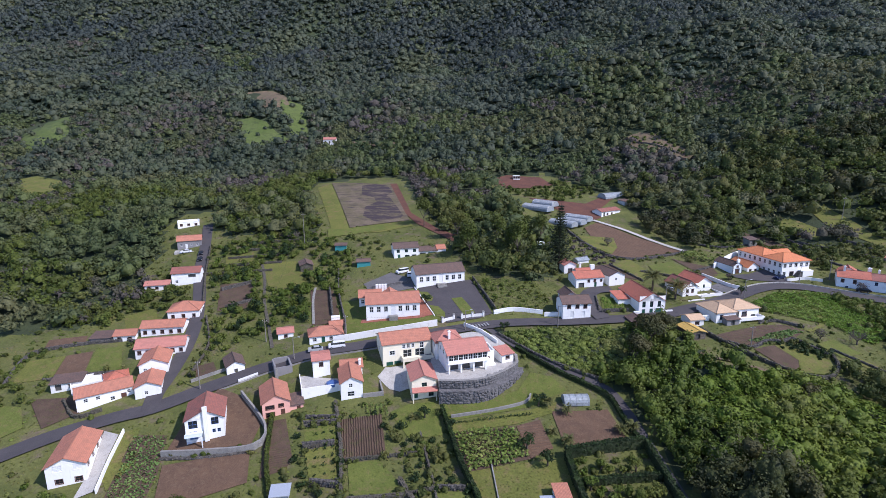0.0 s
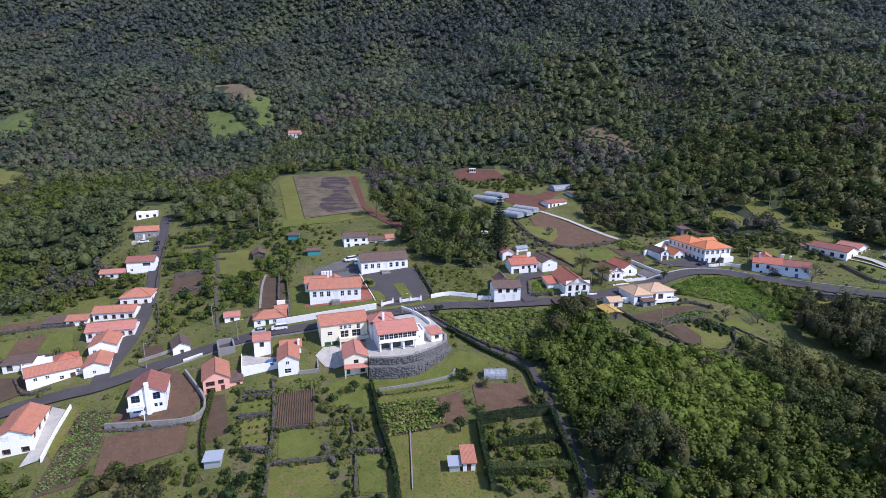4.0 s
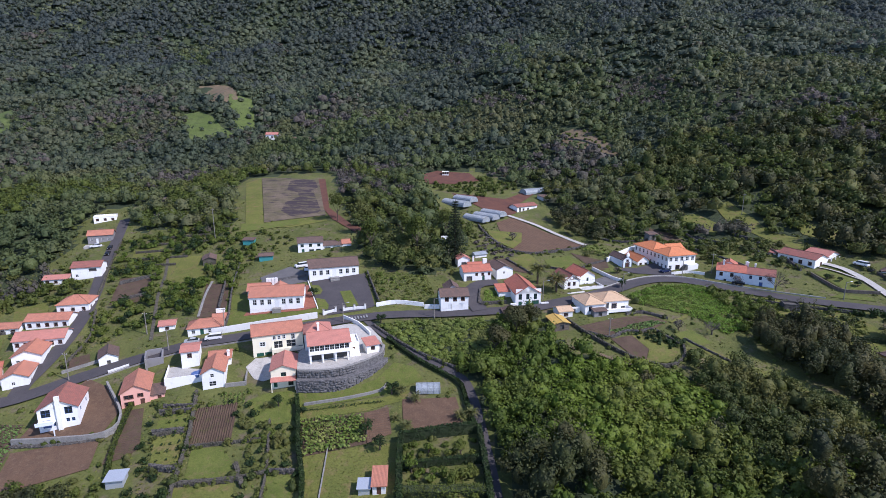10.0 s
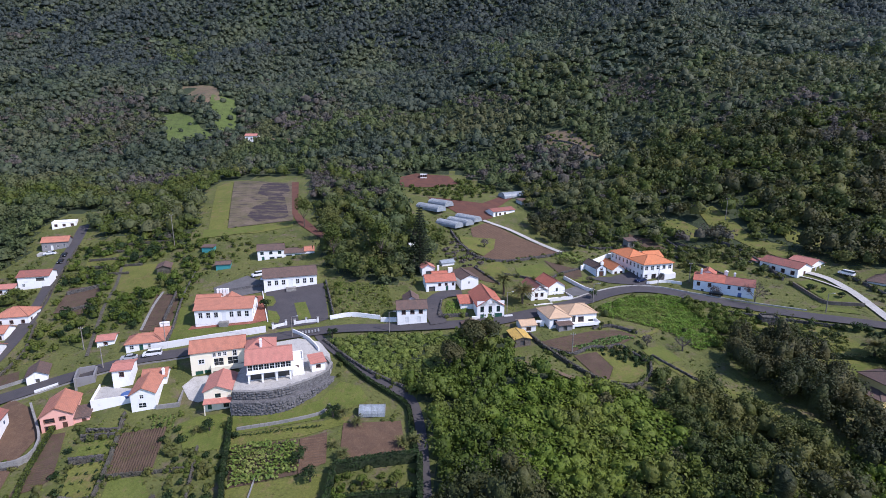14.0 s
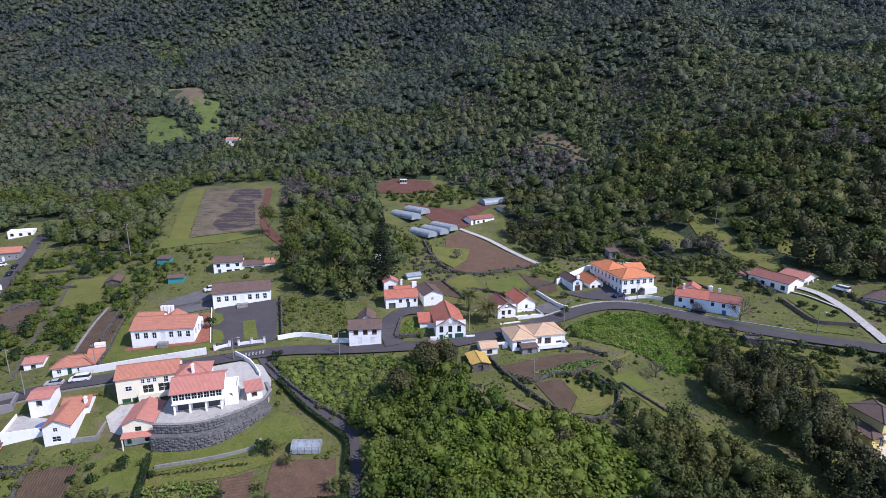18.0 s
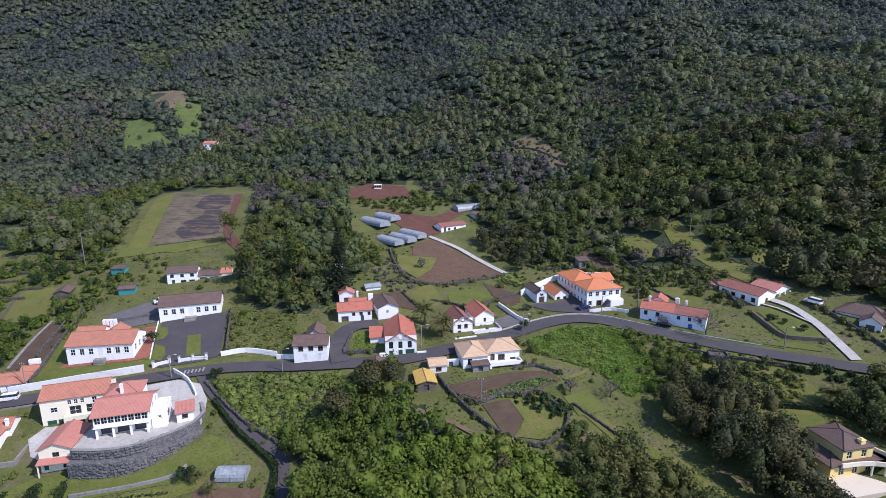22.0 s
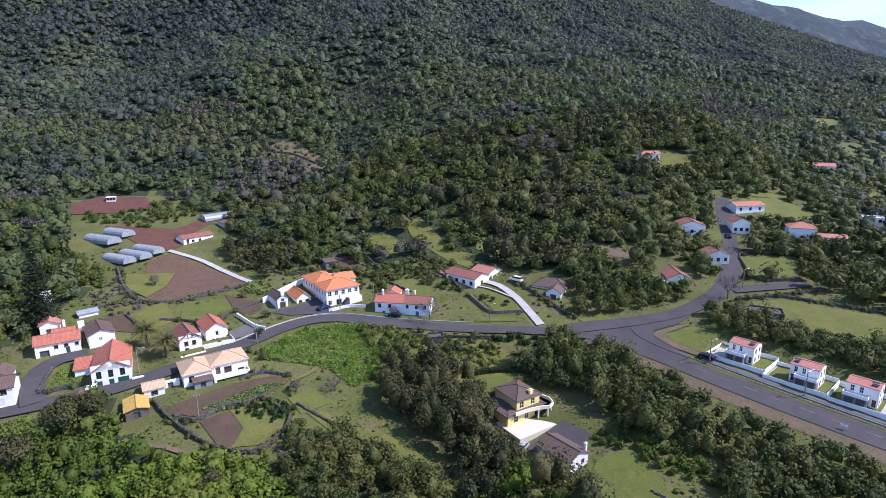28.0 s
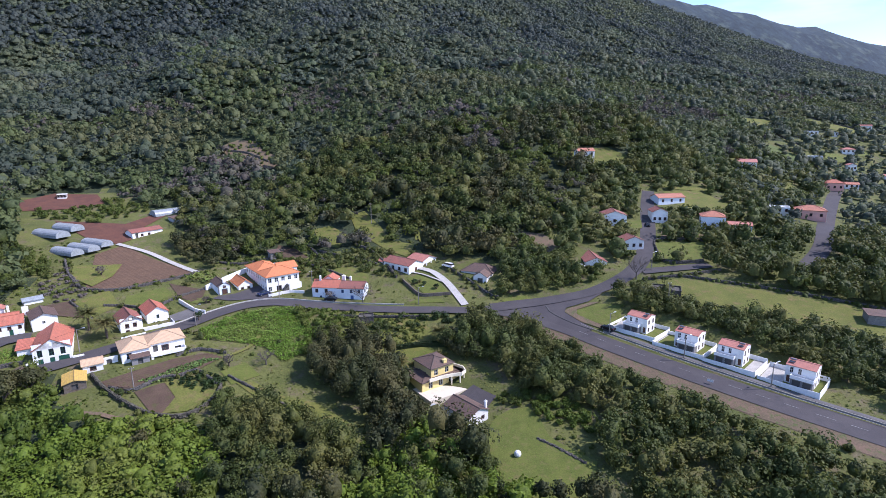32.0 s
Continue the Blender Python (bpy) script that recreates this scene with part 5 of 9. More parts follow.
# upper houses at the right
for lab, x, y, rot, L, D, H, roof, rise, wall, tile, dz in (
        ("white gabled house with a maroon roof at the road junction", 196.5, 184.5, -20, 8.0, 12.0, 4.2, "gable_y", 1.6, "white", "maroon_tile", -3.2),
        ("white house on the hill pasture with an orange roof", 250.0, 279.0, -10, 9.5, 6.0, 3.0, "gable_x", 1.4, "white", "orange_tile", 3.0),
        ("white gabled house with brown roof above the junction", 223.4, 214.0, -25, 10.0, 9.0, 4.0, "gable_y", 1.8, "white", "maroon_tile", 0),
        ("old cottage with maroon roof beside the climbing road", 217.5, 190.5, -15, 8.0, 7.0, 3.4, "gable_y", 1.6, "old_white", "maroon_tile", 0),
        ("long low house with orange roof and blue wall", 262.1, 226.0, -6, 14.0, 7.0, 3.0, "gable_x", 1.4, "blue_white", "orange_tile", 0),
        ("narrow white house with a red roof by the road", 246.0, 210.0, -25, 6.5, 8.0, 4.6, "gable_y", 1.6, "white", "maroon_tile", 0),
        ("white two-storey house with orange roof and terrace", 262.0, 198.5, -38, 9.5, 8.0, 5.2, "hip", 1.8, "blue_white", "orange_tile", 0),
        ("low white annexe with orange roof", 270.5, 192.0, -38, 9.0, 6.0, 2.8, "gable_x", 1.0, "blue_white", "coral_tile", 0),
        ("low house with a terracotta roof and pale wall", 318.0, 200.0, -45, 12.0, 9.0, 3.6, "hip", 1.8, "pink", "orange_tile", 0),
        ("low white shed beside a terracotta house", 309.0, 206.0, -45, 8.0, 6.0, 2.8, "flat", 0, "white", "orange_tile", 0),
        ("rosy house with a red roof beside the far road", 392.5, 243.0, -40, 9.0, 7.0, 4.0, "hip", 1.6, "pink", "red_tile", 0),
        ("little white house with a pink roof high in the wood", -147.5, 396.0, 8, 9.0, 7.0, 3.4, "gable_x", 1.4, "white", "coral_tile", 1.0),
        ("tiny white hut on bare earth", -11.5, 318.6, 6, 3.8, 3.4, 2.2, "flat", 0, "white", "orange_tile", 0),
        ("pale house in the far valley", 352.0, 268.0, -40, 10.0, 8.0, 3.6, "gable_x", 1.5, "white", "coral_tile", 0),
        ("orange-roofed house in the far valley", 330.0, 152.0, -40, 12.0, 8.0, 3.4, "gable_x", 1.5, "cream", "orange_tile", 0),
        ("white house in the far valley", 430.0, 285.0, -40, 11.0, 8.0, 3.8, "flat", 0, "white", "orange_tile", 0),
        ("pale terraced house in the far valley", 480.0, 330.0, -40, 12.0, 8.0, 4.0, "flat", 0, "old_white", "orange_tile", 0),
        ("white house beside the bright valley field", 480.4, 300.0, -40, 11.0, 8.0, 4.0, "hip", 1.6, "white", "coral_tile", 0),
        ("small white house above the far road", 450.7, 273.1, -35, 7.0, 7.0, 5.0, "gable_y", 1.5, "white", "coral_tile", 0),
        ("pale house beside the far road", 412.0, 246.0, -40, 10.0, 7.0, 3.4, "gable_x", 1.4, "white", "orange_tile", 0),
        ("white terraced house among valley gardens", 505.0, 282.0, -38, 12.0, 8.0, 4.4, "gable_x", 1.5, "white", "orange_tile", 0),
        ("long low white house in the far valley", 470.0, 262.0, -38, 14.0, 7.0, 3.4, "gable_x", 1.4, "white", "coral_tile", 0),
        ("cream house with orange roof in the far valley", 530.0, 300.0, -45, 11.0, 9.0, 5.0, "hip", 1.8, "cream", "orange_tile", 0),
        ("white house on the upper valley slope", 560.0, 345.0, -42, 11.0, 8.0, 4.6, "gable_x", 1.5, "white", "maroon_tile", 0),
        ("white cottage among the valley terraces", 505.0, 330.0, -30, 9.0, 7.0, 3.6, "gable_y", 1.5, "white", "orange_tile", 0),
        ("orange-roofed house beyond the valley road", 455.0, 238.0, -40, 12.0, 9.0, 3.8, "hip", 1.8, "white", "orange_tile", 0)):
    if x > 400:
        L, D, H, rise = L * 0.72, D * 0.72, max(H * 0.72, 2.6), rise * 0.7
    z = max(gz(x, y), gz(x + L * 0.6, y)) + dz
    home(lab, x, y, z, rot, L, D, H, roof, rise, wall, tile, f=row(3, L, 1.0, 0.9, 1.1, "dwin"), r=row(2, D, 1.0, 0.9, 1.1, "dwin"), base=5)


# ---- plots, yards and gardens ----
drape("yard", [(-40.5, 169.5), (-46.4, 183.6), (-28.6, 190.0), (-20.6, 168.2), (-24.5, 165.2), (-34.2, 161.6)], M["asphalt"], "dark asphalt school yard open to the road", 0.2, category="yard")
drape("lawn", [(-34.2, 176.2), (-30.8, 177.2), (-25.9, 168.0), (-29.4, 166.6)], M["lawn"], "small oval lawn in the school yard", 0.27, category="lawn")
drape("lawn", [(-45.6, 180.2), (-42.6, 180.1), (-40.2, 176.5), (-40.3, 174), (-42, 173.4)], M["lawn"], "grass corner of the school yard", 0.27, category="lawn")
drape("lawn", [(-41.0, 171.3), (-37.8, 170.6), (-35.4, 167.2), (-35.0, 164.6), (-37.6, 164.5)], M["lawn"], "grass corner beside the school gate", 0.27, category="lawn")
for x, y in ((-35.6, 161.9), (-32.3, 163.9), (-29.9, 164.5), (-26.7, 165.7), (-23.4, 166.5)):
    q = thing("gate_pier", "white plastered gate pier of the school yard", "gate pier", x, y, gz(x, y), 20, "gate piers")
    part("shaft", box(-0.28, -0.28, -1, 0.28, 0.28, 1.7, bevel=0.03), M["old_white"], q)
    part("cap", box(-0.36, -0.36, 1.7, 0.36, 0.36, 1.85, bevel=0.04), M["concrete"], q)
drape("lawn", [(-70.5, 173.0), (-65.6, 150.4), (-52, 154.9), (-37.0, 160.8), (-36.6, 164.8), (-42.0, 171.5), (-43.5, 178), (-56, 174)], M["lawn"], "bright mown lawn round the school", 0.16, category="lawn")
drape("path", [(-60.5, 159.4), (-43, 163.4), (-39.0, 165.4), (-42.8, 173.2), (-46.4, 180.4), (-49.5, 180), (-44, 166.5), (-60.4, 161.6)], M["red_pave"], "red tiled path round the school", 0.24, category="path")
drape("yard", [(-66, 186), (-61, 177), (-47.5, 183), (-49.5, 190), (-58, 195)], M["pale_asphalt"], "worn asphalt yard behind the school", 0.18, category="yard")
drape("yard", [(-50.4, 137.6), (-49, 141), (-43, 142.4), (-40.2, 139), (-40.6, 134), (-43.5, 132.6), (-46.4, 133.6)], M["pale_concrete"], "pale concrete yard below the cream house", 0.2, category="yard")
drape("forecourt", [(-46, 151.2), (-37, 154.6), (-33.2, 149), (-34.5, 141), (-42, 147)], M["concrete"], "concrete forecourt beside the road", 0.19, category="yard")
drape("lawn", [(-40.5, 127.6), (-34.2, 128.8), (-31.6, 121.5), (-31.0, 118.5), (-38.2, 116.4), (-44.4, 124.6)], M["lawn"], "small garden lawn below the cream house", 0.15, category="lawn")
drape("lawn", [(-32.4, 128.4), (-21, 130.4), (-13.6, 134.8), (-10.0, 142), (-4.6, 140.6), (-1.2, 136), (-10.2, 129.4), (-30.8, 122.4)], M["lawn"], "sloping lawn below the curved stone wall", 0.15, category="lawn")
drape("lawn", [(-30.6, 121.8), (-10.0, 128.6), (-4, 131.5), (-5.4, 127.6), (-14.2, 123.2), (-29.2, 119.2)], M["pasture"], "grass terrace between garden wall and crops", 0.14, category="lawn")
drape("field", [(-113.5, 304.8), (-78.8, 299.5), (-59.4, 246.5), (-84.5, 236)], M["burnt"], "fallow brown field with dark scorched patches", 0.26, category="field")
drape("field", [(-94, 297), (-89, 300), (-80.6, 298.4), (-75, 286), (-77, 280), (-74, 276), (-63.4, 252), (-64, 248.6), (-75, 243.6), (-82, 250), (-84, 262), (-80, 270), (-83, 277), (-90, 281), (-92, 288)], M["scorched"], "dark scorched part of the stubble field", 0.3, category="field")
drape("track", [(-79.2, 300.5), (-75.6, 301.5), (-60.4, 256), (-45.6, 237.6), (-36.9, 231.3), (-31.6, 220.6), (-34, 219), (-40, 227), (-55.9, 243), (-62.5, 254)], M["red_earth"], "red earth track along the field", 0.3, category="track")
drape("field", [(-119, 296), (-113.7, 304.5), (-84.7, 235.6), (-59.4, 246), (-57, 240), (-70, 232), (-90, 229)], M["pasture"], "pale rough grass round the fallow field", 0.2, category="field")
for n, poly in enumerate(([(-230.5, 433), (-221, 440.6), (-205, 432), (-193, 421), (-175, 411), (-193.9, 394.5), (-204, 393.6)], [(-209, 473), (-191.7, 480), (-170, 429.6), (-177.6, 419), (-201.5, 452.5)],
                          [(-412, 429), (-374.5, 438.6), (-348, 395), (-353.7, 371), (-369, 373)])):
    drape("pasture", poly, M["bright_pasture"], "bright green terraced pasture among the woods", 0.4, category="pasture", step=8)
for poly in ([(-262, 522), (-234, 532), (-199.5, 468), (-206, 452), (-226, 462), (-250, 496)], [(-322, 321), (-317, 328.7), (-283, 316), (-271.8, 290), (-281.7, 277.5)], [(58, 373), (70, 376), (80, 372), (84, 362), (92, 352), (94, 340), (86, 338), (80, 348), (70, 354), (64, 362)]):
    drape("clearing", poly, M["pasture"] if poly[0][0] < -300 else M["verge"], "dull grassy clearing with low stone terraces", 0.35, category="clearing", step=8)
drape("clearing", [(-26, 314), (-15, 327), (4, 325), (10, 311), (-2, 304), (-20, 301)], M["red_earth"], "bare red earth round a hut", 0.3, category="clearing")
drape("field", [(-56.2, 121.2), (-46.4, 123.8), (-42.9, 112), (-51.6, 109.5)], M["dark_soil"], "ploughed brown vegetable plot", 0.16, category="field")
drape("field", [(-28.8, 119), (-14.6, 122.6), (-11.3, 112.4), (-24.4, 108)], M["dark_soil"], "vegetable plot under a broad-leaved crop", 0.16, category="field")
drape("field", [(-14.2, 122.6), (-8.6, 125), (-6.2, 116), (-11.2, 112.4)], M["soil"], "bare brown plot", 0.17, category="field")
drape("field", [(-5.6, 128), (7.8, 129.4), (10.2, 120.2), (-3.3, 115)], M["soil"], "bare tilled plot of reddish soil", 0.17, category="field")
drape("meadow", [(-24.6, 108), (-11.2, 111.8), (-3.9, 113.4), (-1.3, 95.4), (2, 78), (-19, 78)], M["pasture"], "rough mown meadow below the plots", 0.14, category="meadow")
drape("field", [(-68.5, 103.9), (-73.4, 119.4), (-69.2, 120.8), (-63, 108.9), (-64.3, 106.5)], M["dark_soil"], "narrow brown plot below the pink house", 0.16, category="field")
drape("yard", [(-92.4, 108.4), (-74.2, 112.6), (-74.4, 118.5), (-81.6, 126.6), (-90.5, 130.0), (-93.2, 118)], M["soil"], "bare earth yard of the white house", 0.3, category="yard")
for poly, mt, lab in (([(-150.6, 136.7), (-142, 140), (-138.3, 130.4), (-147.1, 126.9)], "pasture", "pale green field strips"), ([(-135.3, 143.5), (-129, 145.9), (-121.8, 135.5), (-130.9, 133.2)], "lawn", "bright green field"),
                      ([(-153.2, 147), (-143.2, 150.3), (-141.1, 146.8), (-150.7, 141.9)], "soil", "brown tilled field"), ([(-141.8, 140), (-135.5, 142.7), (-131.1, 133.2), (-138.1, 130.4)], "soil", "brown strip of field"),
                      ([(-103, 113), (-95, 113.6), (-90.8, 102.7), (-89, 92), (-96, 88)], "dark_soil", "vegetable field below the road"), ([(-110.5, 108.4), (-103.4, 115.8), (-97.8, 106), (-99, 98)], "pasture", "mown grass beside a white house"),
                      ([(-84, 182), (-75.4, 181.6), (-66.6, 160), (-75.3, 158.5)], "dark_soil", "dark vegetable plot beside the school"),
                      ([(-101, 196), (-93, 198), (-87, 184), (-96, 181)], "pasture", "little mown paddock among shrubs"),
                      ([(-119, 186), (-108, 189), (-103, 178), (-114, 175)], "dark_soil", "dark terrace plot with cut brush"),
                      ([(-138.7, 161.7), (-132.1, 167.7), (-126.6, 159.9), (-134, 156.2)], "pasture", "grass plot behind the street houses"), ([(-101.7, 137.9), (-97.7, 140.4), (-94, 135.7), (-98.7, 132.8)], "dark_soil", "bare garden bed at the street corner"), ([(-132, 116.5), (-125.7, 120.9), (-121.9, 118.3), (-124.1, 116.4)], "soil", "small brown plot below the long house"), ([(-128, 208), (-118, 212), (-114, 204), (-124, 200)], "pasture", "grass terrace between stone walls")):
    drape("field", poly, M[mt], lab, 0.15, category="field")
for poly, mt, lab in (([(-64.6, 122.6), (-57.4, 123.6), (-56.8, 122.4), (-64.6, 121.6)], "lawn", "narrow garden lawn above a wall"), ([(-63.8, 118.6), (-56.2, 119.8), (-55.2, 114.6), (-62, 113.4)], "lawn", "small garden lawn between walls"),
                      ([(-61.8, 112.4), (-55, 113.6), (-51.6, 104), (-57.6, 104)], "pasture", "garden lawn planted with small bushes"), ([(-50.8, 109.2), (-44, 110.4), (-38.6, 104.6), (-38, 102), (-48, 100.6)], "lawn", "little garden lawn below the ploughed plot"),
                      ([(-49.6, 99), (-37, 100.4), (-33, 92), (-45, 84)], "pasture", "rough garden grass"), ([(-30.6, 102.6), (-25, 102.6), (-22, 92), (-27.6, 92)], "lawn", "narrow lawn beside the hedge"),
                      ([(-110.3, 202.5), (-97.7, 204.8), (-87.9, 188.2), (-100.0, 184.0)], "pasture", "mown grass among hillside gardens"), ([(-116.3, 179.7), (-105.2, 181.7), (-101.3, 169.1), (-110.5, 167.1)], "dark_soil", "dark terrace plot with cut brush"),
                      ([(-139.6, 161.9), (-132.3, 168.2), (-123.8, 155.4), (-133.9, 154.8)], "pasture", "grass behind the street houses")):
    drape("garden_plot", poly, M[mt], lab, 0.16, category="plot")
drape("field", [(19.3, 252.8), (27, 262), (57, 233.6), (34, 219.6), (23.8, 220)], M["soil"], "wide brown tilled field of the farm", 0.2, category="field")
drape("field", [(15, 240.8), (30.4, 243), (29.6, 231), (25.6, 221.4), (17, 230)], M["pasture"], "green crop patch in the farm's field", 0.5, category="field")
drape("yard", [(-4, 288), (24, 284), (36, 297), (41, 296), (31, 279), (29, 267), (24.9, 263), (14, 267)], M["red_earth"], "red cinder farm yard", 0.25, category="yard")
strip("path", [(24.9, 263), (37.6, 255), (49, 243), (58, 233)], 2.2, M["pale_concrete"], "pale concrete farm track", 0.4, category="path")
for poly, mt, lab in (([(37.5, 213), (48, 220), (52, 213), (46, 203.4), (38.5, 205)], "lawn", "small bright green paddock"), ([(23.5, 209), (31.2, 219), (37.2, 205), (31.9, 197)], "pasture", "green paddock between field walls"),
                      ([(49, 224), (62, 215), (61, 202), (54, 210)], "dark_soil", "brown plot beside the chapel"), ([(56, 206), (60.5, 203), (66, 206), (63, 209)], "lawn", "roadside grass by the chapel"),
                      ([(12, 204), (22, 210), (31, 196.5), (20, 199.5)], "dark_soil", "bare brown garden behind the houses"),
                      ([(41.0, 159), (58.5, 167.2), (66, 168.6), (70.2, 166), (64.4, 160.4), (50, 154.6), (45, 156)], "dark_soil", "terraced brown vegetable plot"),
                      ([(57.2, 156), (59.5, 157), (69, 150.6), (64, 143.8), (58.2, 144.1), (60.4, 149.5)], "pasture", "green terrace within a curved stone wall"), ([(50.8, 153.4), (57.1, 156), (60.3, 149.5), (58.1, 144.1), (56, 144.2)], "dark_soil", "tilled half of the curved terrace"),
                      ([(70, 159), (76, 162.6), (80, 156), (73, 152.6)], "lawn", "grass terrace"), ([(73.2, 154.5), (78.4, 153.1), (83.7, 147.2), (93.5, 142), (99.7, 132.9), (95.9, 131), (87.4, 141), (79.7, 145.5)], "pasture", "sloping grass strip"),
                      ([(107, 187), (112, 186), (121.5, 182), (131, 168.3), (132.2, 156), (117.2, 155.6), (109, 164)], "pasture", "rough green slope below the road"),
                      ([(132, 202), (136.3, 204), (142.3, 195.2), (143.4, 186.8), (135, 188.8)], "lawn", "villa garden lawn"), ([(131.5, 186.6), (139.6, 184), (140, 181.2), (128, 185.2)], "lawn", "grass strip in front of the villa wall"),
                      ([(211.5, 163.5), (221.2, 161.4), (252, 128), (262, 112), (246, 108), (216, 135.6), (206.5, 152)], "pasture", "wide pale green field behind the new houses"),
                      ([(177.6, 159.3), (185.9, 159.0), (191, 155), (187.3, 149.5), (180.3, 146.6), (177.9, 152.1), (176.5, 157)], "lawn", "bright grass at the road fork"), ([(127.7, 113.6), (130.4, 120), (133.6, 123.3), (138, 124.4), (142.1, 123), (142.3, 117.4), (141, 110.9), (142.3, 106.8), (145.8, 99.1), (141, 93), (132, 92), (125.5, 100), (126.1, 107.4)], "lawn", "sunlit rough lawn beside the outbuilding"),
                      ([(117.4, 158.6), (127.7, 158), (132, 150.4), (121, 148.6), (116, 150)], "lawn", "villa lawn with young shrubs"), ([(253.8, 293.4), (277.4, 292.4), (284, 280.6), (266, 271), (246, 278)], "pasture", "hill pasture round a white house"),
                      ([(234, 192.5), (253, 186), (238, 171.6), (223, 178)], "lawn", "green plot within the road bend"), ([(276, 240), (295, 236.4), (297, 214), (276, 212.6), (269, 228)], "pasture", "grass terraces above the road"),
                      ([(13.8, 172.6), (20.6, 173.6), (22.4, 180.0), (14.4, 181.6)], "lawn", "vegetable bed with a low stone kerb"),
                      ([(158, 176), (166, 176), (170, 170), (160, 171)], "lawn", "grass strip above the junction")):
    drape("plot", poly, M[mt], lab, 0.18, category="plot")
for poly, mt, lab in (([(121.5, 268), (128.6, 269.5), (132.9, 252.2), (133.7, 238), (142.6, 229.8), (136.9, 219), (130.9, 228.6), (125.6, 243), (121.7, 254.4)], "pasture", "rough grass slope between the wood and the villa"),
                      ([(187.8, 220.9), (194.8, 214.5), (197.2, 201.2), (188.7, 199.8), (184.2, 208.9)], "verge", "bare brown garden plot above the junction"),
                      ([(103.6, 219.4), (109, 222), (114.8, 219.9), (119, 210.4), (117.2, 196.5), (113.5, 201.7), (106, 210)], "pasture", "grass bank above the long white house"),
                      ([(88, 252), (95, 246), (99, 236), (92, 236), (86, 243)], "dark_soil", "brown terrace above the guest house"),
                      ([(104, 262), (112, 262), (118, 250), (112, 240), (105, 248)], "pasture", "grass terrace on the slope"),
                      ([(146, 244), (156, 240), (160, 228), (150, 226), (144, 234)], "pasture", "grassy gap in the wood"),
                      ([(244, 201.5), (258.5, 192.4), (254.5, 187.5), (239.4, 195.5)], "verge", "dry brown plot above the green one"),
                      ([(233.2, 212.8), (243, 213.6), (238, 206.1), (231, 206.2)], "lawn", "small lawn before the gabled house"),
                      ([(278, 246.2), (303, 240), (300, 234), (285, 240)], "pasture", "strip of pasture at the top of the road"),
                      ([(460.4, 298.9), (477.4, 297.2), (464, 284.4), (445.6, 284.4)], "lawn", "bright field in the far valley"), ([(494.7, 307), (512, 304), (504, 294), (484.9, 296.6)], "lawn", "bright field in the far valley"),
                      ([(439.7, 357), (472, 355), (449, 333), (425, 336)], "pasture", "pale field in the far valley"), ([(372, 252), (374, 240), (358.6, 217), (352, 235)], "pasture", "pale field in the far valley"),
                      ([(392, 300), (420, 306), (428, 288), (404, 276)], "bright_pasture", "pale field in the far valley"), ([(520, 372), (556, 352), (546, 332), (512, 350)], "pasture", "pale field in the far valley"),
                      ([(400, 215), (440, 232), (462, 205), (418, 190)], "lawn", "bright field in the far valley"), ([(540, 300), (590, 318), (600, 290), (556, 276)], "pasture", "pale field in the far valley"),
                      ([(470, 250), (520, 270), (540, 240), (488, 224)], "dark_soil", "dark ploughed field in the far valley"), ([(600, 360), (660, 372), (664, 340), (610, 334)], "bright_pasture", "pale field in the far valley"),
                      ([(330, 130), (372, 150), (390, 120), (344, 100)], "pasture", "pale field in the far valley"),
                      ([(-91.2, 105.3), (-73.7, 111), (-70.7, 102.7), (-86.5, 94)], "soil", "bare grey-brown plot below the walled yard"),
                      ([(-137.2, 121.8), (-126.2, 123.7), (-121, 118.6), (-126.3, 112.8)], "dark_soil", "dark soil beside the village road"),
                      ([(-144, 119), (-137, 119), (-131, 112.6), (-136, 106)], "lawn", "bright lawn beside the village road"),
                      ([(-138, 398), (-116.7, 396.2), (-88.9, 381.9), (-91.6, 375.2), (-120, 388)], "verge", "bare clearing beside the little white house")):
    drape("plot", poly, M[mt], lab, 0.22, category="plot", step=5)
drape("plot", [(-91.3, 226), (-94, 234), (-84.5, 234.6), (-77.2, 238.4), (-70.4, 240.5), (-68, 235), (-81.8, 228.8)], M["lawn"], "bright green strip below the fallow field", 0.28, category="plot")
drape("yard", [(-110.7, 113.5), (-106.6, 112.8), (-104.2, 104.8), (-101.6, 97.6), (-104.4, 95.4), (-106.6, 104.6)], M["pale_concrete"], "pale concrete drive beside the big white house", 0.3, category="yard")
drape("yard", [(121.5, 133.6), (134, 139.2), (137.4, 131.6), (133, 128), (126, 130.2)], M["asphalt"], "dark asphalt yard of the villa", 0.25, category="yard")
strip("drive", [(138.6, 208.4), (142.4, 203.6), (144.8, 194.5), (145.5, 184.5), (145.8, 177.2)], 2.7, M["pale_concrete"], "pale concrete villa drive", 0.3, category="drive")
strip("path", [(134.5, 206.5), (138.3, 203.0), (141.2, 198.8), (143.8, 194.6)], 0.9, M["pale_concrete"], "narrow curved garden path", 0.36, category="path", keep=False)
strip("path", [(83.2, 192), (81.0, 182), (78.5, 172.8), (75.0, 168.6), (71, 165.8)], 1.2, M["pasture"], "trodden earth path over the green bank", 0.32, category="path", keep=False)
strip("path", [(36, 151), (39.5, 148.7), (44.7, 147.0), (51, 143.0), (57, 141)], 1.2, M["verge"], "trodden path below the terraces", 0.3, category="path")
strip("path", [(-82.6, 183.5), (-80.5, 174.7), (-75.1, 159.2)], 0.8, M["concrete"], "narrow pale footpath beside the plot", 0.3, category="path")
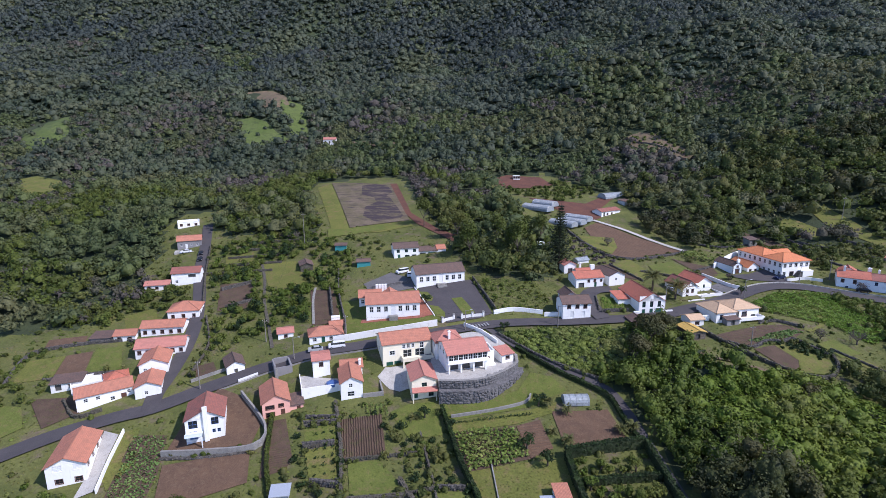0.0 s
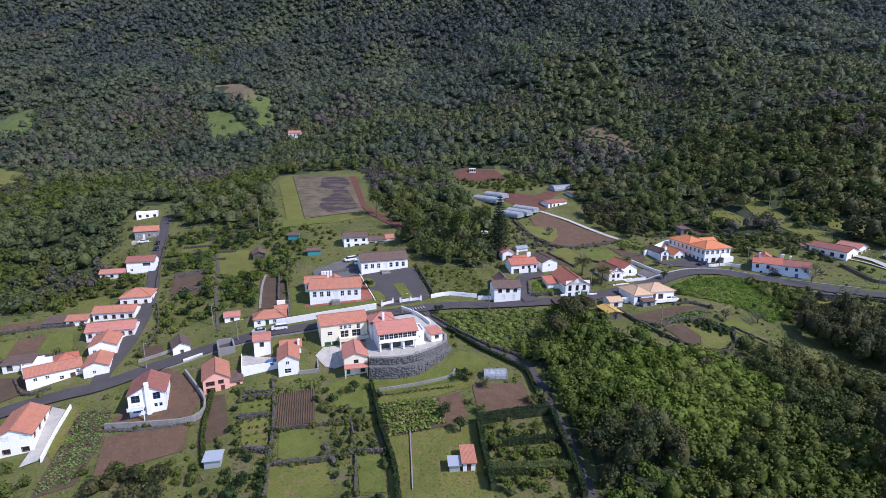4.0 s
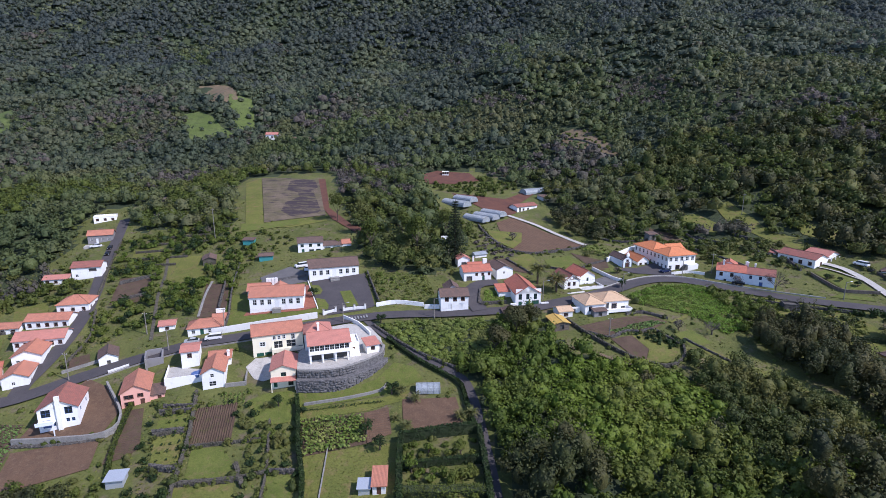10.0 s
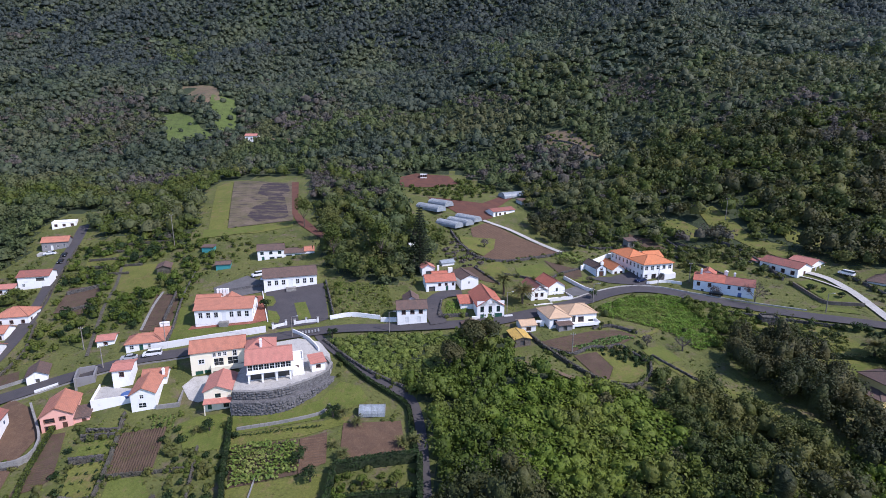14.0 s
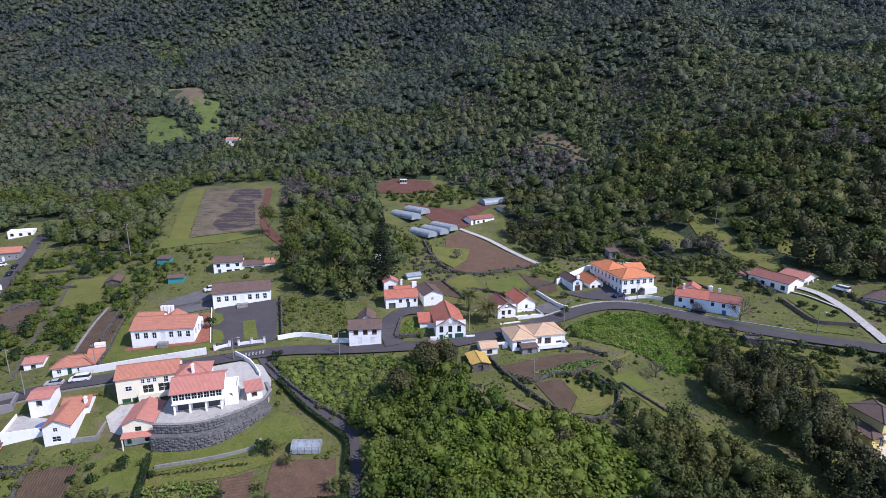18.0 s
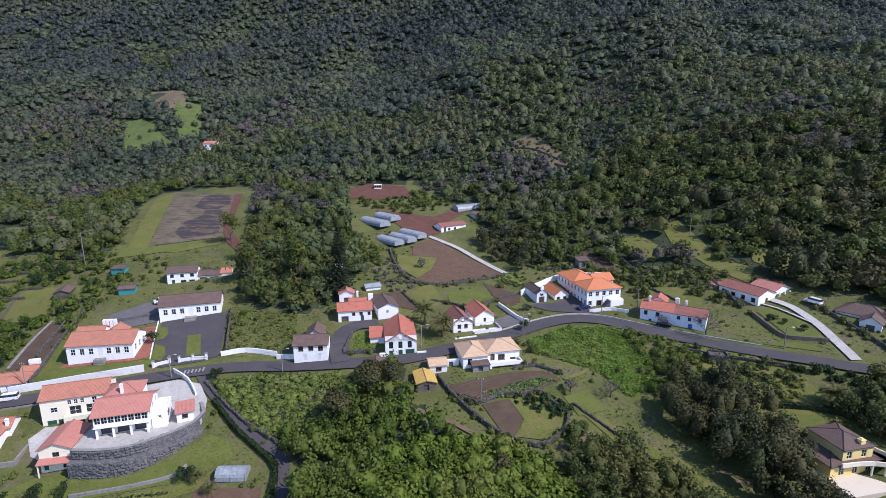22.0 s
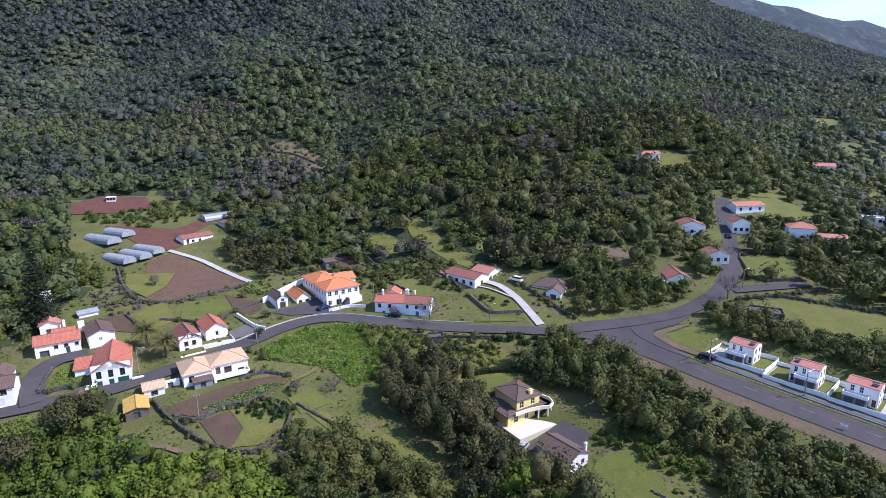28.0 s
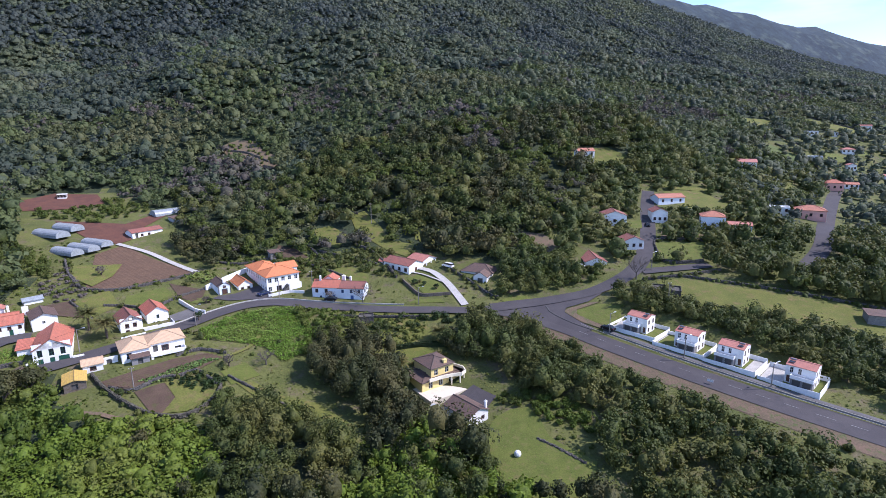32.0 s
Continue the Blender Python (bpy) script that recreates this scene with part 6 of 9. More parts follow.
strip("path", [(-111.7, 205), (-104, 190), (-97.3, 174), (-90, 160), (-83.3, 147)], 1.0, M["brown_stone"], "stony footpath between the gardens", 0.25, category="path")

drape("forecourt", [(-36, 153.6), (-26.6, 157.8), (-20, 157), (-15.6, 152), (-13.8, 147), (-17, 143), (-22, 148), (-30, 150), (-35, 149)], M["pale_concrete"], "pale concrete forecourt between restaurant and road", 0.24, category="yard")
drape("forecourt", [(64.5, 206.6), (70, 203.4), (84, 202.0), (84, 207), (81, 215), (78.4, 213.4), (72, 209), (67, 208.4)], M["asphalt"], "asphalt forecourt of chapel and guest house", 0.24, category="yard")
drape("forecourt", [(54, 190.4), (60.4, 191.6), (62.4, 195.4), (58.6, 199.6), (53, 195)], M["pale_asphalt"], "paved forecourt beside the double-gabled house", 0.24, category="yard")

# ---- walls of stone and plaster ----
WALLS = [([(-66, 149.8), (-59, 152.0), (-46.6, 156.3), (-37, 160.1)], 0.35, 1.9, "old_white", "low white plastered wall of the school garden"),
         ([(-20.2, 168.2), (-14, 170.4), (-5, 169.6)], 0.3, 1.3, "white", "white wall along the road"), ([(-29.9, 164.5), (-26.7, 165.7), (-23.4, 166.5)], 0.3, 1.0, "old_white", "low white wall beside the school gate"), ([(-35.6, 162.0), (-32.5, 163.8)], 0.3, 1.0, "old_white", "low white wall beside the school gate"), ([(-47.5, 183.2), (-42.6, 173.2), (-38.3, 164.7)], 0.25, 0.5, "old_white", "low white wall between school path and yard"), ([(-62, 182.6), (-56, 184.8), (-49.6, 187.4)], 0.6, 1.0, "terrace_stone", "grey stone wall below the back yard"),
         ([(-78, 196.2), (-72.8, 178.7), (-65.3, 159.6), (-63.6, 153.4)], 0.35, 1.2, "lava", "grey boundary wall of the school"), ([(-19.6, 170), (-28, 190.6)], 0.3, 1.2, "lava", "dark stone wall of the school yard"),
         ([(-58.6, 126.6), (-53.6, 113.6), (-50.4, 102.4), (-46, 86)], 0.9, 0.9, "brown_stone", "broad stone wall between vegetable plots"),
         ([(-61.6, 112.2), (-55.2, 114.2)], 0.6, 0.9, "brown_stone", "stone terrace wall"), ([(-57.2, 103), (-51.2, 104.4)], 0.6, 0.9, "brown_stone", "stone terrace wall"), ([(-49, 99.4), (-36.8, 101.4), (-31, 103)], 0.7, 1.0, "brown_stone", "stone terrace wall"),
         ([(-64, 118.5), (-58.6, 120.2)], 0.6, 0.7, "brown_stone", "stone terrace wall"), ([(-36.2, 118.4), (-31, 103), (-28.6, 92)], 0.5, 0.7, "brown_stone", "stone wall between gardens"), ([(-42.5, 111.4), (-36, 112.6)], 0.5, 0.7, "brown_stone", "stone terrace wall"),
         ([(-29.6, 124), (-19.3, 127.2), (-11.8, 130.6), (-10.4, 133.4)], 0.4, 0.8, "concrete", "low curved garden wall"), ([(-92.8, 107.6), (-83, 109.0), (-73.0, 111.4), (-72.6, 117), (-83.4, 127.6)], 0.5, 1.6, "concrete", "concrete wall of the white house's terrace"),
         ([(-92.6, 107.0), (-83, 108.2), (-72.6, 110.8)], 0.7, 0.4, "lava", "rough stone base of the terrace"),
         ([(39.5, 163), (44.2, 155.6), (51.4, 147.6), (57, 143.4), (64, 142.2), (69.2, 147.4), (70.6, 152.6)], 0.8, 1.0, "brown_stone", "curved dry-stone terrace wall"), ([(44.8, 156.2), (50, 153.8), (56, 157.8), (60, 158), (64.4, 159.6), (69.6, 153)], 0.7, 0.8, "lava", "dry-stone wall between terraces"),
         ([(58.6, 168.4), (64, 170.6), (71, 168)], 0.6, 0.8, "lava", "dry-stone wall above the plot"), ([(72, 156.6), (78, 150.4), (86, 142)], 0.6, 0.6, "lava", "low stone wall across the slope"), ([(17, 231), (24, 219.4), (34, 218.6), (45, 225), (58, 233)], 0.8, 0.9, "lava", "dry-stone wall below the farm field"),
         ([(11, 246), (16, 232), (21, 222)], 0.7, 1.0, "lava", "dry-stone wall beside the farm field"), ([(33, 205), (38, 204.4), (47, 202.4), (54, 210), (62, 216)], 0.6, 0.8, "lava", "dry-stone field wall"), ([(22.5, 209), (31.5, 196)], 0.6, 0.7, "lava", "dry-stone field wall"),
         ([(54.6, 205.6), (60.6, 196.5), (63.5, 194.8)], 0.4, 1.3, "old_white", "long white-capped wall sloping to the road"), ([(130, 201), (132.6, 189.6), (134, 187.8), (143.6, 185.6)], 0.4, 1.1, "timber", "brown wall round the villa garden"),
         ([(148.4, 206), (152, 194), (156, 180), (158, 177)], 0.4, 0.9, "lava", "stone wall of the next garden"), ([(208, 166.2), (222, 163.6), (238, 162)], 0.5, 0.8, "lava", "stone wall of the wide field"),
         ([(222, 163), (238, 147), (254, 128), (266, 112)], 0.6, 0.8, "lava", "stone wall of the wide field"), ([(227, 182), (236, 194), (252, 189)], 0.5, 0.8, "lava", "stone wall of the road plot"), ([(103, 184), (118, 179), (132, 174)], 0.5, 1.0, "lava", "stone wall below the road"),
         ([(-19, 157.6), (-7, 148.4), (2, 143), (8.4, 139.6)], 0.6, 0.8, "lava", "stone wall along the lane"), ([(12.6, 172.4), (12.8, 181)], 0.4, 0.8, "lava", "rounded stone wall of the vegetable bed"), ([(13.4, 171.6), (21.8, 173.0)], 0.5, 1.0, "lava", "stone wall along the road"),
         ([(-4.6, 168.4), (0.2, 168.8)], 0.4, 1.3, "old_white", "white garden wall beside the house"), ([(-86.6, 132.4), (-82.5, 135.4)], 0.4, 0.9, "old_white", "pale roadside wall"), ([(-128, 122), (-121, 117), (-116, 120)], 0.5, 0.9, "brown_stone", "stone wall of the farm yard"),
         ([(-140, 152), (-126, 148)], 0.6, 0.8, "lava", "stone wall between fields"), ([(-112, 163), (-103, 147.6), (-101, 134)], 0.5, 0.9, "brown_stone", "stone wall along the street"), ([(-118, 172), (-129, 194), (-139, 217)], 0.5, 0.9, "brown_stone", "stone wall along the street"),
         ([(62, 215), (70, 224), (78, 230), (92, 231)], 0.5, 1.8, "white", "tall curved white wall behind the guest house"), ([(83, 203.6), (90, 205.6), (95, 204)], 0.3, 1.0, "old_white", "low wall before the guest house"),
         ([(60, 246), (72, 238), (86, 240)], 0.6, 0.8, "lava", "terrace wall above the guest house"), ([(92, 236), (104, 222), (112, 210)], 0.6, 0.8, "lava", "terrace wall on the slope"), ([(104, 240), (118, 226), (124, 218)], 0.6, 0.8, "lava", "terrace wall on the slope")]
for pts in ([(95.3, 258.7), (100.2, 245.8), (106, 225.5)], [(119.2, 240.2), (124.2, 230.9), (127.1, 217), (128.6, 204.2)], [(109.9, 279.4), (125.2, 268.1)], [(462.4, 325), (483.7, 314.7), (513.7, 307.8)],
            [(426, 307.9), (430.9, 286.2), (416.9, 263.6)], [(373.1, 273.7), (381.5, 254)], [(526.8, 383.9), (544.2, 361.2), (559, 339.6)], [(502.6, 353.4), (530.2, 319.4)], [(445.7, 329.9), (454.8, 292.6)],
            [(239, 195), (255, 186.6)], [(225, 181), (226.3, 174), (238, 170.4)]):
    WALLS.append((pts, 0.8, 1.1, "lava", "dark dry-stone wall on the slope"))
WALLS += [([(-105.8, 113.6), (-103.4, 105), (-100.8, 97.4)], 0.3, 1.2, "white", "white wall along the drive of the big house")]
WALLS.append(([(138.4, 111), (140.7, 106.4), (143.5, 99.6)], 0.6, 0.35, "lava", "low dark stone edging across the lawn"))
for k in range(6):
    y = 190 + k * 6.5
    WALLS.append(([(-131 + k * 2.6, y + 3), (-118 + k * 1.5, y + 5), (-104 + k * 1.2, y + 7)], 0.6, 0.9, "brown_stone", "stone wall of a garden terrace"))
WALLS += [([(-139.5, 128.8), (-131, 131.6), (-122.4, 134)], 0.5, 0.8, "lava", "stone wall between the low fields"), ([(-148.5, 126), (-152.4, 136.5), (-150.7, 141.2), (-140.3, 145.8), (-130.4, 148.3)], 0.6, 0.9, "lava", "stone wall along the field strips"), ([(66, 365), (76, 359), (87, 347)], 0.8, 1.2, "lava", "terrace wall in the hill clearing"), ([(-99.5, 131.8), (-92, 137.4)], 0.4, 0.8, "concrete", "low wall along the street corner"),
          ([(-65.1, 121.2), (-56.8, 122.0)], 0.5, 0.9, "lava", "stone wall between small garden lawns"), ([(-64.1, 119.1), (-56.4, 120.3)], 0.5, 1.2, "lava", "dark stone wall under a garden lawn"),
          ([(-62.2, 112.8), (-55.1, 114.1)], 0.7, 1.3, "lava", "dark stone wall across the garden"), ([(-57.2, 103.5), (-50.6, 103.1)], 0.9, 1.4, "lava", "thick dark stone wall across the garden"),
          ([(-51.2, 109.8), (-44.3, 111.0)], 0.5, 0.8, "brown_stone", "low stone wall below the ploughed plot"), ([(-48.4, 99.7), (-43.2, 100.3), (-37.2, 101.2)], 1.3, 1.0, "brown_stone", "broad tumbled stone wall"),
          ([(-38.6, 105.1), (-34.6, 99.5)], 1.2, 1.0, "brown_stone", "tumbled heap of wall stones"), ([(-30.3, 103.3), (-24.8, 103.3)], 0.6, 1.1, "lava", "short dark garden wall"),
          ([(-121.7, 190.8), (-111.9, 196.8)], 0.8, 1.2, "lava", "terrace wall in the hillside gardens"), ([(-116.3, 181.7), (-106.7, 188.3)], 0.8, 1.2, "lava", "terrace wall in the hillside gardens"), ([(-108.8, 169.5), (-100.7, 175.4)], 0.7, 1.0, "lava", "terrace wall in the hillside gardens"),
          ([(-77.6, 183.5), (-70.6, 164)], 0.5, 1.2, "lava", "dark wall beside the vegetable plot"), ([(12, 213), (20, 220)], 0.7, 0.8, "lava", "field wall behind the houses"), ([(62, 262), (74, 250), (90, 246)], 0.8, 0.9, "lava", "terrace wall on the slope"),
          ([(-19.8, 111), (-18, 100), (-16.8, 92.5)], 0.25, 0.5, "concrete", "low edging along the meadow")]
for pts, w, hh, mt, lab in WALLS:
    dry = mt in ("lava", "brown_stone")
    w = w * 0.72 if dry else w
    ob = strip("stone_wall" if dry else "garden_wall", pts, w, M[mt], lab, hh, depth=hh + 0.9, kind="", category="wall", keep=False, step=1.5)
    if dry:
        # loose stones proud of the wall's faces and top
        g = np.random.default_rng(abs(int(pts[0][0] * 13 + pts[0][1])))
        line = np.array([(q.x, q.y) for q in smooth_line([Vector((*q, 0)) for q in pts], 0.3)])
        n = len(line) * 3
        k = g.integers(0, len(line) - 1, n)
        d = line[k + 1] - line[k]
        d /= np.linalg.norm(d, axis=1, keepdims=True)
        side = g.choice([-1, 0, 1], n) * w * 0.5
        c = line[k] + np.stack([-d[:, 1], d[:, 0]], -1) * side[:, None] + g.normal(size=(n, 2)) * 0.05
        z = ground(line[k][:, 0], line[k][:, 1]) + np.where(side == 0, hh, g.uniform(0.1, 1, n) * hh)
        sx, sy, sz = g.uniform(0.14, 0.28, n), g.uniform(0.1, 0.19, n), g.uniform(0.08, 0.18, n)
        t = np.arctan2(d[:, 1], d[:, 0]) + g.normal(size=n) * 0.4
        cube = np.array([[(-1, -1, 1), (1, -1, 1), (1, 1, 1), (-1, 1, 1)], [(-1, -1, -1), (1, -1, -1), (1, -1, 1), (-1, -1, 1)], [(1, -1, -1), (1, 1, -1), (1, 1, 1), (1, -1, 1)],
                         [(1, 1, -1), (-1, 1, -1), (-1, 1, 1), (1, 1, 1)], [(-1, 1, -1), (-1, -1, -1), (-1, -1, 1), (-1, 1, 1)]], float)
        cube[..., :2] *= np.where(cube[..., 2:] > 0, 0.75, 1.0)
        v = cube[None] * np.stack([sx, sy, sz], -1)[:, None, None, :]
        co, si = np.cos(t)[:, None, None], np.sin(t)[:, None, None]
        v = np.stack([v[..., 0] * co - v[..., 1] * si + c[:, 0][:, None, None], v[..., 0] * si + v[..., 1] * co + c[:, 1][:, None, None], v[..., 2] + z[:, None, None]], -1).reshape(-1, 3)
        mesh_ob("stones", v.tolist(), np.arange(len(v)).reshape(-1, 4).tolist(), M[mt], ob)

# ---- restaurant on its stone terrace ----
TOP = 6.1
edge = [(-33.0, 130.0), (-27.0, 130.6), (-21.8, 132.6), (-16.4, 138.0), (-13.6, 142.8), (-13.8, 147.2), (-18, 152.6)]
foot = [(-33.0, 129.0), (-26.8, 129.6), (-21.3, 131.5), (-15.7, 137.2), (-12.7, 142.5), (-12.9, 147.2), (-16.6, 151.6)]
terrace = thing("stone_terrace", "broad paved terrace on two steps of curved lava-stone wall", "terrace", 0, 0, 0)
bm = bmesh.new()
poly = [(q.x, q.y) for q in smooth_line([Vector((*q, 0)) for q in edge], 1.5)] + [(-27.5, 160.2), (-34.8, 157.4), (-37.2, 148), (-36.4, 138.6)]
bm.faces.new([bm.verts.new((*q, TOP)) for q in poly])
ex = bmesh.ops.extrude_face_region(bm, geom=bm.faces[:])
bmesh.ops.translate(bm, verts=[v for v in ex["geom"] if isinstance(v, bmesh.types.BMVert)], vec=(0, 0, -7))
bmesh.ops.recalc_face_normals(bm, faces=bm.faces)
part("paving", bm, M["pale_concrete"], terrace)
up = strip("upper_wall", edge, 0.7, M["terrace_stone"], "upper step of rough lava stone", 0, depth=6, top=TOP + 0.55, keep=False, category="")
lo = strip("lower_wall", foot, 1.6, M["terrace_stone"], "lower step of rough lava stone", 0, depth=6, top=TOP - 1.5, keep=False, category="")
cap = strip("coping", edge, 0.8, M["concrete"], "grey concrete coping", 0, depth=0.12, top=TOP + 0.68, keep=False, category="")
for o in (up, lo, cap):
    o.parent = terrace
    for key in ("kind", "category"):
        if key in o:
            del o[key]
rstones = []
g = np.random.default_rng(5)
stone = box(-0.5, -0.5, -0.5, 0.5, 0.5, 0.5, bevel=0.16)
stone_me = bpy.data.meshes.new("stone")
stone.to_mesh(stone_me), stone.free()
stone_me.materials.append(M["terrace_stone"])
fl = smooth_line([Vector((*q, 0)) for q in foot], 0.62)
el = smooth_line([Vector((*q, 0)) for q in edge], 0.62)
count = 0
for line, z0, z1, off in ((fl, 1.2, TOP - 1.5, -0.82), (el, TOP - 1.4, TOP + 0.5, -0.36)):
    for k in range(1, len(line) - 1):
        d = (line[k + 1] - line[k - 1]).normalized()
        s = Vector((-d.y, d.x, 0))
        z = z0 + 0.3
        while z < z1 - 0.1 and count < 300:
            if g.random() < 0.82:
                p = line[k] + s * (off + g.uniform(-0.05, 0.08)) + d * g.uniform(-0.2, 0.2)
                shared("stone", stone_me, lo if z0 < 2 else up, Matrix.LocRotScale((p.x, p.y, z), Euler((g.uniform(-0.3, 0.3), g.uniform(-0.3, 0.3), math.atan2(d.y, d.x))), (g.uniform(0.45, 0.8), 0.35, g.uniform(0.35, 0.6))))
                count += 1
            z += g.uniform(0.5, 0.75)
for x, y in ((-30, 137), (-24, 140), (-18, 141), (-24, 148), (-30, 152), (-33, 145)):
    FREE.append((x, y, 7.0))
h = thing("restaurant", "white restaurant with glazed upper floor on pillars and coral tile roof", "restaurant", -31.2, 134.6, TOP, 22)
block(h, 10.6, 7.5, 2.6, "flat", 0, M["white"], M["coral_tile"], y0=1.8, f=[(0.6, 0.1, 2.6, 2.1, "dark"), (3.8, 0.1, 2.6, 2.1, "dark"), (7.2, 0.1, 2.8, 2.1, "dark")], base=0.2, r=[(2, 0.8, 1.4, 1.2, "dwin")])
block(h, 10.6, 9.3, 2.7, "gable_x", 1.7, M["white"], M["coral_tile"], f=row(8, 10.6, 0.75, 1.18, 1.5, "glazed", 0.1, 10.5), r=row(3, 9.3, 0.9, 1.2, 1.3, "win"), l=row(3, 9.3, 0.9, 1.2, 1.3, "win"), base=0, z0=2.7, e=0.5, roof_label="coral tile roof")
part("floor_slab", box(-0.2, -0.2, 2.55, 10.8, 1.9, 2.75), M["white"], h)
for u in (0.3, 3.5, 6.9, 10.2):
    part("pillar", box(u - 0.2, 0.1, -0.2, u + 0.2, 0.5, 2.6), M["white"], h)
block(h, 7.4, 7.0, 5.0, "hip", 1.8, M["white"], M["coral_tile"], x0=-0.6, y0=9.5, base=1, l=row(2, 7.0, 3.0, 1.0, 1.2, "win"))
block(h, 3.0, 5.4, 3.6, "flat", 0, M["white"], M["coral_tile"], x0=10.6, y0=3.0, base=0.2, f=[(0.8, 0.2, 1.0, 2.0, "door")], r=[(1.0, 1.6, 1.4, 1.0, "dwin")])
b = bmesh.new()
for k in range(10):
    add_box(b, 10.7 + k * 0.3, 1.6, 0, 11.0 + k * 0.3, 3.0, 2.8 - k * 0.27)
part("stairs", b, M["white"], h)
add_chimney(h, 3.2, 10.2, 5.0, 7.4, 0.6, 0.6)
h = home("small white kiosk with coral roof on the terrace edge", -17.6, 142.6, TOP, 30, 3.5, 4.2, 2.4, "mono", 0.6, "white", "coral_tile", name="kiosk", category="kiosk", f=[(1.2, 1.0, 1.0, 0.8, "dwin")], r=[(1.2, 1.0, 1.0, 0.8, "dwin")], base=0.3)
for k, (x, y) in enumerate(((-15.3, 140.6), (-16.4, 139.0), (-17.8, 137.4), (-19.2, 136.0), (-20.8, 134.8))):
    pot = thing("planter", "grey concrete planter on the terrace edge", "planter", x, y, TOP, 40, "terrace planters")
    part("pot", box(-0.5, -0.3, 0, 0.5, 0.3, 0.5, bevel=0.06), M["concrete"], pot)
strip("garden_wall", [(-19.0, 153.0), (-23.5, 157.5), (-29, 160.4)], 0.3, M["white"], "white parapet wall between terrace and lane", 1.3, depth=2.6, kind="", category="wall", keep=False)

# ---- terrace with the paddling pool ----
pool_terrace = thing("pool_terrace", "white-walled paved terrace beside small houses", "terrace", -67.3, 127.4, 3.2, 24)
part("paving", box(0, 0, -3.5, 9.4, 8.6, 0.0), M["pale_concrete"], pool_terrace)
b = bmesh.new()
for q in ((-0.2, -0.2, 9.6, 0.0), (-0.2, 0.0, 0.0, 8.6)):
    add_box(b, q[0], q[1], -3.4, q[2], q[3], 0.8)
part("parapet", b, M["white"], pool_terrace)
pool = thing("paddling_pool", "round blue covered paddling pool on the paving", "pool", -60.8, 131.6, 3.2)
b = bmesh.new()
bmesh.ops.create_cone(b, cap_ends=True, segments=20, radius1=1.45, radius2=1.5, depth=0.7, matrix=Matrix.Translation((0, 0, 0.35)))
part("basin", b, M["blue_paint"], pool)
b = bmesh.new()
bmesh.ops.create_cone(b, cap_ends=True, segments=20, radius1=1.56, radius2=1.1, depth=0.16, matrix=Matrix.Translation((0, 0, 0.78)))
part("cover", b, M["blue_paint"], pool, "dark blue cover")
FREE += [(-62, 132, 7), (-56, 131, 5), (-48, 134, 5)]
# roofless ruin by the road
ruin = thing("ruin", "roofless grey stone ruin beside the road", "ruin", -77.5, 134.8, 2.8, 30)
b = bmesh.new()
for q in ((0, 0, 4.6, 0.45, 2.6), (0, 0.45, 0.45, 5.6, 3.0), (4.15, 0.45, 4.6, 5.6, 2.8), (0.45, 5.15, 4.15, 5.6, 3.2)):
    add_box(b, q[0], q[1], -1.5, q[2], q[3], q[4])
part("wall", b, M["grey_wall"], ruin)
part("pillar", box(0.2, -1.4, -1.5, 0.7, -0.9, 3.2), M["concrete"], ruin)
FREE.append((-77, 138, 5))


# ---- greenhouses and farm sheds ----
def tunnel(x, y, z, rot, L, W, H, lab):
    """A hooped tunnel of plastic sheet with its ribs."""
    t = thing("greenhouse", lab, "greenhouse", x, y, z, rot, "plastic tunnels")
    n, vs, fs = 10, [], []
    for u in (0, L):
        for k in range(n + 1):
            a = math.pi * k / n
            vs.append((u, W / 2 * math.cos(a), H * math.sin(a) ** 0.75))
    for k in range(n):
        fs.append((k, k + 1, n + 2 + k, n + 1 + k))
    fs += [tuple(range(n + 1)), tuple(range(2 * n + 1, n, -1))]
    mesh_ob("sheet", vs, fs, M["poly"], t)
    for j in range(int(L / 1.5) + 1):
        b = bmesh.new()
        u = min(j * 1.5, L)
        for k in range(n):
            a0, a1 = math.pi * k / n, math.pi * (k + 1) / n
            add_cyl(b, (u, (W / 2 + 0.03) * math.cos(a0), (H + 0.03) * math.sin(a0) ** 0.75), (u, (W / 2 + 0.03) * math.cos(a1), (H + 0.03) * math.sin(a1) ** 0.75), 0.035, None, 4)
        part("rib", b, M["metal"], t)
    for k in (0.2, 0.5, 0.8):
        FREE.append((x + L * k * math.cos(radians(rot)), y + L * k * math.sin(radians(rot)), W * 0.7))


tunnel(-2.6, 131.6, gz(0, 132) - 0.1, 8, 6.2, 3.6, 2.1, "small plastic tunnel greenhouse beside the bare plot")
for x, y in ((5.1, 257.1), (9.6, 261.3), (13.1, 266.2)):
    tunnel(x, y, gz(x + 5, y - 4) + 0.1, -41, 12.5, 5.2, 2.5, "pale plastic tunnel greenhouse at the farm")
tunnel(-6.3, 276.1, gz(-1, 271), -40, 15.0, 6.0, 2.7, "wide weathered plastic tunnel above the farm")
tunnel(-1.0, 282.4, gz(4, 278), -40, 12.0, 6.0, 2.7, "old plastic tunnel with a torn sheet")
tunnel(33.5, 293, gz(37, 293), 35, 14.0, 6.0, 2.8, "grey plastic tunnel behind the farm shed")
h = home("long white farm shed with brown roof beside the red yard", 29.5, 268.5, 25.4, 38, 13.0, 6.0, 2.7, "gable_x", 1.0, "white", "maroon_tile", name="farm_shed", category="shed", f=[(1.2, 0.3, 1.2, 2.0, "dark"), (3.6, 0.8, 0.9, 0.9, "dwin"), (6.6, 0.8, 0.9, 0.9, "dwin"), (9.4, 0.2, 2.4, 2.1, "wgarage")], base=2)
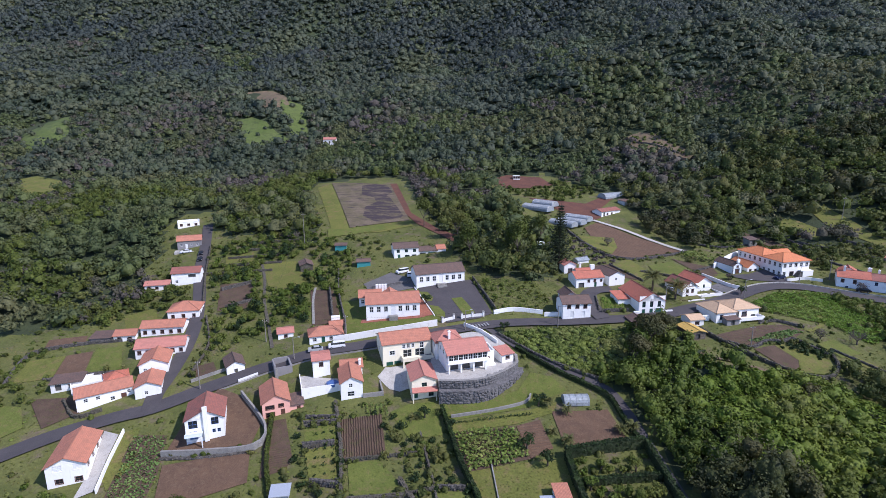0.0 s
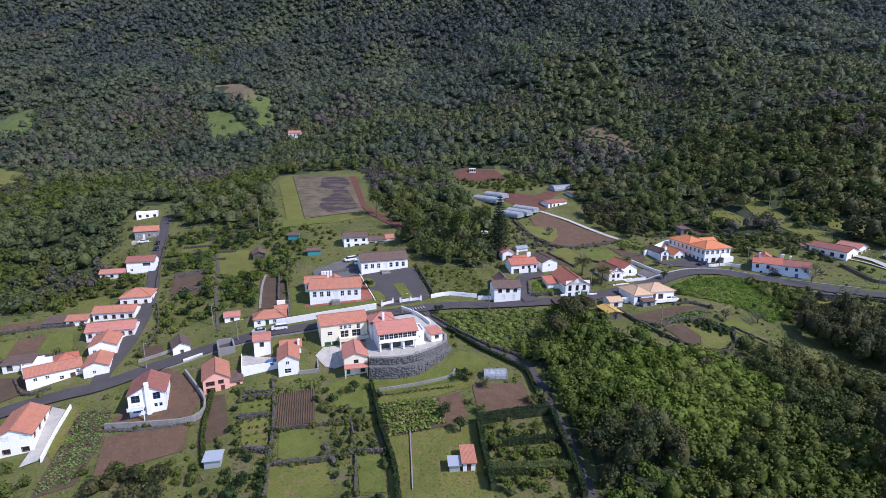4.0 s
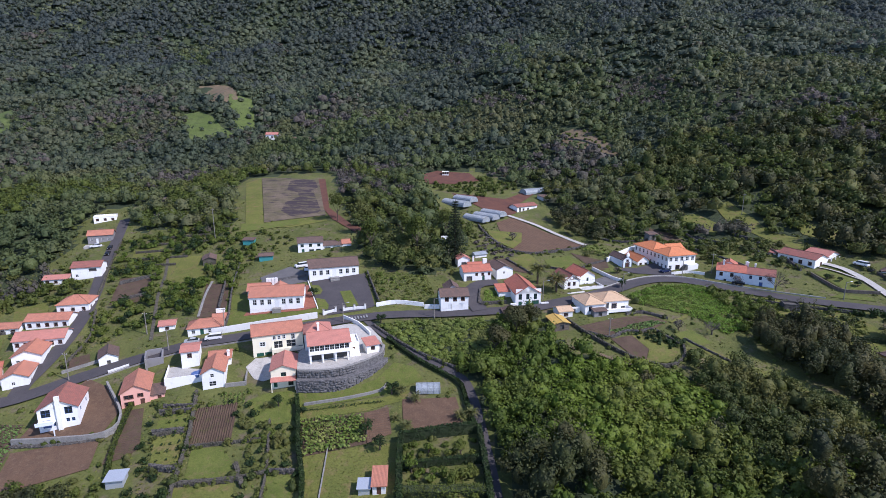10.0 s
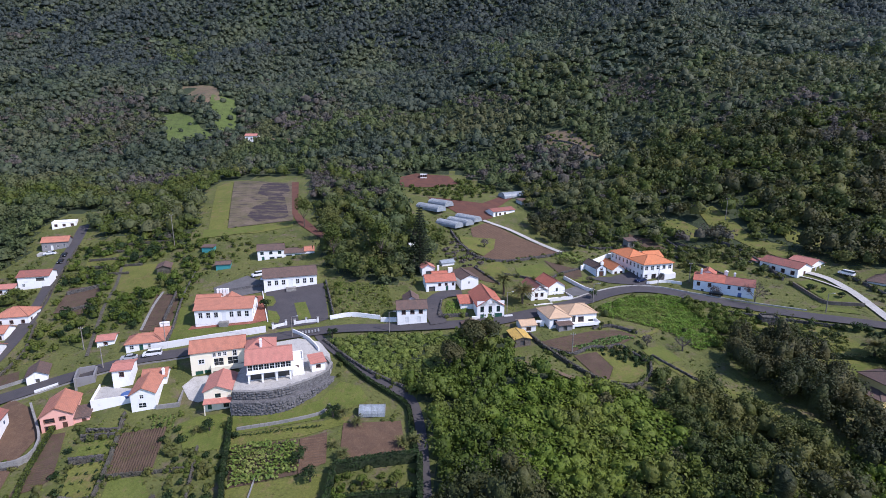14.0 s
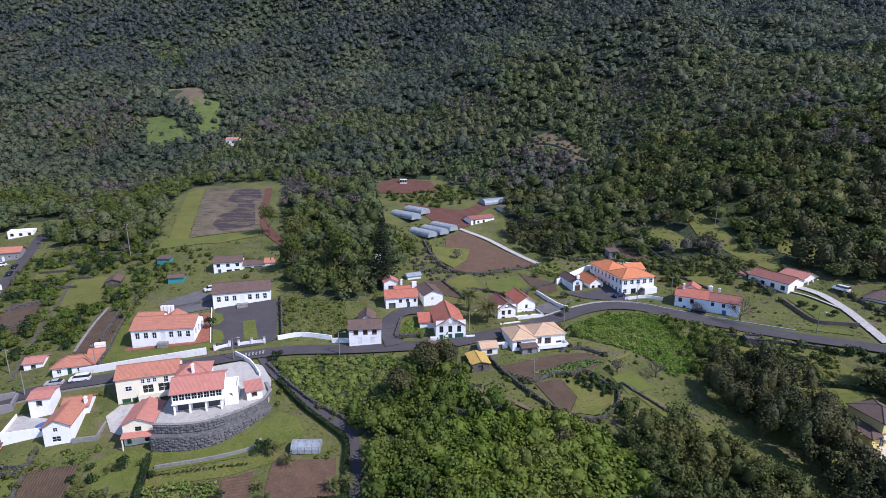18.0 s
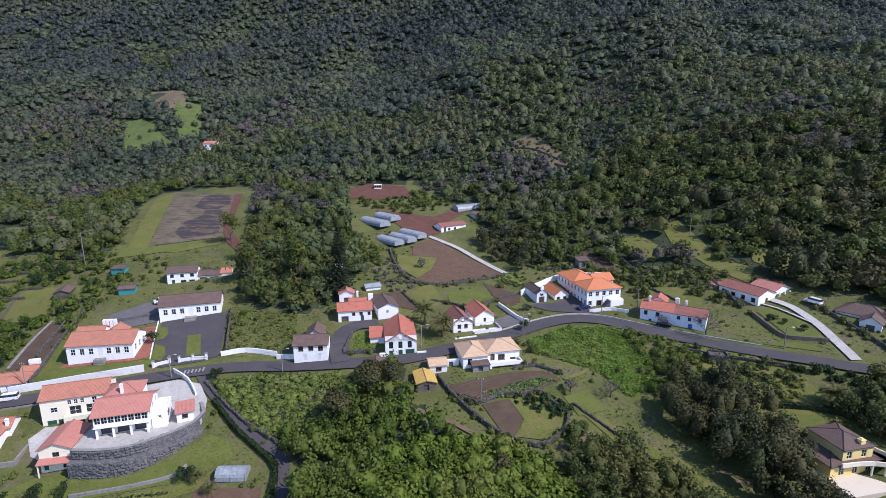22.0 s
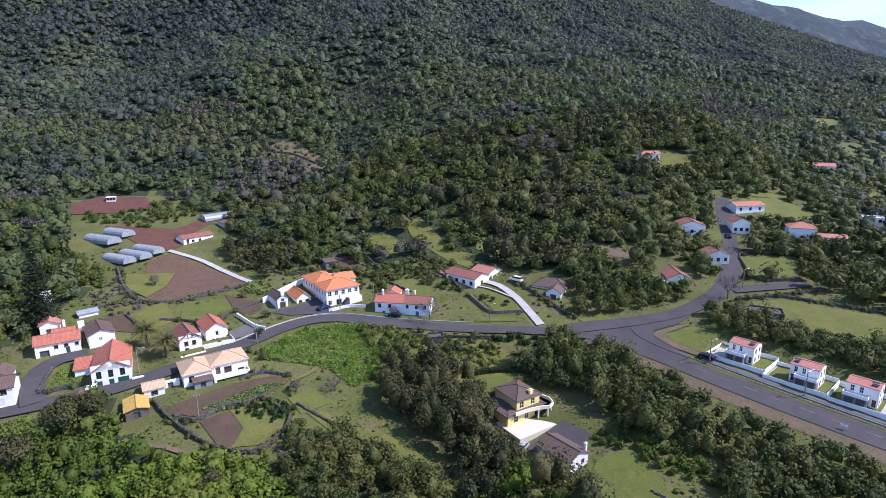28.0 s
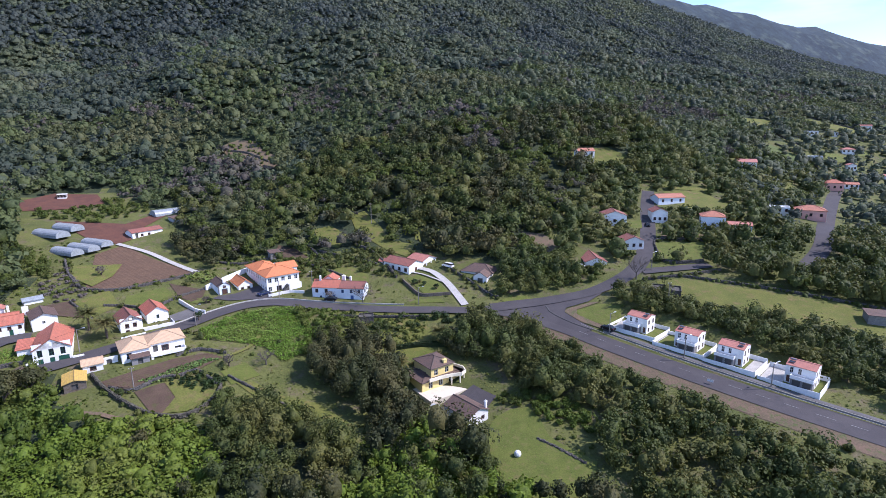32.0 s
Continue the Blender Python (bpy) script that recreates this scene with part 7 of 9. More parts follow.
h = home("small grey tin shed by the tunnels", 43.5, 284.5, 28.6, 38, 5.0, 4.5, 2.4, "mono", 0.6, "tin", "brown_tile", name="shed", category="shed", base=2)
h = home("grey weathered hut above the guest house", 84.5, 238.5, gz(86, 240), 15, 4.0, 4.0, 2.6, "mono", 0.5, "concrete", "brown_tile", name="hut", category="shed", f=[(1.2, 0.2, 1.2, 1.8, "dark")], base=2)
h = home("teal tin hut in the grass", -84.5, 213.5, gz(-82, 215) - 0.3, 10, 4.4, 3.6, 2.2, "mono", 0.3, "teal_paint", "brown_tile", name="hut", category="shed", base=1.5)
h = home("teal tin hut with a small tin lean-to", -71.8, 199.4, gz(-70, 201) - 0.2, 18, 5.0, 3.4, 2.1, "gable_x", 0.7, "teal_paint", "brown_tile", name="hut", category="shed", base=1.5)
h = home("old stone hut with a weathered roof among shrubs", -92.5, 196.0, gz(-91, 198), 25, 4.5, 7.0, 2.1, "gable_y", 0.9, "brown_stone", "brown_tile", name="hut", category="shed", base=1.5)
h = home("old stone hut with a patched brown roof below the road", 20.8, 164.2, gz(23, 166) - 1.2, 12, 5.0, 4.6, 2.3, "gable_y", 0.9, "brown_stone", "brown_tile", name="hut", category="shed", base=2)
h = home("dark stone hut below the road", 110.0, 177.6, gz(112, 179) - 0.3, -8, 4.6, 3.6, 2.3, "flat", 0, "lava", "brown_tile", name="hut", category="shed", base=2)
h = home("red-roofed garden shed in the meadow", -6.8, 97.4, gz(-5.6, 99) - 0.1, 8, 2.6, 5.6, 2.1, "mono", 0.3, "old_white", "orange_tile", name="garden_shed", category="shed", f=[(0.8, 0.1, 0.9, 1.8, "door")], base=1)
h = home("little tin lean-to shed in the meadow", -9.6, 97.2, gz(-9, 98), 8, 2.2, 2.6, 1.7, "mono", 0.2, "tin", "tin", name="garden_shed", category="shed", base=1)
h = home("small blue-grey tin shed among the plots", -63.5, 98.0, gz(-62, 99), 14, 3.4, 3.0, 1.8, "mono", 0.3, "tin", "tin", name="garden_shed", category="shed", base=1)
h = home("collapsed stone barn at the road fork", 203.5, 156.0, gz(205, 157) - 0.4, -40, 9.0, 6.0, 2.4, "flat", 0, "lava", "brown_tile", name="barn", category="barn", f=[(2, 0.2, 1.6, 1.8, "dark")], base=2)
h = home("low stone shed in the wood", -151, 259.0, gz(-149, 260), 15, 7.0, 4.0, 2.0, "mono", 0.4, "brown_stone", "brown_tile", name="hut", category="shed", base=2)
h = home("white upright garden hut among trees", -3.4, 219.5, gz(-3, 220), 10, 2.4, 2.4, 2.8, "flat", 0, "white", "tin", name="hut", category="shed", base=2)
h = home("round-topped white shelter in the garden", 10.6, 207.6, gz(12, 208), 30, 5.0, 3.0, 1.3, "gable_x", 0.6, "old_white", "poly", name="shelter", category="shed", base=1)
h = home("small grey shed with tin roof at the field edge", 246.5, 116.5, gz(248, 118), -40, 6.0, 5.0, 2.6, "mono", 0.4, "concrete", "brown_tile", name="shed", category="shed", base=2)


# ---- vehicles ----
def car(x, y, rot, paint, lab, van=False, lift=0.24):
    """A car: body, cabin with glass, wheels and lights."""
    c = thing("car", lab, "car", x, y, gz(x, y) + lift, rot)
    L, W = (4.7, 1.85) if van else (4.15, 1.75)
    prof = [(0, 0.35), (0, 0.85), (0.12, 0.95), (1.0, 1.02), (1.55, 1.05), (L - 0.5, 1.05), (L - 0.05, 0.95), (L, 0.4)]
    if van:
        prof = [(0, 0.35), (0, 0.9), (0.1, 1.0), (0.8, 1.1), (1.0, 1.15), (L - 0.05, 1.15), (L, 0.4)]
    vs = [(u, s * W / 2, z) for s in (-1, 1) for u, z in prof]
    n = len(prof)
    fs = [tuple(range(n)), tuple(range(2 * n - 1, n - 1, -1))] + [(k, n + k, n + (k + 1) % n, (k + 1) % n) for k in range(n)]
    body = mesh_ob("body", vs, fs, M["car_" + paint], c)
    top = [(0.75, 1.12), (1.35, 1.75), (L - 0.15, 1.8), (L - 0.03, 1.12)] if van else [(0.95, 1.03), (1.6, 1.45), (3.1, 1.47), (L - 0.35, 1.04)]
    w2 = W / 2 - 0.12
    vs = [(u, s * (w2 if k in (0, 3) else w2 - 0.12), z) for s in (-1, 1) for k, (u, z) in enumerate(top)]
    fs = [(0, 1, 2, 3), (7, 6, 5, 4), (0, 4, 5, 1), (2, 6, 7, 3)]
    mesh_ob("window_glass", vs, fs, M["glass"], c)
    k = [(u, s * (w2 - 0.11), z + 0.012) for s in (-1, 1) for u, z in top[1:3]]
    mesh_ob("cabin_roof", [(*q[:2], q[2]) for q in k] + [(*q[:2], q[2] - 0.05) for q in k], [(0, 1, 3, 2), (4, 6, 7, 5), (0, 4, 5, 1), (2, 3, 7, 6), (0, 2, 6, 4), (1, 5, 7, 3)], M["car_" + paint], c)
    for u in (0.8, L - 0.85):
        for s in (-1, 1):
            wheel = part("wheel", add_cyl(bmesh.new(), (u, s * (W / 2 - 0.2), 0.32), (u, s * (W / 2 + 0.01), 0.32), 0.32, None, 12), M["tyre"], c)
            part("rim", add_cyl(bmesh.new(), (u, s * (W / 2), 0.32), (u, s * (W / 2 + 0.02), 0.32), 0.19, None, 8), M["metal"], wheel)
    for s in (-1, 1):
        part("headlight", box(-0.015, s * 0.6 - 0.15, 0.66, 0.03, s * 0.6 + 0.15, 0.82), M["frame"], c)
        part("tail_light", box(L - 0.02, s * 0.65 - 0.1, 0.7, L + 0.012, s * 0.65 + 0.1, 0.9), M["car_red"], c)


for a in ((-66.6, 146.9, 22, "white", "white van parked by the low roadside house", True), (-72.0, 145.2, 22, "silver", "grey car parked at the kerb"), (-55.6, 193.6, 40, "white", "white van in the school's back yard", True), (-50.4, 190.6, 100, "white", "white car beside the school building"),
          (178.4, 146.4, -66, "black", "black car parked before a new house"), (207.2, 77.6, -60, "silver", "grey car on the wide road"), (79.6, 204.6, 30, "dark_blue", "dark car beside the chapel"), (101.4, 196.2, -26, "black", "dark car at the wall of the long house"),
          (-148.6, 210.4, 28, "white", "white car on the stone house's forecourt"), (-136.6, 203.6, 115, "black", "black car parked on the narrow street"), (-139.0, 208.6, 115, "black", "dark car parked up the narrow street"), (147.6, 206.2, -60, "white", "white van at the villa", True),
          (119.2, 132.0, 40, "silver", "pale car beside the villa's terrace"), (191.5, 184.6, -30, "white", "white car under the trees"), (241.0, 206.0, 60, "black", "dark car on the climbing road"), (-37.8, 153.2, 22, "silver", "grey car by the zebra crossing")):
    car(*a)


# ---- poles, lamps and wires ----
def pole(x, y, hgt, lab, arm=False, kind="utility_pole"):
    p = thing(kind, lab, "pole", x, y, gz(x, y), 0, "street lamps" if arm else "utility poles")
    part("shaft", add_cyl(bmesh.new(), (0, 0, -0.5), (0, 0, hgt), 0.16, 0.09), M["pole"], p)
    if arm:
        part("arm", add_cyl(bmesh.new(), (0, 0, hgt - 0.2), (1.5, 0.2, hgt + 0.15), 0.05, 0.04, 6), M["metal"], p)
        part("lamp_head", box(1.3, 0.05, hgt + 0.08, 2.0, 0.35, hgt + 0.24, bevel=0.04), M["tin"], p)
    else:
        part("crossbar", box(-0.7, -0.05, hgt - 0.6, 0.7, 0.05, hgt - 0.48), M["pole"], p)
        for u in (-0.6, 0, 0.6):
            part("insulator", add_cyl(bmesh.new(), (u, 0, hgt - 0.48), (u, 0, hgt - 0.3), 0.05, None, 6), M["frame"], p)
    return (x, y, gz(x, y) + hgt - 0.4)


for x, y, hh in ((-75.0, 142.2, 6.5), (-28.4, 158.2, 6.5), (-1.0, 163.2, 6.5), (33.5, 176.2, 6.5), (61.5, 186.6, 6.5), (86.5, 202.6, 6.0), (131.2, 183.4, 6.0), (178.5, 142.8, 6.5), (187.5, 122.4, 6.5), (196.4, 103.6, 6.5), (216.0, 172.0, 6.5)):
    pole(x, y, hh, "grey street lamp beside the road", True, "street_lamp")
for x, y, hh in ((-99.3, 219.6, 13.0), (129.3, 256.2, 10.0), (-95.6, 129.4, 8.0), (-62.6, 151.4, 7.5), (98.0, 205.6, 7.5), (-86.5, 150.2, 7.0), (50.5, 154.8, 6.0), (203.5, 148.0, 8.0), (0.0, 210.0, 7.0)):
    pole(x, y, hh, "pale wooden utility pole", False)
for a, c in (((-99.3, 219.6, 13.0), (-86.5, 150.2, 7.0)), ((-86.5, 150.2, 7.0), (-62.6, 151.4, 7.5)), ((-62.6, 151.4, 7.5), (-28.4, 158.2, 6.5)), ((-28.4, 158.2, 6.5), (-1.0, 163.2, 6.5)), ((-1.0, 163.2, 6.5), (33.5, 176.2, 6.5)), ((33.5, 176.2, 6.5), (61.5, 186.6, 6.5))):
    p, q = (Vector((v[0], v[1], gz(v[0], v[1]) + v[2] - 0.3)) for v in (a, c))
    b = bmesh.new()
    pts = [p.lerp(q, k / 8) - Vector((0, 0, 1.0 - (2 * k / 8 - 1) ** 2)) for k in range(9)]
    for u, v in zip(pts, pts[1:]):
        add_cyl(b, u, v, 0.02, None, 4)
    tagged(part("cable", b, M["tyre"]), "thin black overhead cable slung between poles", "cable")
for x, y, rot in ((158.0, 160.5, 60), (185.0, 110.6, -64)):
    s = thing("road_sign", "small white road sign on a post at the verge", "sign", x, y, gz(x, y), rot)
    part("post", add_cyl(bmesh.new(), (0, 0, -0.3), (0, 0, 1.6), 0.04), M["metal"], s)
    part("plate", box(-0.7, -0.03, 1.0, 0.7, 0.03, 1.6), M["frame"], s)
tank = thing("water_tank", "round white water tank on the lawn", "tank", 131.9, 107.7, gz(131.9, 107.7))
b = bmesh.new()
bmesh.ops.create_uvsphere(b, u_segments=12, v_segments=8, radius=0.78, matrix=Matrix.Translation((0, 0, 0.6)))
part("shell", b, M["frame"], tank)


# ---- woods and plants ----
def clear_of(p, pad=0.0):
    """Which points lie outside houses, roads and open plots."""
    ok = np.ones(len(p), bool)
    f = np.array(FREE)
    for k in range(0, len(p), 3000):
        q = p[k:k + 3000]
        near = ((q[:, None, 0] - f[None, :, 0]) ** 2 + (q[:, None, 1] - f[None, :, 1]) ** 2) < (f[None, :, 2] + pad) ** 2
        ok[k:k + 3000] &= ~near.any(1)
    for poly in OPEN:
        ok &= ~inside(p[:, 0], p[:, 1], poly)
    return ok


def leaf_quads(pos, nrm, size, g):
    """A ragged quad for each clump of leaves."""
    ref = g.normal(size=pos.shape)
    u = np.cross(nrm, ref)
    u /= np.linalg.norm(u, axis=-1, keepdims=True) + 1e-9
    v = np.cross(nrm, u)
    s = size * g.uniform(0.6, 1.25, pos.shape[:-1])
    corners = []
    for a, b in ((-1, -0.7), (0.8, -1), (1, 0.7), (-0.7, 1)):
        corners.append(pos + u * (a * s * g.uniform(0.5, 1.15, s.shape) * 0.5)[..., None] + v * (b * s * g.uniform(0.5, 1.15, s.shape) * 0.5)[..., None])
    return np.stack(corners, -2).reshape(-1, 3)


def leaf_cloud(centres, radii, tall, count, size, seed, flat=0.3, lobes=6, cone=0.0):
    """Leaf clumps over uneven crowns: centres (n, 3), radii (n,), heights over width (n,)."""
    g = np.random.default_rng(seed)
    n = len(centres)
    ld = g.normal(size=(n, lobes, 3))
    ld /= np.linalg.norm(ld, axis=-1, keepdims=True)
    ld[..., 2] = np.abs(ld[..., 2]) * 0.9 - 0.2
    lc = ld * g.uniform(0.35, 0.75, (n, lobes, 1))
    lr = g.uniform(0.38, 0.62, (n, lobes))
    which = g.integers(0, lobes, (n, count))
    d = g.normal(size=(n, count, 3))
    d /= np.linalg.norm(d, axis=-1, keepdims=True)
    d[..., 2] = np.where(d[..., 2] < -0.3, -d[..., 2], d[..., 2])
    idx = np.arange(n)[:, None]
    p = lc[idx, which] + d * lr[idx, which][..., None] * g.uniform(0.8, 1.08, (n, count, 1))
    if cone:
        p[..., :2] *= np.clip(1.1 - cone * (p[..., 2:] + 0.3), 0.15, 1.3)
    pos = centres[:, None, :] + p * np.stack([radii, radii, radii * tall], -1)[:, None, :]
    nrm = d + g.normal(size=d.shape) * flat
    nrm /= np.linalg.norm(nrm, axis=-1, keepdims=True)
    sz = size[:, None] if isinstance(size, np.ndarray) else size
    # shading turns with the lobe and the crown as a whole, and a little with each leaf
    crown = p + np.array([0, 0, 0.35])
    crown /= np.linalg.norm(crown, axis=-1, keepdims=True)
    soft = d * 0.5 + crown * 0.4 + g.normal(size=d.shape) * 0.14 + np.array([0, 0, 0.15])
    soft /= np.linalg.norm(soft, axis=-1, keepdims=True)
    q = leaf_quads(pos, nrm, sz, g).reshape(-1, 4, 3)
    soft = soft.reshape(-1, 3)
    back = (np.cross(q[:, 1] - q[:, 0], q[:, 2] - q[:, 0]) * soft).sum(1) < 0
    q[back] = q[back][:, ::-1]
    return q.reshape(-1, 3), np.repeat(soft, 4, 0)


def domes(centres, radii, tall, g, rings=3, seg=6, fill=0.86):
    """A lumpy dome of triangles inside each crown: vertices (n, k, 3) and the triangles of one."""
    vs, fs = [(0.0, 0.0, 1.0)], []
    for r in range(1, rings + 1):
        a = r / rings * 1.95
        vs += [(math.sin(a) * math.cos(6.2832 * (k + r * 0.5) / seg), math.sin(a) * math.sin(6.2832 * (k + r * 0.5) / seg), math.cos(a)) for k in range(seg)]
    fs += [(0, 1 + k, 1 + (k + 1) % seg) for k in range(seg)]
    for r in range(1, rings):
        p, q = 1 + (r - 1) * seg, 1 + r * seg
        for k in range(seg):
            fs += [(p + k, q + k, p + (k + 1) % seg), (p + (k + 1) % seg, q + k, q + (k + 1) % seg)]
    v = np.array(vs)[None] * g.uniform(0.58, 1.16, (len(centres), len(vs), 1)) * fill
    t = g.uniform(0, 6.28, len(centres))
    c, s = np.cos(t)[:, None], np.sin(t)[:, None]
    v = np.stack([v[..., 0] * c - v[..., 1] * s, v[..., 0] * s + v[..., 1] * c, v[..., 2]], -1)
    return v * np.stack([radii, radii, radii * tall], -1)[:, None, :] + centres[:, None, :], np.array(fs)


def quad_mesh(name, pts, material, lumps=None, out=None):
    """One mesh of loose quads and, where given, the smooth domes inside them; out: normals of the quads' corners, for soft crowns."""
    n = len(pts) // 4
    co, loops, start = [pts.astype(np.float32)], [np.arange(len(pts))], [np.arange(n) * 4]
    if lumps is not None:
        v, f = lumps
        co.append(v.reshape(-1, 3).astype(np.float32))
        tri = (f[None] + (np.arange(len(v)) * v.shape[1])[:, None, None]).ravel() + len(pts)
        loops.append(tri)
        start.append(len(pts) + np.arange(len(tri) // 3) * 3)
    co, loops, start = np.concatenate(co), np.concatenate(loops).astype(np.int32), np.concatenate(start).astype(np.int32)
    me = bpy.data.meshes.new(name)
    me.vertices.add(len(co)), me.loops.add(len(loops)), me.polygons.add(len(start))
    me.vertices.foreach_set("co", co.ravel())
    me.loops.foreach_set("vertex_index", loops)
    me.polygons.foreach_set("loop_start", start)
    me.polygons.foreach_set("use_smooth", np.arange(len(start)) >= n)
    me.update(calc_edges=True)
    if out is not None:
        nr = np.zeros((len(co), 3), np.float32)
        nr[:len(pts)] = out
        if lumps is not None:
            own = np.zeros(len(co) * 3, np.float32)
            me.vertices.foreach_get("normal", own)
            nr[len(pts):] = own.reshape(-1, 3)[len(pts):]
        me.attributes.new("custom_normal", "FLOAT_VECTOR", "POINT").data.foreach_set("vector", nr.ravel())
    me.materials.append(material)
    return me


def flat_mesh(name, q, n, size, g, material, spread=0.3):
    """Loose leaves of low plants, shaded as one soft cover that faces the sky."""
    f = leaf_quads(q, n, size, g).reshape(-1, 4, 3)
    up = np.array([0, 0, 1.0]) + g.normal(size=(len(f), 3)) * spread
    up /= np.linalg.norm(up, axis=-1, keepdims=True)
    back = (np.cross(f[:, 1] - f[:, 0], f[:, 2] - f[:, 0]) * up).sum(1) < 0
    f[back] = f[back][:, ::-1]
    return quad_mesh(name, f.reshape(-1, 3), material, None, np.repeat(up, 4, 0))


def scatter(poly, spacing, seed, pad=0.0, test=True, loose=0.5):
    """Uneven points over a polygon, off the roads, houses and plots."""
    g = np.random.default_rng(seed)
    xs, ys = [p[0] for p in poly], [p[1] for p in poly]
    X, Y = np.meshgrid(np.arange(min(xs), max(xs), spacing), np.arange(min(ys), max(ys), spacing))
    p = np.stack([X.ravel(), Y.ravel()], -1) + g.uniform(-loose, loose, (X.size, 2)) * spacing
    p = p[inside(p[:, 0], p[:, 1], list(poly))]
    return p[clear_of(p, pad)] if test and len(p) else p


def woods(name, label, p, r, tall, count, size, material, seed, lift=0.5, vary=(0.6, 1.35), cone=0.0, flat=0.35, seg=5, fill=None, lobes=6):
    """Crowns over the points given: few tall ones, many small ones."""
    if not len(p):
        return None
    g = np.random.default_rng(seed)
    n = len(p)
    rr = r * (vary[0] + (vary[1] - vary[0]) * g.uniform(0, 1, n) ** 1.3)
    tt = tall * g.uniform(0.75, 1.35, n)
    c = np.stack([p[:, 0], p[:, 1], ground(p[:, 0], p[:, 1]) + rr * tt * lift], -1)
    lumps = domes(c, rr, tt, g, 2, seg, fill or 0.86) if count < 60 else domes(c, rr, tt, g, 3, 7, fill or 0.58)
    if material is M["twig"]:
        lumps, count = None, count + 14
    leaves, soft = leaf_cloud(c, rr, tt, count, size, seed + 1, flat, cone=cone, lobes=lobes)
    me = quad_mesh(name, leaves, material, lumps, soft)
    return tagged(new(name, me), label, "trees", kind="stuff")


def split(p, share, seed, scale=0.02):
    """Points parted in two kinds that stand in drifts."""
    g = np.random.default_rng(seed)
    v = np.array([noise.noise((x * scale, y * scale, seed)) for x, y in p]) + g.normal(size=len(p)) * 0.16
    cut = np.quantile(v, 1 - share) if len(v) else 0
    return p[v <= cut], p[v > cut]


# edge of the hillside wood, from left to right
EDGE = [(-150, 262), (-146, 236), (-133, 225), (-125, 229), (-106, 223), (-96, 222), (-99, 240), (-121, 286), (-121, 309), (-76, 313), (-46, 240), (-40, 220), (-27, 196), (-6, 190), (5, 198), (2, 212), (8, 226), (-10, 262), (-28, 318), (6, 332), (34, 302), (46, 280), (66, 246),
        (88, 243), (112, 236), (132, 232), (152, 214), (176, 196), (192, 208), (214, 236), (240, 252), (262, 264), (290, 256), (330, 266), (420, 310), (520, 340), (900, 390)]
near_wood = EDGE + [(900, 440), (420, 440), (-150, 440)]
left_wood = [(-480, 230), (-330, 215), (-240, 165), (-170, 148), (-150, 154), (-142, 165), (-141.5, 180), (-157, 198), (-157.5, 212), (-168, 232), (-170, 250), (-156, 256.5), (-150, 262), (-150, 440), (-480, 440)]
mid_wood = [(-480, 440), (900, 440), (1300, 680), (-700, 680)]
high_wood = [(-700, 680), (1300, 680), (2150, 1165), (1000, 1165), (560, 1000), (300, 880), (-780, 860)]
far_wood = [(-780, 860), (300, 880), (560, 1000), (1000, 1165), (-960, 1165)]


def drift(p, polys, share=0.8):
    """Points outside and inside the given drifts, whose edges are frayed."""
    g = np.random.default_rng(len(p))
    q = p + g.normal(size=p.shape) * 5
    hit = np.zeros(len(p), bool)
    for poly in polys:
        hit |= inside(q[:, 0], q[:, 1], poly)
    hit &= g.random(len(p)) < share
    return p[~hit], p[hit]


FRESH = [[(33.6, 632), (55.8, 533), (104, 444), (95.6, 378), (66.6, 380), (44, 436)], [(-24.7, 302), (-17, 375), (3, 330), (5, 227), (-23, 223)], [(13, 617), (57, 556), (67, 440), (36, 465)],
         [(238, 379), (264, 371), (238, 321), (215, 318)], [(-296, 361), (-269, 373), (-220, 303), (-247, 301)], [(-494, 742), (-429, 753), (-400, 713), (-462, 702)], [(-231, 754), (-196, 784), (-155, 777), (-69, 756), (-64, 722), (-154, 700), (-211, 716)], [(-363, 676), (-334, 683), (-290, 608), (-308, 594)]]
LEAFLESS = [[(-340, 470), (-322, 509), (-262, 470), (-240, 446), (-224, 416), (-252, 412), (-278, 408)], [(-297, 400), (-335, 485), (-311, 557), (-272, 502), (-272, 425), (-266, 387)], [(-342, 372), (-301, 372), (-264, 347), (-308, 333)], [(207, 370), (224, 362), (208, 329), (192, 332)],
            [(46, 356), (84, 353), (87, 318), (55, 297), (42, 319)], [(-145, 469), (-87, 474), (-72, 417), (-124, 403)]]
pts = scatter(near_wood, 4.4, 11, loose=0.8)
pts = pts[~((pts[:, 0] > 104) & (pts[:, 0] < 330) & (pts[:, 1] < 345))]
pts, fresh_near = drift(pts, FRESH)
pts, grey_near = drift(pts, LEAFLESS, 0.5)
old = scatter(near_wood, 5.2, 77, 0.6, loose=0.7)
old = old[(old[:, 0] > 104) & (old[:, 0] < 330) & (old[:, 1] < 345)]
main, rest = split(old, 0.55, 78, 0.02)
dark, pale = split(rest, 0.5, 79, 0.03)
pale, bare = split(pale, 0.18, 83, 0.03)
woods("grown_wood", "large spreading dark green trees on the slope above the road", main, 4.7, 0.9, 110, 1.1, M["grove"], 80, 0.6, (0.6, 1.4), flat=0.5, fill=0.58)
woods("grown_wood", "tall olive trees on the slope above the road", dark, 4.6, 1.0, 110, 1.1, M["gum"], 81, 0.6, (0.7, 1.4), flat=0.5, fill=0.58)
woods("grown_wood", "fresh green trees on the slope above the road", pale, 4.0, 0.85, 95, 1.0, M["scrub"], 82, 0.55, (0.6, 1.4), flat=0.5, fill=0.58)
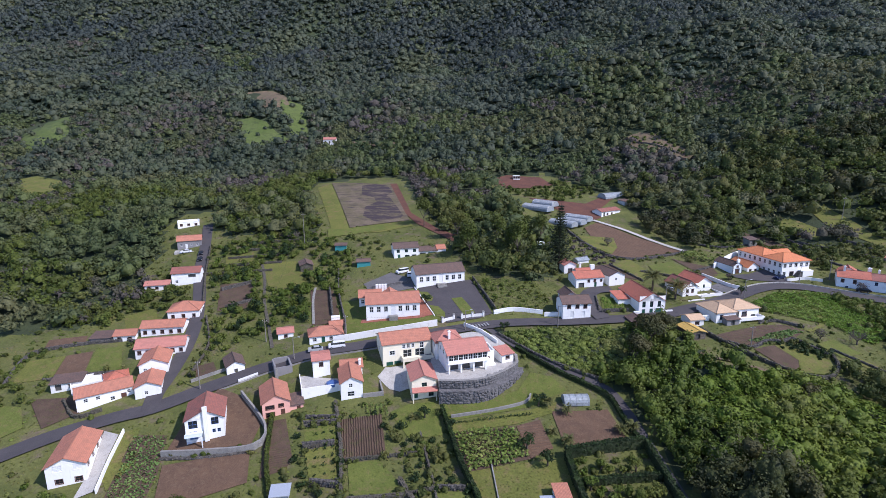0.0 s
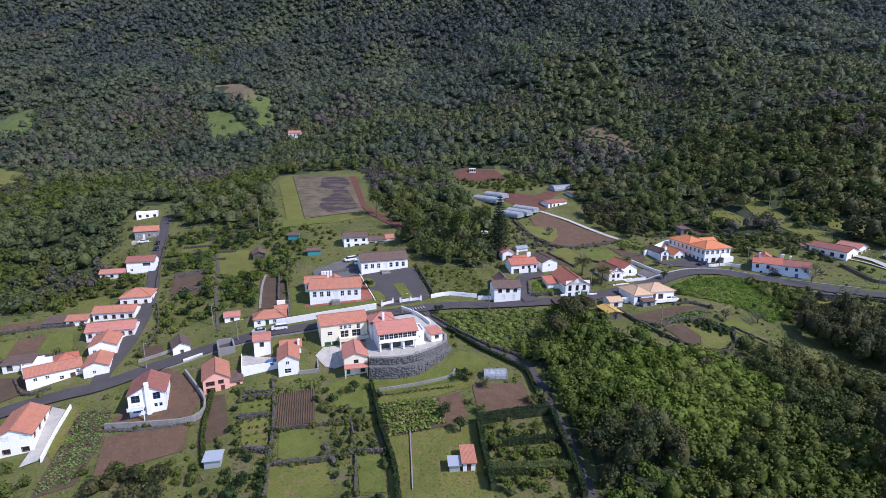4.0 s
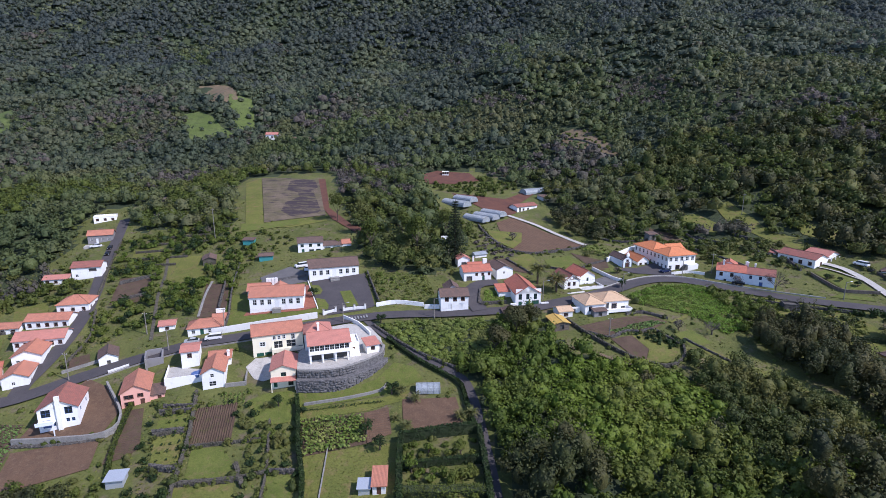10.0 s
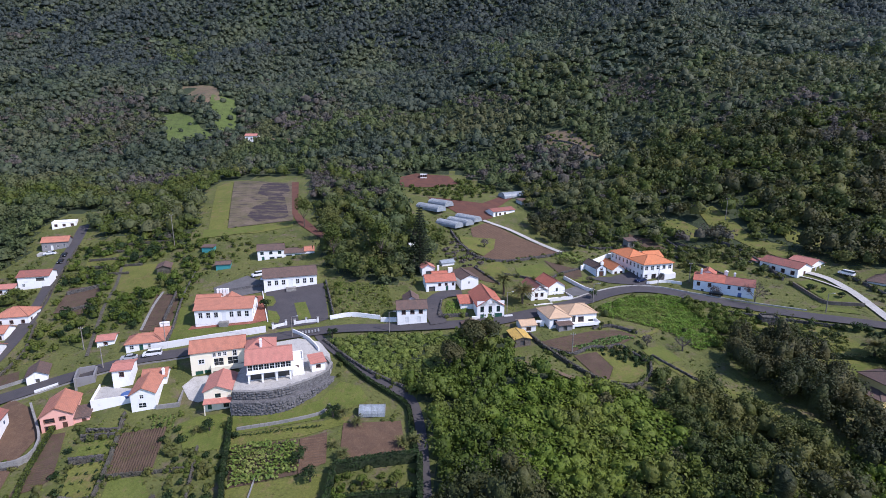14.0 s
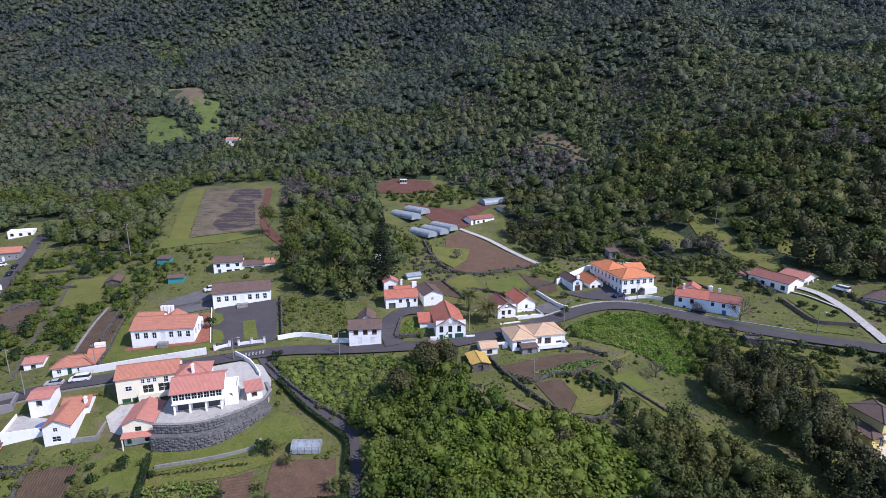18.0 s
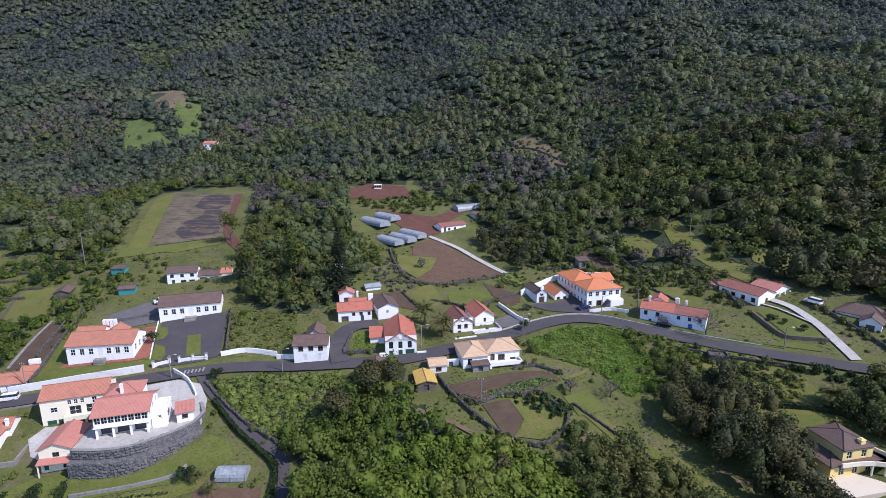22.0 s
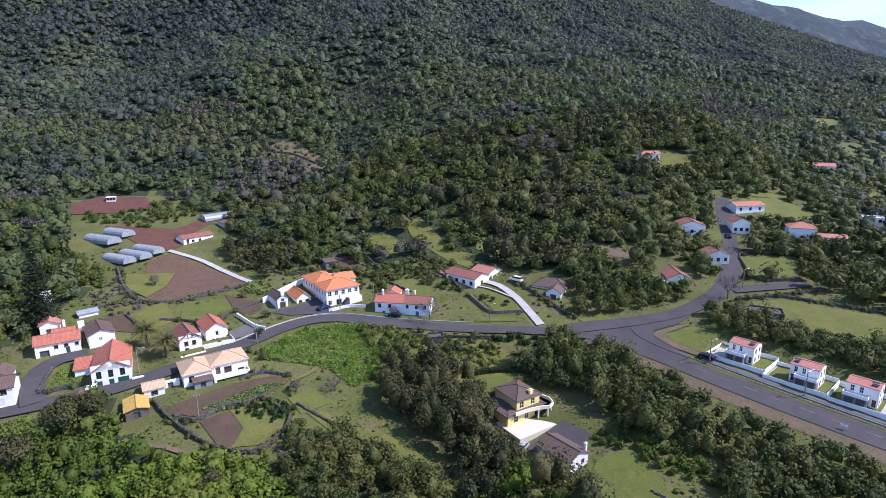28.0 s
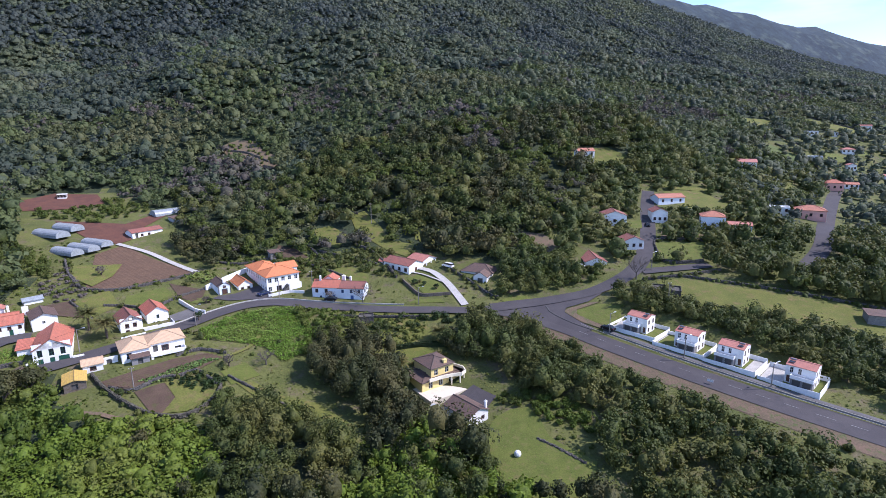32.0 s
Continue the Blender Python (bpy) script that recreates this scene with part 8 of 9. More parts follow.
woods("bare_wood", "grey leafless trees on the slope above the road", bare, 3.6, 0.9, 90, 0.8, M["grey_crown"], 84, 0.6, (0.7, 1.3), fill=0.5)
close = (pts[:, 1] < 318) & (pts[:, 0] < 290)
for here, seed, count, size, hue in ((pts[close], 0, 76, 0.9, ("wood_light", "grove", "scrub")), (pts[~close], 100, 22, 1.5, ("wood_light", "wood_far", "wood_light"))):
    mid, rest = split(here, 0.5, 3 + seed, 0.018)
    light, bare = split(rest, 0.24, 4 + seed, 0.012)
    dark, mid = split(mid, 0.5, 7 + seed, 0.03)
    woods("hillside_wood", "dense mixed green woodland over the lower mountain slope", mid, 3.8, 0.85, count, size, M[hue[0]], 12 + seed, 0.7, (0.6, 1.5), flat=0.5, fill=0.6)
    woods("hillside_wood", "dark trees among the lower slope's woodland", dark, 4.0, 0.9, count, size, M[hue[1]], 9 + seed, 0.7, (0.6, 1.5), cone=0.15, flat=0.5, fill=0.6)
    woods("hillside_scrub", "lighter green trees and scrub on the lower slope", light, 3.3, 0.9, count, size * 0.9, M[hue[2]], 15 + seed, 0.7, flat=0.5, fill=0.6)
    woods("bare_wood", "grey leafless trees among the woodland", bare, 3.2, 0.9, count, size * 0.8, M["grey_crown"], 17 + seed, 0.7, flat=0.5, fill=0.5)
pts = scatter(left_wood, 4.2, 19, loose=0.8)
close = (pts[:, 1] < 300) & (pts[:, 0] > -300)
edge, pts = pts[close], pts[~close]
mid, rest = split(edge, 0.5, 5)
light, bare = split(rest, 0.22, 6, 0.02)
woods("hillside_wood", "mixed broadleaf trees above the street", mid, 3.5, 0.85, 66, 1.0, M["wood_light"], 120, 0.7, (0.5, 1.5), flat=0.5, fill=0.58)
woods("hillside_scrub", "bright young trees above the street", light, 3.0, 0.85, 66, 0.9, M["scrub"], 121, 0.7, (0.5, 1.5), flat=0.5, fill=0.58)
woods("bare_wood", "grey leafless trees above the street", bare, 2.6, 0.9, 60, 0.75, M["grey_crown"], 122, 0.6, fill=0.5)
pts, grey = drift(pts, LEAFLESS, 0.5)
woods("bare_wood", "soft grey drift of leafless trees above the street", grey, 3.4, 0.8, 22, 1.5, M["grey_crown"], 87, 0.8, (0.55, 1.5), flat=0.5, fill=0.66)
mid, rest = split(pts, 0.55, 5, 0.018)
light, bare = split(rest, 0.42, 6, 0.02)
woods("hillside_wood", "mixed woodland on the slope above the street", mid, 3.8, 0.8, 20, 1.5, M["wood_far"], 20, 0.8, (0.5, 1.6), flat=0.5, fill=0.6)
woods("hillside_scrub", "bright scrub and orchards on the slope above the street", light, 3.2, 0.75, 20, 1.4, M["wood_light"], 21, 0.8, (0.5, 1.5), flat=0.5, fill=0.6)
woods("bare_wood", "grey leafless thicket above the street", bare, 2.9, 0.85, 22, 1.3, M["grey_crown"], 22, 0.7, flat=0.5, fill=0.6)
pts = scatter(mid_wood, 4.9, 13, loose=0.8)
pts, fresh = drift(pts, FRESH)
pts, grey = drift(pts, LEAFLESS, 0.5)
woods("mountain_forest", "fresh green drift of broadleaf trees on the mountain", np.concatenate([fresh, fresh_near]), 4.2, 0.75, 20, 1.9, M["wood_light"], 85, 0.8, (0.55, 1.5), flat=0.5, fill=0.66, lobes=4)
woods("bare_wood", "soft grey drift of leafless trees on the mountain", np.concatenate([grey, grey_near]), 4.2, 0.75, 20, 1.8, M["grey_crown"], 86, 0.8, (0.55, 1.5), flat=0.5, fill=0.66, lobes=4)
dark, light = split(pts, 0.42, 8, 0.014)
light, pale = split(light, 0.36, 10, 0.016)
g = np.random.default_rng(75)
foot = dark[:, 1] + g.normal(size=len(dark)) * 45 < 540
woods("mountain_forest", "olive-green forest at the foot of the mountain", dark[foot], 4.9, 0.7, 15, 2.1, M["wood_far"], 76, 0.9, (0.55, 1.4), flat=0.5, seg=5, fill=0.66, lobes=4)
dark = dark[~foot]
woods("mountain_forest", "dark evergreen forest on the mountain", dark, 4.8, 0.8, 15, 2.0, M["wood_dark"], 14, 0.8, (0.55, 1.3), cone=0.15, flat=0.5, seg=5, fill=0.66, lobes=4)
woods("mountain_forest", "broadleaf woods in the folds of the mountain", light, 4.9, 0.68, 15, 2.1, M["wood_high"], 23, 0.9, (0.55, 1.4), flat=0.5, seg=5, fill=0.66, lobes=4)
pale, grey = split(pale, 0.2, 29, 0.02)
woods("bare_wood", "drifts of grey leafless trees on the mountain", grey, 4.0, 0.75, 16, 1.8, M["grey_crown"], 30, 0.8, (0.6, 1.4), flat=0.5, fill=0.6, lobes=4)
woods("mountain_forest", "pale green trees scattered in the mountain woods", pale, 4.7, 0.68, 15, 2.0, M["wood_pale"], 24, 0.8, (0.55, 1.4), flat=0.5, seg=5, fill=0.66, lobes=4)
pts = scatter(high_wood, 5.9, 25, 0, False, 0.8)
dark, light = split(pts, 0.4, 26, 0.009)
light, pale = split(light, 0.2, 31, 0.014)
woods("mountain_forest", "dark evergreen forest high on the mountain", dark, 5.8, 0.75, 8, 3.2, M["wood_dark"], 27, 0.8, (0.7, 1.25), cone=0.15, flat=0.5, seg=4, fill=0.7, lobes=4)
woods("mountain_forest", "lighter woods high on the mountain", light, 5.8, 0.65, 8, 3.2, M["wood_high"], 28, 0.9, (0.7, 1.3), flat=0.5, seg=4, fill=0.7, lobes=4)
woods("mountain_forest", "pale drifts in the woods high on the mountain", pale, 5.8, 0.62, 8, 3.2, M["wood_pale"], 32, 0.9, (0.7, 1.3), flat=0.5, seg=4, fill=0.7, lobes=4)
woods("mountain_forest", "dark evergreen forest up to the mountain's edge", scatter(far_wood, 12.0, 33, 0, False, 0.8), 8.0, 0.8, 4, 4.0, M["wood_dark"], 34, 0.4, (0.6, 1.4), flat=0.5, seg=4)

woods("pasture_trees", "dark trees between the hill pastures", scatter([(-238, 450), (-214, 443), (-202, 447), (-186, 438), (-186, 430), (-194, 432), (-206, 437), (-228, 440)], 5.0, 245, 0, False), 3.6, 1.1, 40, 1.2, M["wood_dark"], 246, 0.7)
# clumps of trees left standing on the hill pastures
lone = np.concatenate([scatter(poly, 11.0, 243, 0, False) for nm, poly, lift in GRASS if nm == "bright pasture"])
woods("pasture_trees", "clumps of dark trees on the hill pastures", lone[::2], 2.8, 1.0, 40, 1.0, M["wood_far"], 244)

# thicket in the ravine below the road
ravine = [(-19, 158), (0, 162.4), (12, 163.6), (31, 165.4), (34, 156), (39.3, 146), (52, 141), (66, 139), (72, 128), (90, 128), (100, 122), (124, 122), (126, 100), (140, 88), (140, 62), (22, 62), (19, 105), (15, 130), (11.5, 138), (-9, 149.6)]
BANK = [(-18, 159), (0, 162.6), (19, 163), (20, 154), (15, 148), (6, 141), (-6, 148)]
SLOPE = [(71.5, 147), (79, 143.5), (87, 143.4), (90, 139), (95, 129.5), (103, 124.5), (101, 110), (70, 108), (71, 118), (70, 127), (67.5, 139)]
pts = scatter(ravine, 2.3, 31, 0.2, loose=0.8)
pts = pts[~inside(pts[:, 0], pts[:, 1], BANK) & ~inside(pts[:, 0], pts[:, 1], SLOPE)]
g = np.random.default_rng(30)
hump = np.array([noise.noise((x * 0.11, y * 0.11, 4.0)) for x, y in pts])
drift = np.array([noise.noise((x * 0.045, y * 0.045, 9.0)) for x, y in pts]) + 0.3 * np.exp(-((pts[:, 0] - 76) / 9) ** 2) - 0.25 * np.exp(-((pts[:, 0] - 49) / 14) ** 2) + np.clip((pts[:, 0] - 100) / 20, 0, 1) * 0.2 + g.normal(size=len(pts)) * 0.1
tall_tree = (drift > 0.3) & (g.random(len(pts)) < 0.42)
vine = drift <= 0.34
CARPET = [(33, 140), (46, 143), (60, 141), (70, 134), (71, 124), (64, 114), (52, 108), (40, 109), (31, 117), (28, 130)]
keep = ~inside(pts[:, 0], pts[:, 1], CARPET) | (g.random(len(pts)) < 0.12)
vine, tall_tree = vine & keep, tall_tree & keep
rise = np.clip(0.5 + 1.5 * hump, 0.1, 1.5)
low_end = vine & (pts[:, 0] + g.normal(size=len(pts)) * 4 > 80)
vine &= ~low_end
woods("ravine_thicket", "dense sunlit thicket of vine-draped shrubs in the ravine", pts[vine], 2.2, 1.15, 84, 0.6, M["ravine"], 32, rise[vine], (0.5, 1.6), fill=0.58)
woods("ravine_thicket", "bright leafy shrubs below the yellow villa", pts[low_end], 2.2, 1.0, 84, 0.6, M["vine"], 42, rise[low_end], (0.5, 1.6), fill=0.62)
woods("ravine_thicket", "dark olive trees rising out of the ravine thicket", pts[tall_tree], 3.2, 1.35, 210, 0.5, M["gum"], 33, 0.7 + 0.5 * rise[tall_tree], (0.55, 1.5))
brambles = scatter(BANK, 1.25, 34, loose=0.8)
draped = pts[~keep & (drift <= 0.34)]
woods("ravine_thicket", "vine-draped humps of shrubs in the ravine", draped, 2.3, 0.75, 80, 0.6, M["vine"], 38, 0.25 + 0.4 * rise[~keep & (drift <= 0.34)], (0.5, 1.5), fill=0.7)
p = scatter(CARPET, 0.45, 36, 0, False, 0.9)
c = np.stack([p[:, 0], p[:, 1], ground(p[:, 0], p[:, 1]) + 1.3 + 0.2 * g.normal(size=len(p)) + np.array([1.5 * noise.noise((x * 0.22, y * 0.22, 5.0)) for x, y in p])], -1)
nr = g.normal(size=c.shape) * 0.5 + np.array([0, 0, 1.0])
nr /= np.linalg.norm(nr, axis=-1, keepdims=True)
tagged(new("creeper", flat_mesh("creeper", c, nr, 0.85, g, M["vine"], 0.4)), "green vines that cover the ravine shrubs", "plants", kind="stuff")
woods("bramble_bank", "dry olive-brown bramble bank below the road", brambles, 1.5, 0.42, 50, 0.5, M["bramble"], 35, 0.3, (0.5, 1.4), fill=0.8)
woods("tall_wood", "tall dark olive trees beside the yellow villa", scatter([(97, 167), (93, 158), (92, 151), (97, 145), (101, 139), (105, 131), (106, 122), (118, 122), (119, 134), (119, 142), (122, 154), (120, 161), (113, 167), (102, 170)], 3.2, 36, 0.3), 3.2, 1.7, 360, 0.46, M["gum"], 37, 0.7)
woods("roadside_wood", "broadleaf trees on the slope below the wide road", scatter([(140, 172), (150, 167), (157, 158), (165, 134), (174, 108), (186, 84), (192, 62), (146, 62), (148, 100), (152, 118), (144, 128), (141, 146)], 3.5, 38, 0.8), 2.8, 1.2, 180, 0.55, M["grove"], 39, 0.6)
woods("roadside_wood", "dark trees between the villa and the wide road", scatter([(131, 160), (146, 168), (156, 156), (162, 136), (150, 122), (144, 128), (140, 146)], 4.2, 40, 0.8), 3.2, 1.25, 240, 0.52, M["grove"], 41, 0.65)
woods("roadside_shrubs", "round shrubs along the lower edge of the road", scatter([(126, 181), (150, 171.5), (150, 166), (138, 168), (126, 176)], 2.4, 42, 0.2), 1.6, 0.9, 90, 0.5, M["hedge"], 43, 0.4)
woods("field_belt", "belt of dark rounded trees behind the new houses", scatter([(194, 163), (207, 160), (210, 147), (218, 131), (229, 120), (236, 100), (238, 84), (216, 84), (211, 106), (206, 124), (201, 137), (196, 148), (191, 157)], 3.1, 44, -0.6), 2.8, 1.1, 200, 0.5, M["grove"], 45, 0.6)
woods("field_belt", "tall dark trees beyond the wide field", scatter([(232, 166), (250, 178), (276, 182), (310, 172), (330, 140), (280, 110), (262, 116), (244, 142)], 4.4, 46, 0.5), 3.6, 1.3, 130, 0.85, M["grove"], 47, 0.6)
woods("valley_trees", "scattered trees and hedges of the far valley", scatter([(290, 185), (336, 262), (420, 306), (520, 336), (900, 386), (900, 60), (340, 60), (300, 120)], 6.4, 48, 1.0, loose=0.8), 3.6, 0.85, 14, 1.7, M["wood_far"], 49, 0.6, (0.5, 1.6), flat=0.5, fill=0.7)
woods("valley_trees", "trees among the upper houses", scatter([(176, 198), (214, 236), (262, 264), (330, 266), (420, 310), (400, 240), (300, 190), (276, 186), (240, 170), (212, 180), (206, 186)], 4.2, 50, 1.0, loose=0.8), 3.3, 0.95, 66, 0.9, M["grove"], 51, 0.6, (0.5, 1.5), fill=0.66)
woods("garden_trees", "tall trees round the brown-roofed house", scatter([(150, 214), (178, 200), (190, 178), (174, 178), (164, 186), (158, 196)], 3.6, 52, 0.6), 2.8, 1.35, 130, 0.66, M["grove"], 53, 0.6)
woods("slope_scrub", "low scrub on the slope between the hotel and the wood", scatter([(62, 246), (88, 243), (112, 236), (132, 232), (124, 214), (108, 206), (96, 216), (88, 234)], 3.4, 54, 0.6), 1.5, 0.8, 70, 0.6, M["scrub"], 55, 0.4)
woods("olive_clump", "spreading grey-green trees beside the farm track", scatter([(45, 268), (60, 274), (76, 256), (70, 238), (60, 238), (50, 250)], 4.0, 56, 0.5), 3.4, 0.75, 190, 0.7, M["gum"], 57, 0.9)
woods("garden_shrubs", "shrubs and fruit trees on the garden terraces", scatter([(-136, 214), (-122, 226), (-98, 236), (-74, 206), (-72, 178), (-84, 152), (-101, 144), (-110, 165), (-124, 190)], 3.4, 58, 0.3, loose=0.8), 1.7, 0.95, 75, 0.5, M["ravine"], 59, 0.5)
woods("garden_shrubs", "dark bushes among the gardens", scatter([(-132, 214), (-98, 230), (-74, 200), (-76, 160), (-101, 146), (-124, 190)], 7.5, 60, 0.5), 2.0, 1.0, 110, 0.6, M["hedge"], 61, 0.5)
woods("garden_shrubs", "bushes on the grass above the school", scatter([(-98, 232), (-60, 222), (-44, 222), (-42, 200), (-62, 214), (-80, 206)], 4.6, 62, 0.6), 1.3, 0.9, 70, 0.5, M["scrub"], 63, 0.45)
woods("slope_trees", "dark shrubs and small trees above the roadside houses", scatter([(82, 241), (112, 234), (131, 229), (150, 212), (128, 209), (104, 214), (84, 224)], 3.7, 274, 0.4, loose=0.8), 1.7, 0.95, 90, 0.5, M["grove"], 275, 0.5, (0.5, 1.6))
woods("bank_shrubs", "green bank of shrubs beside the school yard", scatter([(-27, 192), (-6, 189), (-2, 176), (-6, 171), (-18, 171)], 2.9, 64, 0.2), 0.9, 0.7, 70, 0.4, M["ravine"], 65, 0.35)
woods("field_scrub", "dry grey brush in the fields behind the houses", scatter([(8, 226), (14, 244), (24, 218), (36, 202), (28, 196), (14, 212)], 3.2, 66, 0.3), 1.2, 0.7, 60, 0.5, M["twig"], 67, 0.4)
woods("garden_shrubs", "small dark bushes and weeds along the garden plots", scatter([(-66, 122), (-30, 126), (-20, 96), (-30, 72), (-66, 72)], 2.9, 268, 0.2, loose=0.9), 0.75, 0.9, 46, 0.36, M["grove"], 269, 0.45, (0.4, 1.7))
woods("garden_shrubs", "bushes and young trees below the road", scatter([(-128, 96), (-112, 104), (-104, 92), (-92, 84), (-88, 72), (-128, 72)], 3.4, 270, 0.2, loose=0.9), 1.3, 0.95, 70, 0.42, M["ravine"], 271, 0.5, (0.4, 1.7))
woods("garden_shrubs", "garden bushes between the vegetable plots", scatter([(-66, 122), (-30, 126), (-20, 96), (-30, 72), (-66, 72)], 4.2, 68, 0.3), 1.1, 0.9, 80, 0.42, M["hedge"], 69, 0.5)
woods("garden_shrubs", "bushes at the foot of the village", scatter([(-112, 94), (-66, 104), (-60, 74), (-130, 74)], 6.0, 70, 0.3), 1.5, 0.9, 140, 0.42, M["scrub"], 71, 0.5)
woods("garden_shrubs", "shrubs among the street houses", scatter([(-160, 152), (-130, 158), (-118, 172), (-128, 192), (-146, 200), (-150, 175)], 3.4, 72, 0.5), 1.9, 1.0, 80, 0.6, M["scrub"], 73, 0.5)
woods("terrace_shrubs", "tangle of shrubs on the terrace walls", scatter([(56, 156), (66, 160), (72, 155), (68, 150), (62, 153)], 1.7, 74, 0, False), 0.9, 0.8, 70, 0.38, M["hedge"], 75, 0.4)
woods("slope_trees", "rounded trees below the terraces", scatter(SLOPE, 3.1, 76), 2.7, 1.15, 240, 0.46, M["grove"], 77, 0.6)

# the ground under the woods is leaf litter, darkened so gaps read as shade
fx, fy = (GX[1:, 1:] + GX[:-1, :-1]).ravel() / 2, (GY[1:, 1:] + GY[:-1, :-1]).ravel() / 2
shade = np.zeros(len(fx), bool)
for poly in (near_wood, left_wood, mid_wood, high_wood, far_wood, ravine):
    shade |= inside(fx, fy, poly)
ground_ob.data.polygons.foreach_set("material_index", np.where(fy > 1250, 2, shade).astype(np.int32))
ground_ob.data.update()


def tufts(name, label, p, size, material, seed, lift=0.1, spread=0.5):
    """Small leaning blades of grass, a quad for each clump."""
    g = np.random.default_rng(seed)
    q = np.stack([p[:, 0], p[:, 1], ground(p[:, 0], p[:, 1]) + lift + size * g.uniform(-0.05, 0.12, len(p))], -1)
    n = g.normal(size=q.shape) * spread + np.array([0, 0, 1.0])
    n /= np.linalg.norm(n, axis=-1, keepdims=True)
    return tagged(new(name, flat_mesh(name, q, n, size, g, material)), label, "grass", kind="stuff")


village = [(-165, 140), (-160, 200), (-175, 245), (-120, 262), (-40, 250), (10, 268), (60, 250), (130, 236), (200, 230), (260, 262), (300, 230), (300, 130), (250, 84), (190, 62), (10, 62), (-80, 62), (-140, 78)]
p = scatter(village, 1.15, 201)
p = p[~inside(p[:, 0], p[:, 1], ravine)]
thick, thin = split(p, 0.4, 202, 0.09)
tufts("rough_grass", "tall tufts of rough green grass", thick, 0.6, M["tuft"], 203, 0.06, 0.32)
tufts("rough_grass", "pale tufts of rough grass", thin, 0.5, M["dry_tuft"], 204, 0.05, 0.3)
for key, mat, sp, size in (("mown grass", "lawn_tuft", 0.8, 0.36), ("pasture", "dry_tuft", 0.9, 0.42)):
    sets = [scatter(poly, sp, 205, 0, False) for nm, poly, lift in GRASS if nm == key and -170 < poly[0][0] < 260 and poly[0][1] < 320]
    tufts("short_grass", "short tufts over the mown plots", np.concatenate(sets), size, M[mat], 206, 0.17, 0.1)


def furrows(poly, gap, turn, hh, label, seed, material="dark_soil"):
    """Ridges of tilled soil in rows over a plot."""
    g = np.random.default_rng(seed)
    cx, cy = np.mean([q[0] for q in poly]), np.mean([q[1] for q in poly])
    r = max(np.hypot(q[0] - cx, q[1] - cy) for q in poly)
    c, s = math.cos(radians(turn)), math.sin(radians(turn))
    U, V = np.meshgrid(np.arange(-r, r, 0.7), np.arange(-r, r, gap))
    u, v = U.ravel(), V.ravel() + g.normal(size=U.size) * 0.04
    x, y = cx + u * c - v * s, cy + u * s + v * c
    ok = inside(x, y, list(poly))
    u, v = u[ok], v[ok]
    quads = []
    for a, b, za, zb in ((-0.5, 0.0, 0, 1), (0.0, 0.5, 1, 0)):
        for du, dv, zz in ((0, a, za), (0.72, a, za), (0.72, b, zb), (0, b, zb)):
            U2, V2 = u + du, v + dv * gap * 0.8
            X, Y = cx + U2 * c - V2 * s, cy + U2 * s + V2 * c
            quads.append(np.stack([X, Y, ground(X, Y) + 0.17 + zz * hh], -1))
    pts = np.stack(quads, 1).reshape(-1, 3)
    return tagged(new("furrows", quad_mesh("furrows", pts, M[material])), label, "soil", kind="stuff")


furrows([(-55.9, 120.8), (-46.7, 123.2), (-43.4, 112.3), (-51.6, 109.9)], 0.56, 106, 0.2, "straight ridges of the ploughed plot", 211)
furrows([(-68.4, 104.4), (-71, 112), (-65, 112), (-63.3, 108.7), (-64.4, 106.8)], 0.6, 18, 0.14, "rough ridges of the narrow plot", 212)
furrows([(42, 159), (58.5, 166.8), (66, 168), (69.6, 166), (64.4, 160.8), (50, 155.2), (45, 156.4)], 0.9, 26, 0.2, "ridges of the terraced plot", 213)
furrows([(20, 252.4), (27, 261), (56, 233.6), (34, 220.4), (24.4, 220.8)], 1.5, 128, 0.1, "wide ridges of the farm field", 214, "soil")
furrows([(-14, 122.2), (-8.8, 124.4), (-6.6, 116), (-11.2, 112.8)], 0.8, 14, 0.14, "low ridges of the bare plot", 215, "soil")

woods("farm_shrubs", "shrubs between the farm's red yards", scatter([(-14, 306), (-1, 322), (20, 312), (34, 300), (10, 284), (-4, 288), (-16, 294)], 3.4, 221, 0.3), 1.7, 0.85, 90, 0.55, M["scrub"], 222, 0.45)
woods("farm_shrubs", "dark thicket beside the farm fields", scatter([(-10, 262), (2, 250), (14, 232), (8, 228), (-6, 244), (-16, 258)], 3.2, 223, 0.3), 2.0, 1.0, 100, 0.55, M["scrub"], 224, 0.5)
woods("garden_trees", "dark round trees at the foot of the gardens", scatter([(-84, 101), (-70, 97), (-66, 88), (-84, 88)], 3.6, 225, 0), 2.3, 1.0, 260, 0.42, M["gum"], 226, 0.55)
woods("garden_trees", "dark round trees between the garden walls", scatter([(-57, 99), (-49, 99), (-45, 90), (-54, 88)], 4.0, 227, 0, False), 2.0, 1.0, 240, 0.4, M["hedge"], 228, 0.55)
woods("garden_shrubs", "mixed bushes along the hillside garden walls", scatter([(-112, 200), (-84, 186), (-78, 162), (-92, 160), (-104, 178), (-118, 196)], 3.0, 229, 0.2), 1.6, 0.9, 110, 0.42, M["ravine"], 230, 0.45)
woods("slope_scrub", "green scrub over the slope above the road", scatter([(112, 206), (124, 214), (132, 232), (146, 214), (130, 204)], 3.4, 231, 0.4), 1.5, 0.8, 90, 0.5, M["scrub"], 232, 0.4)

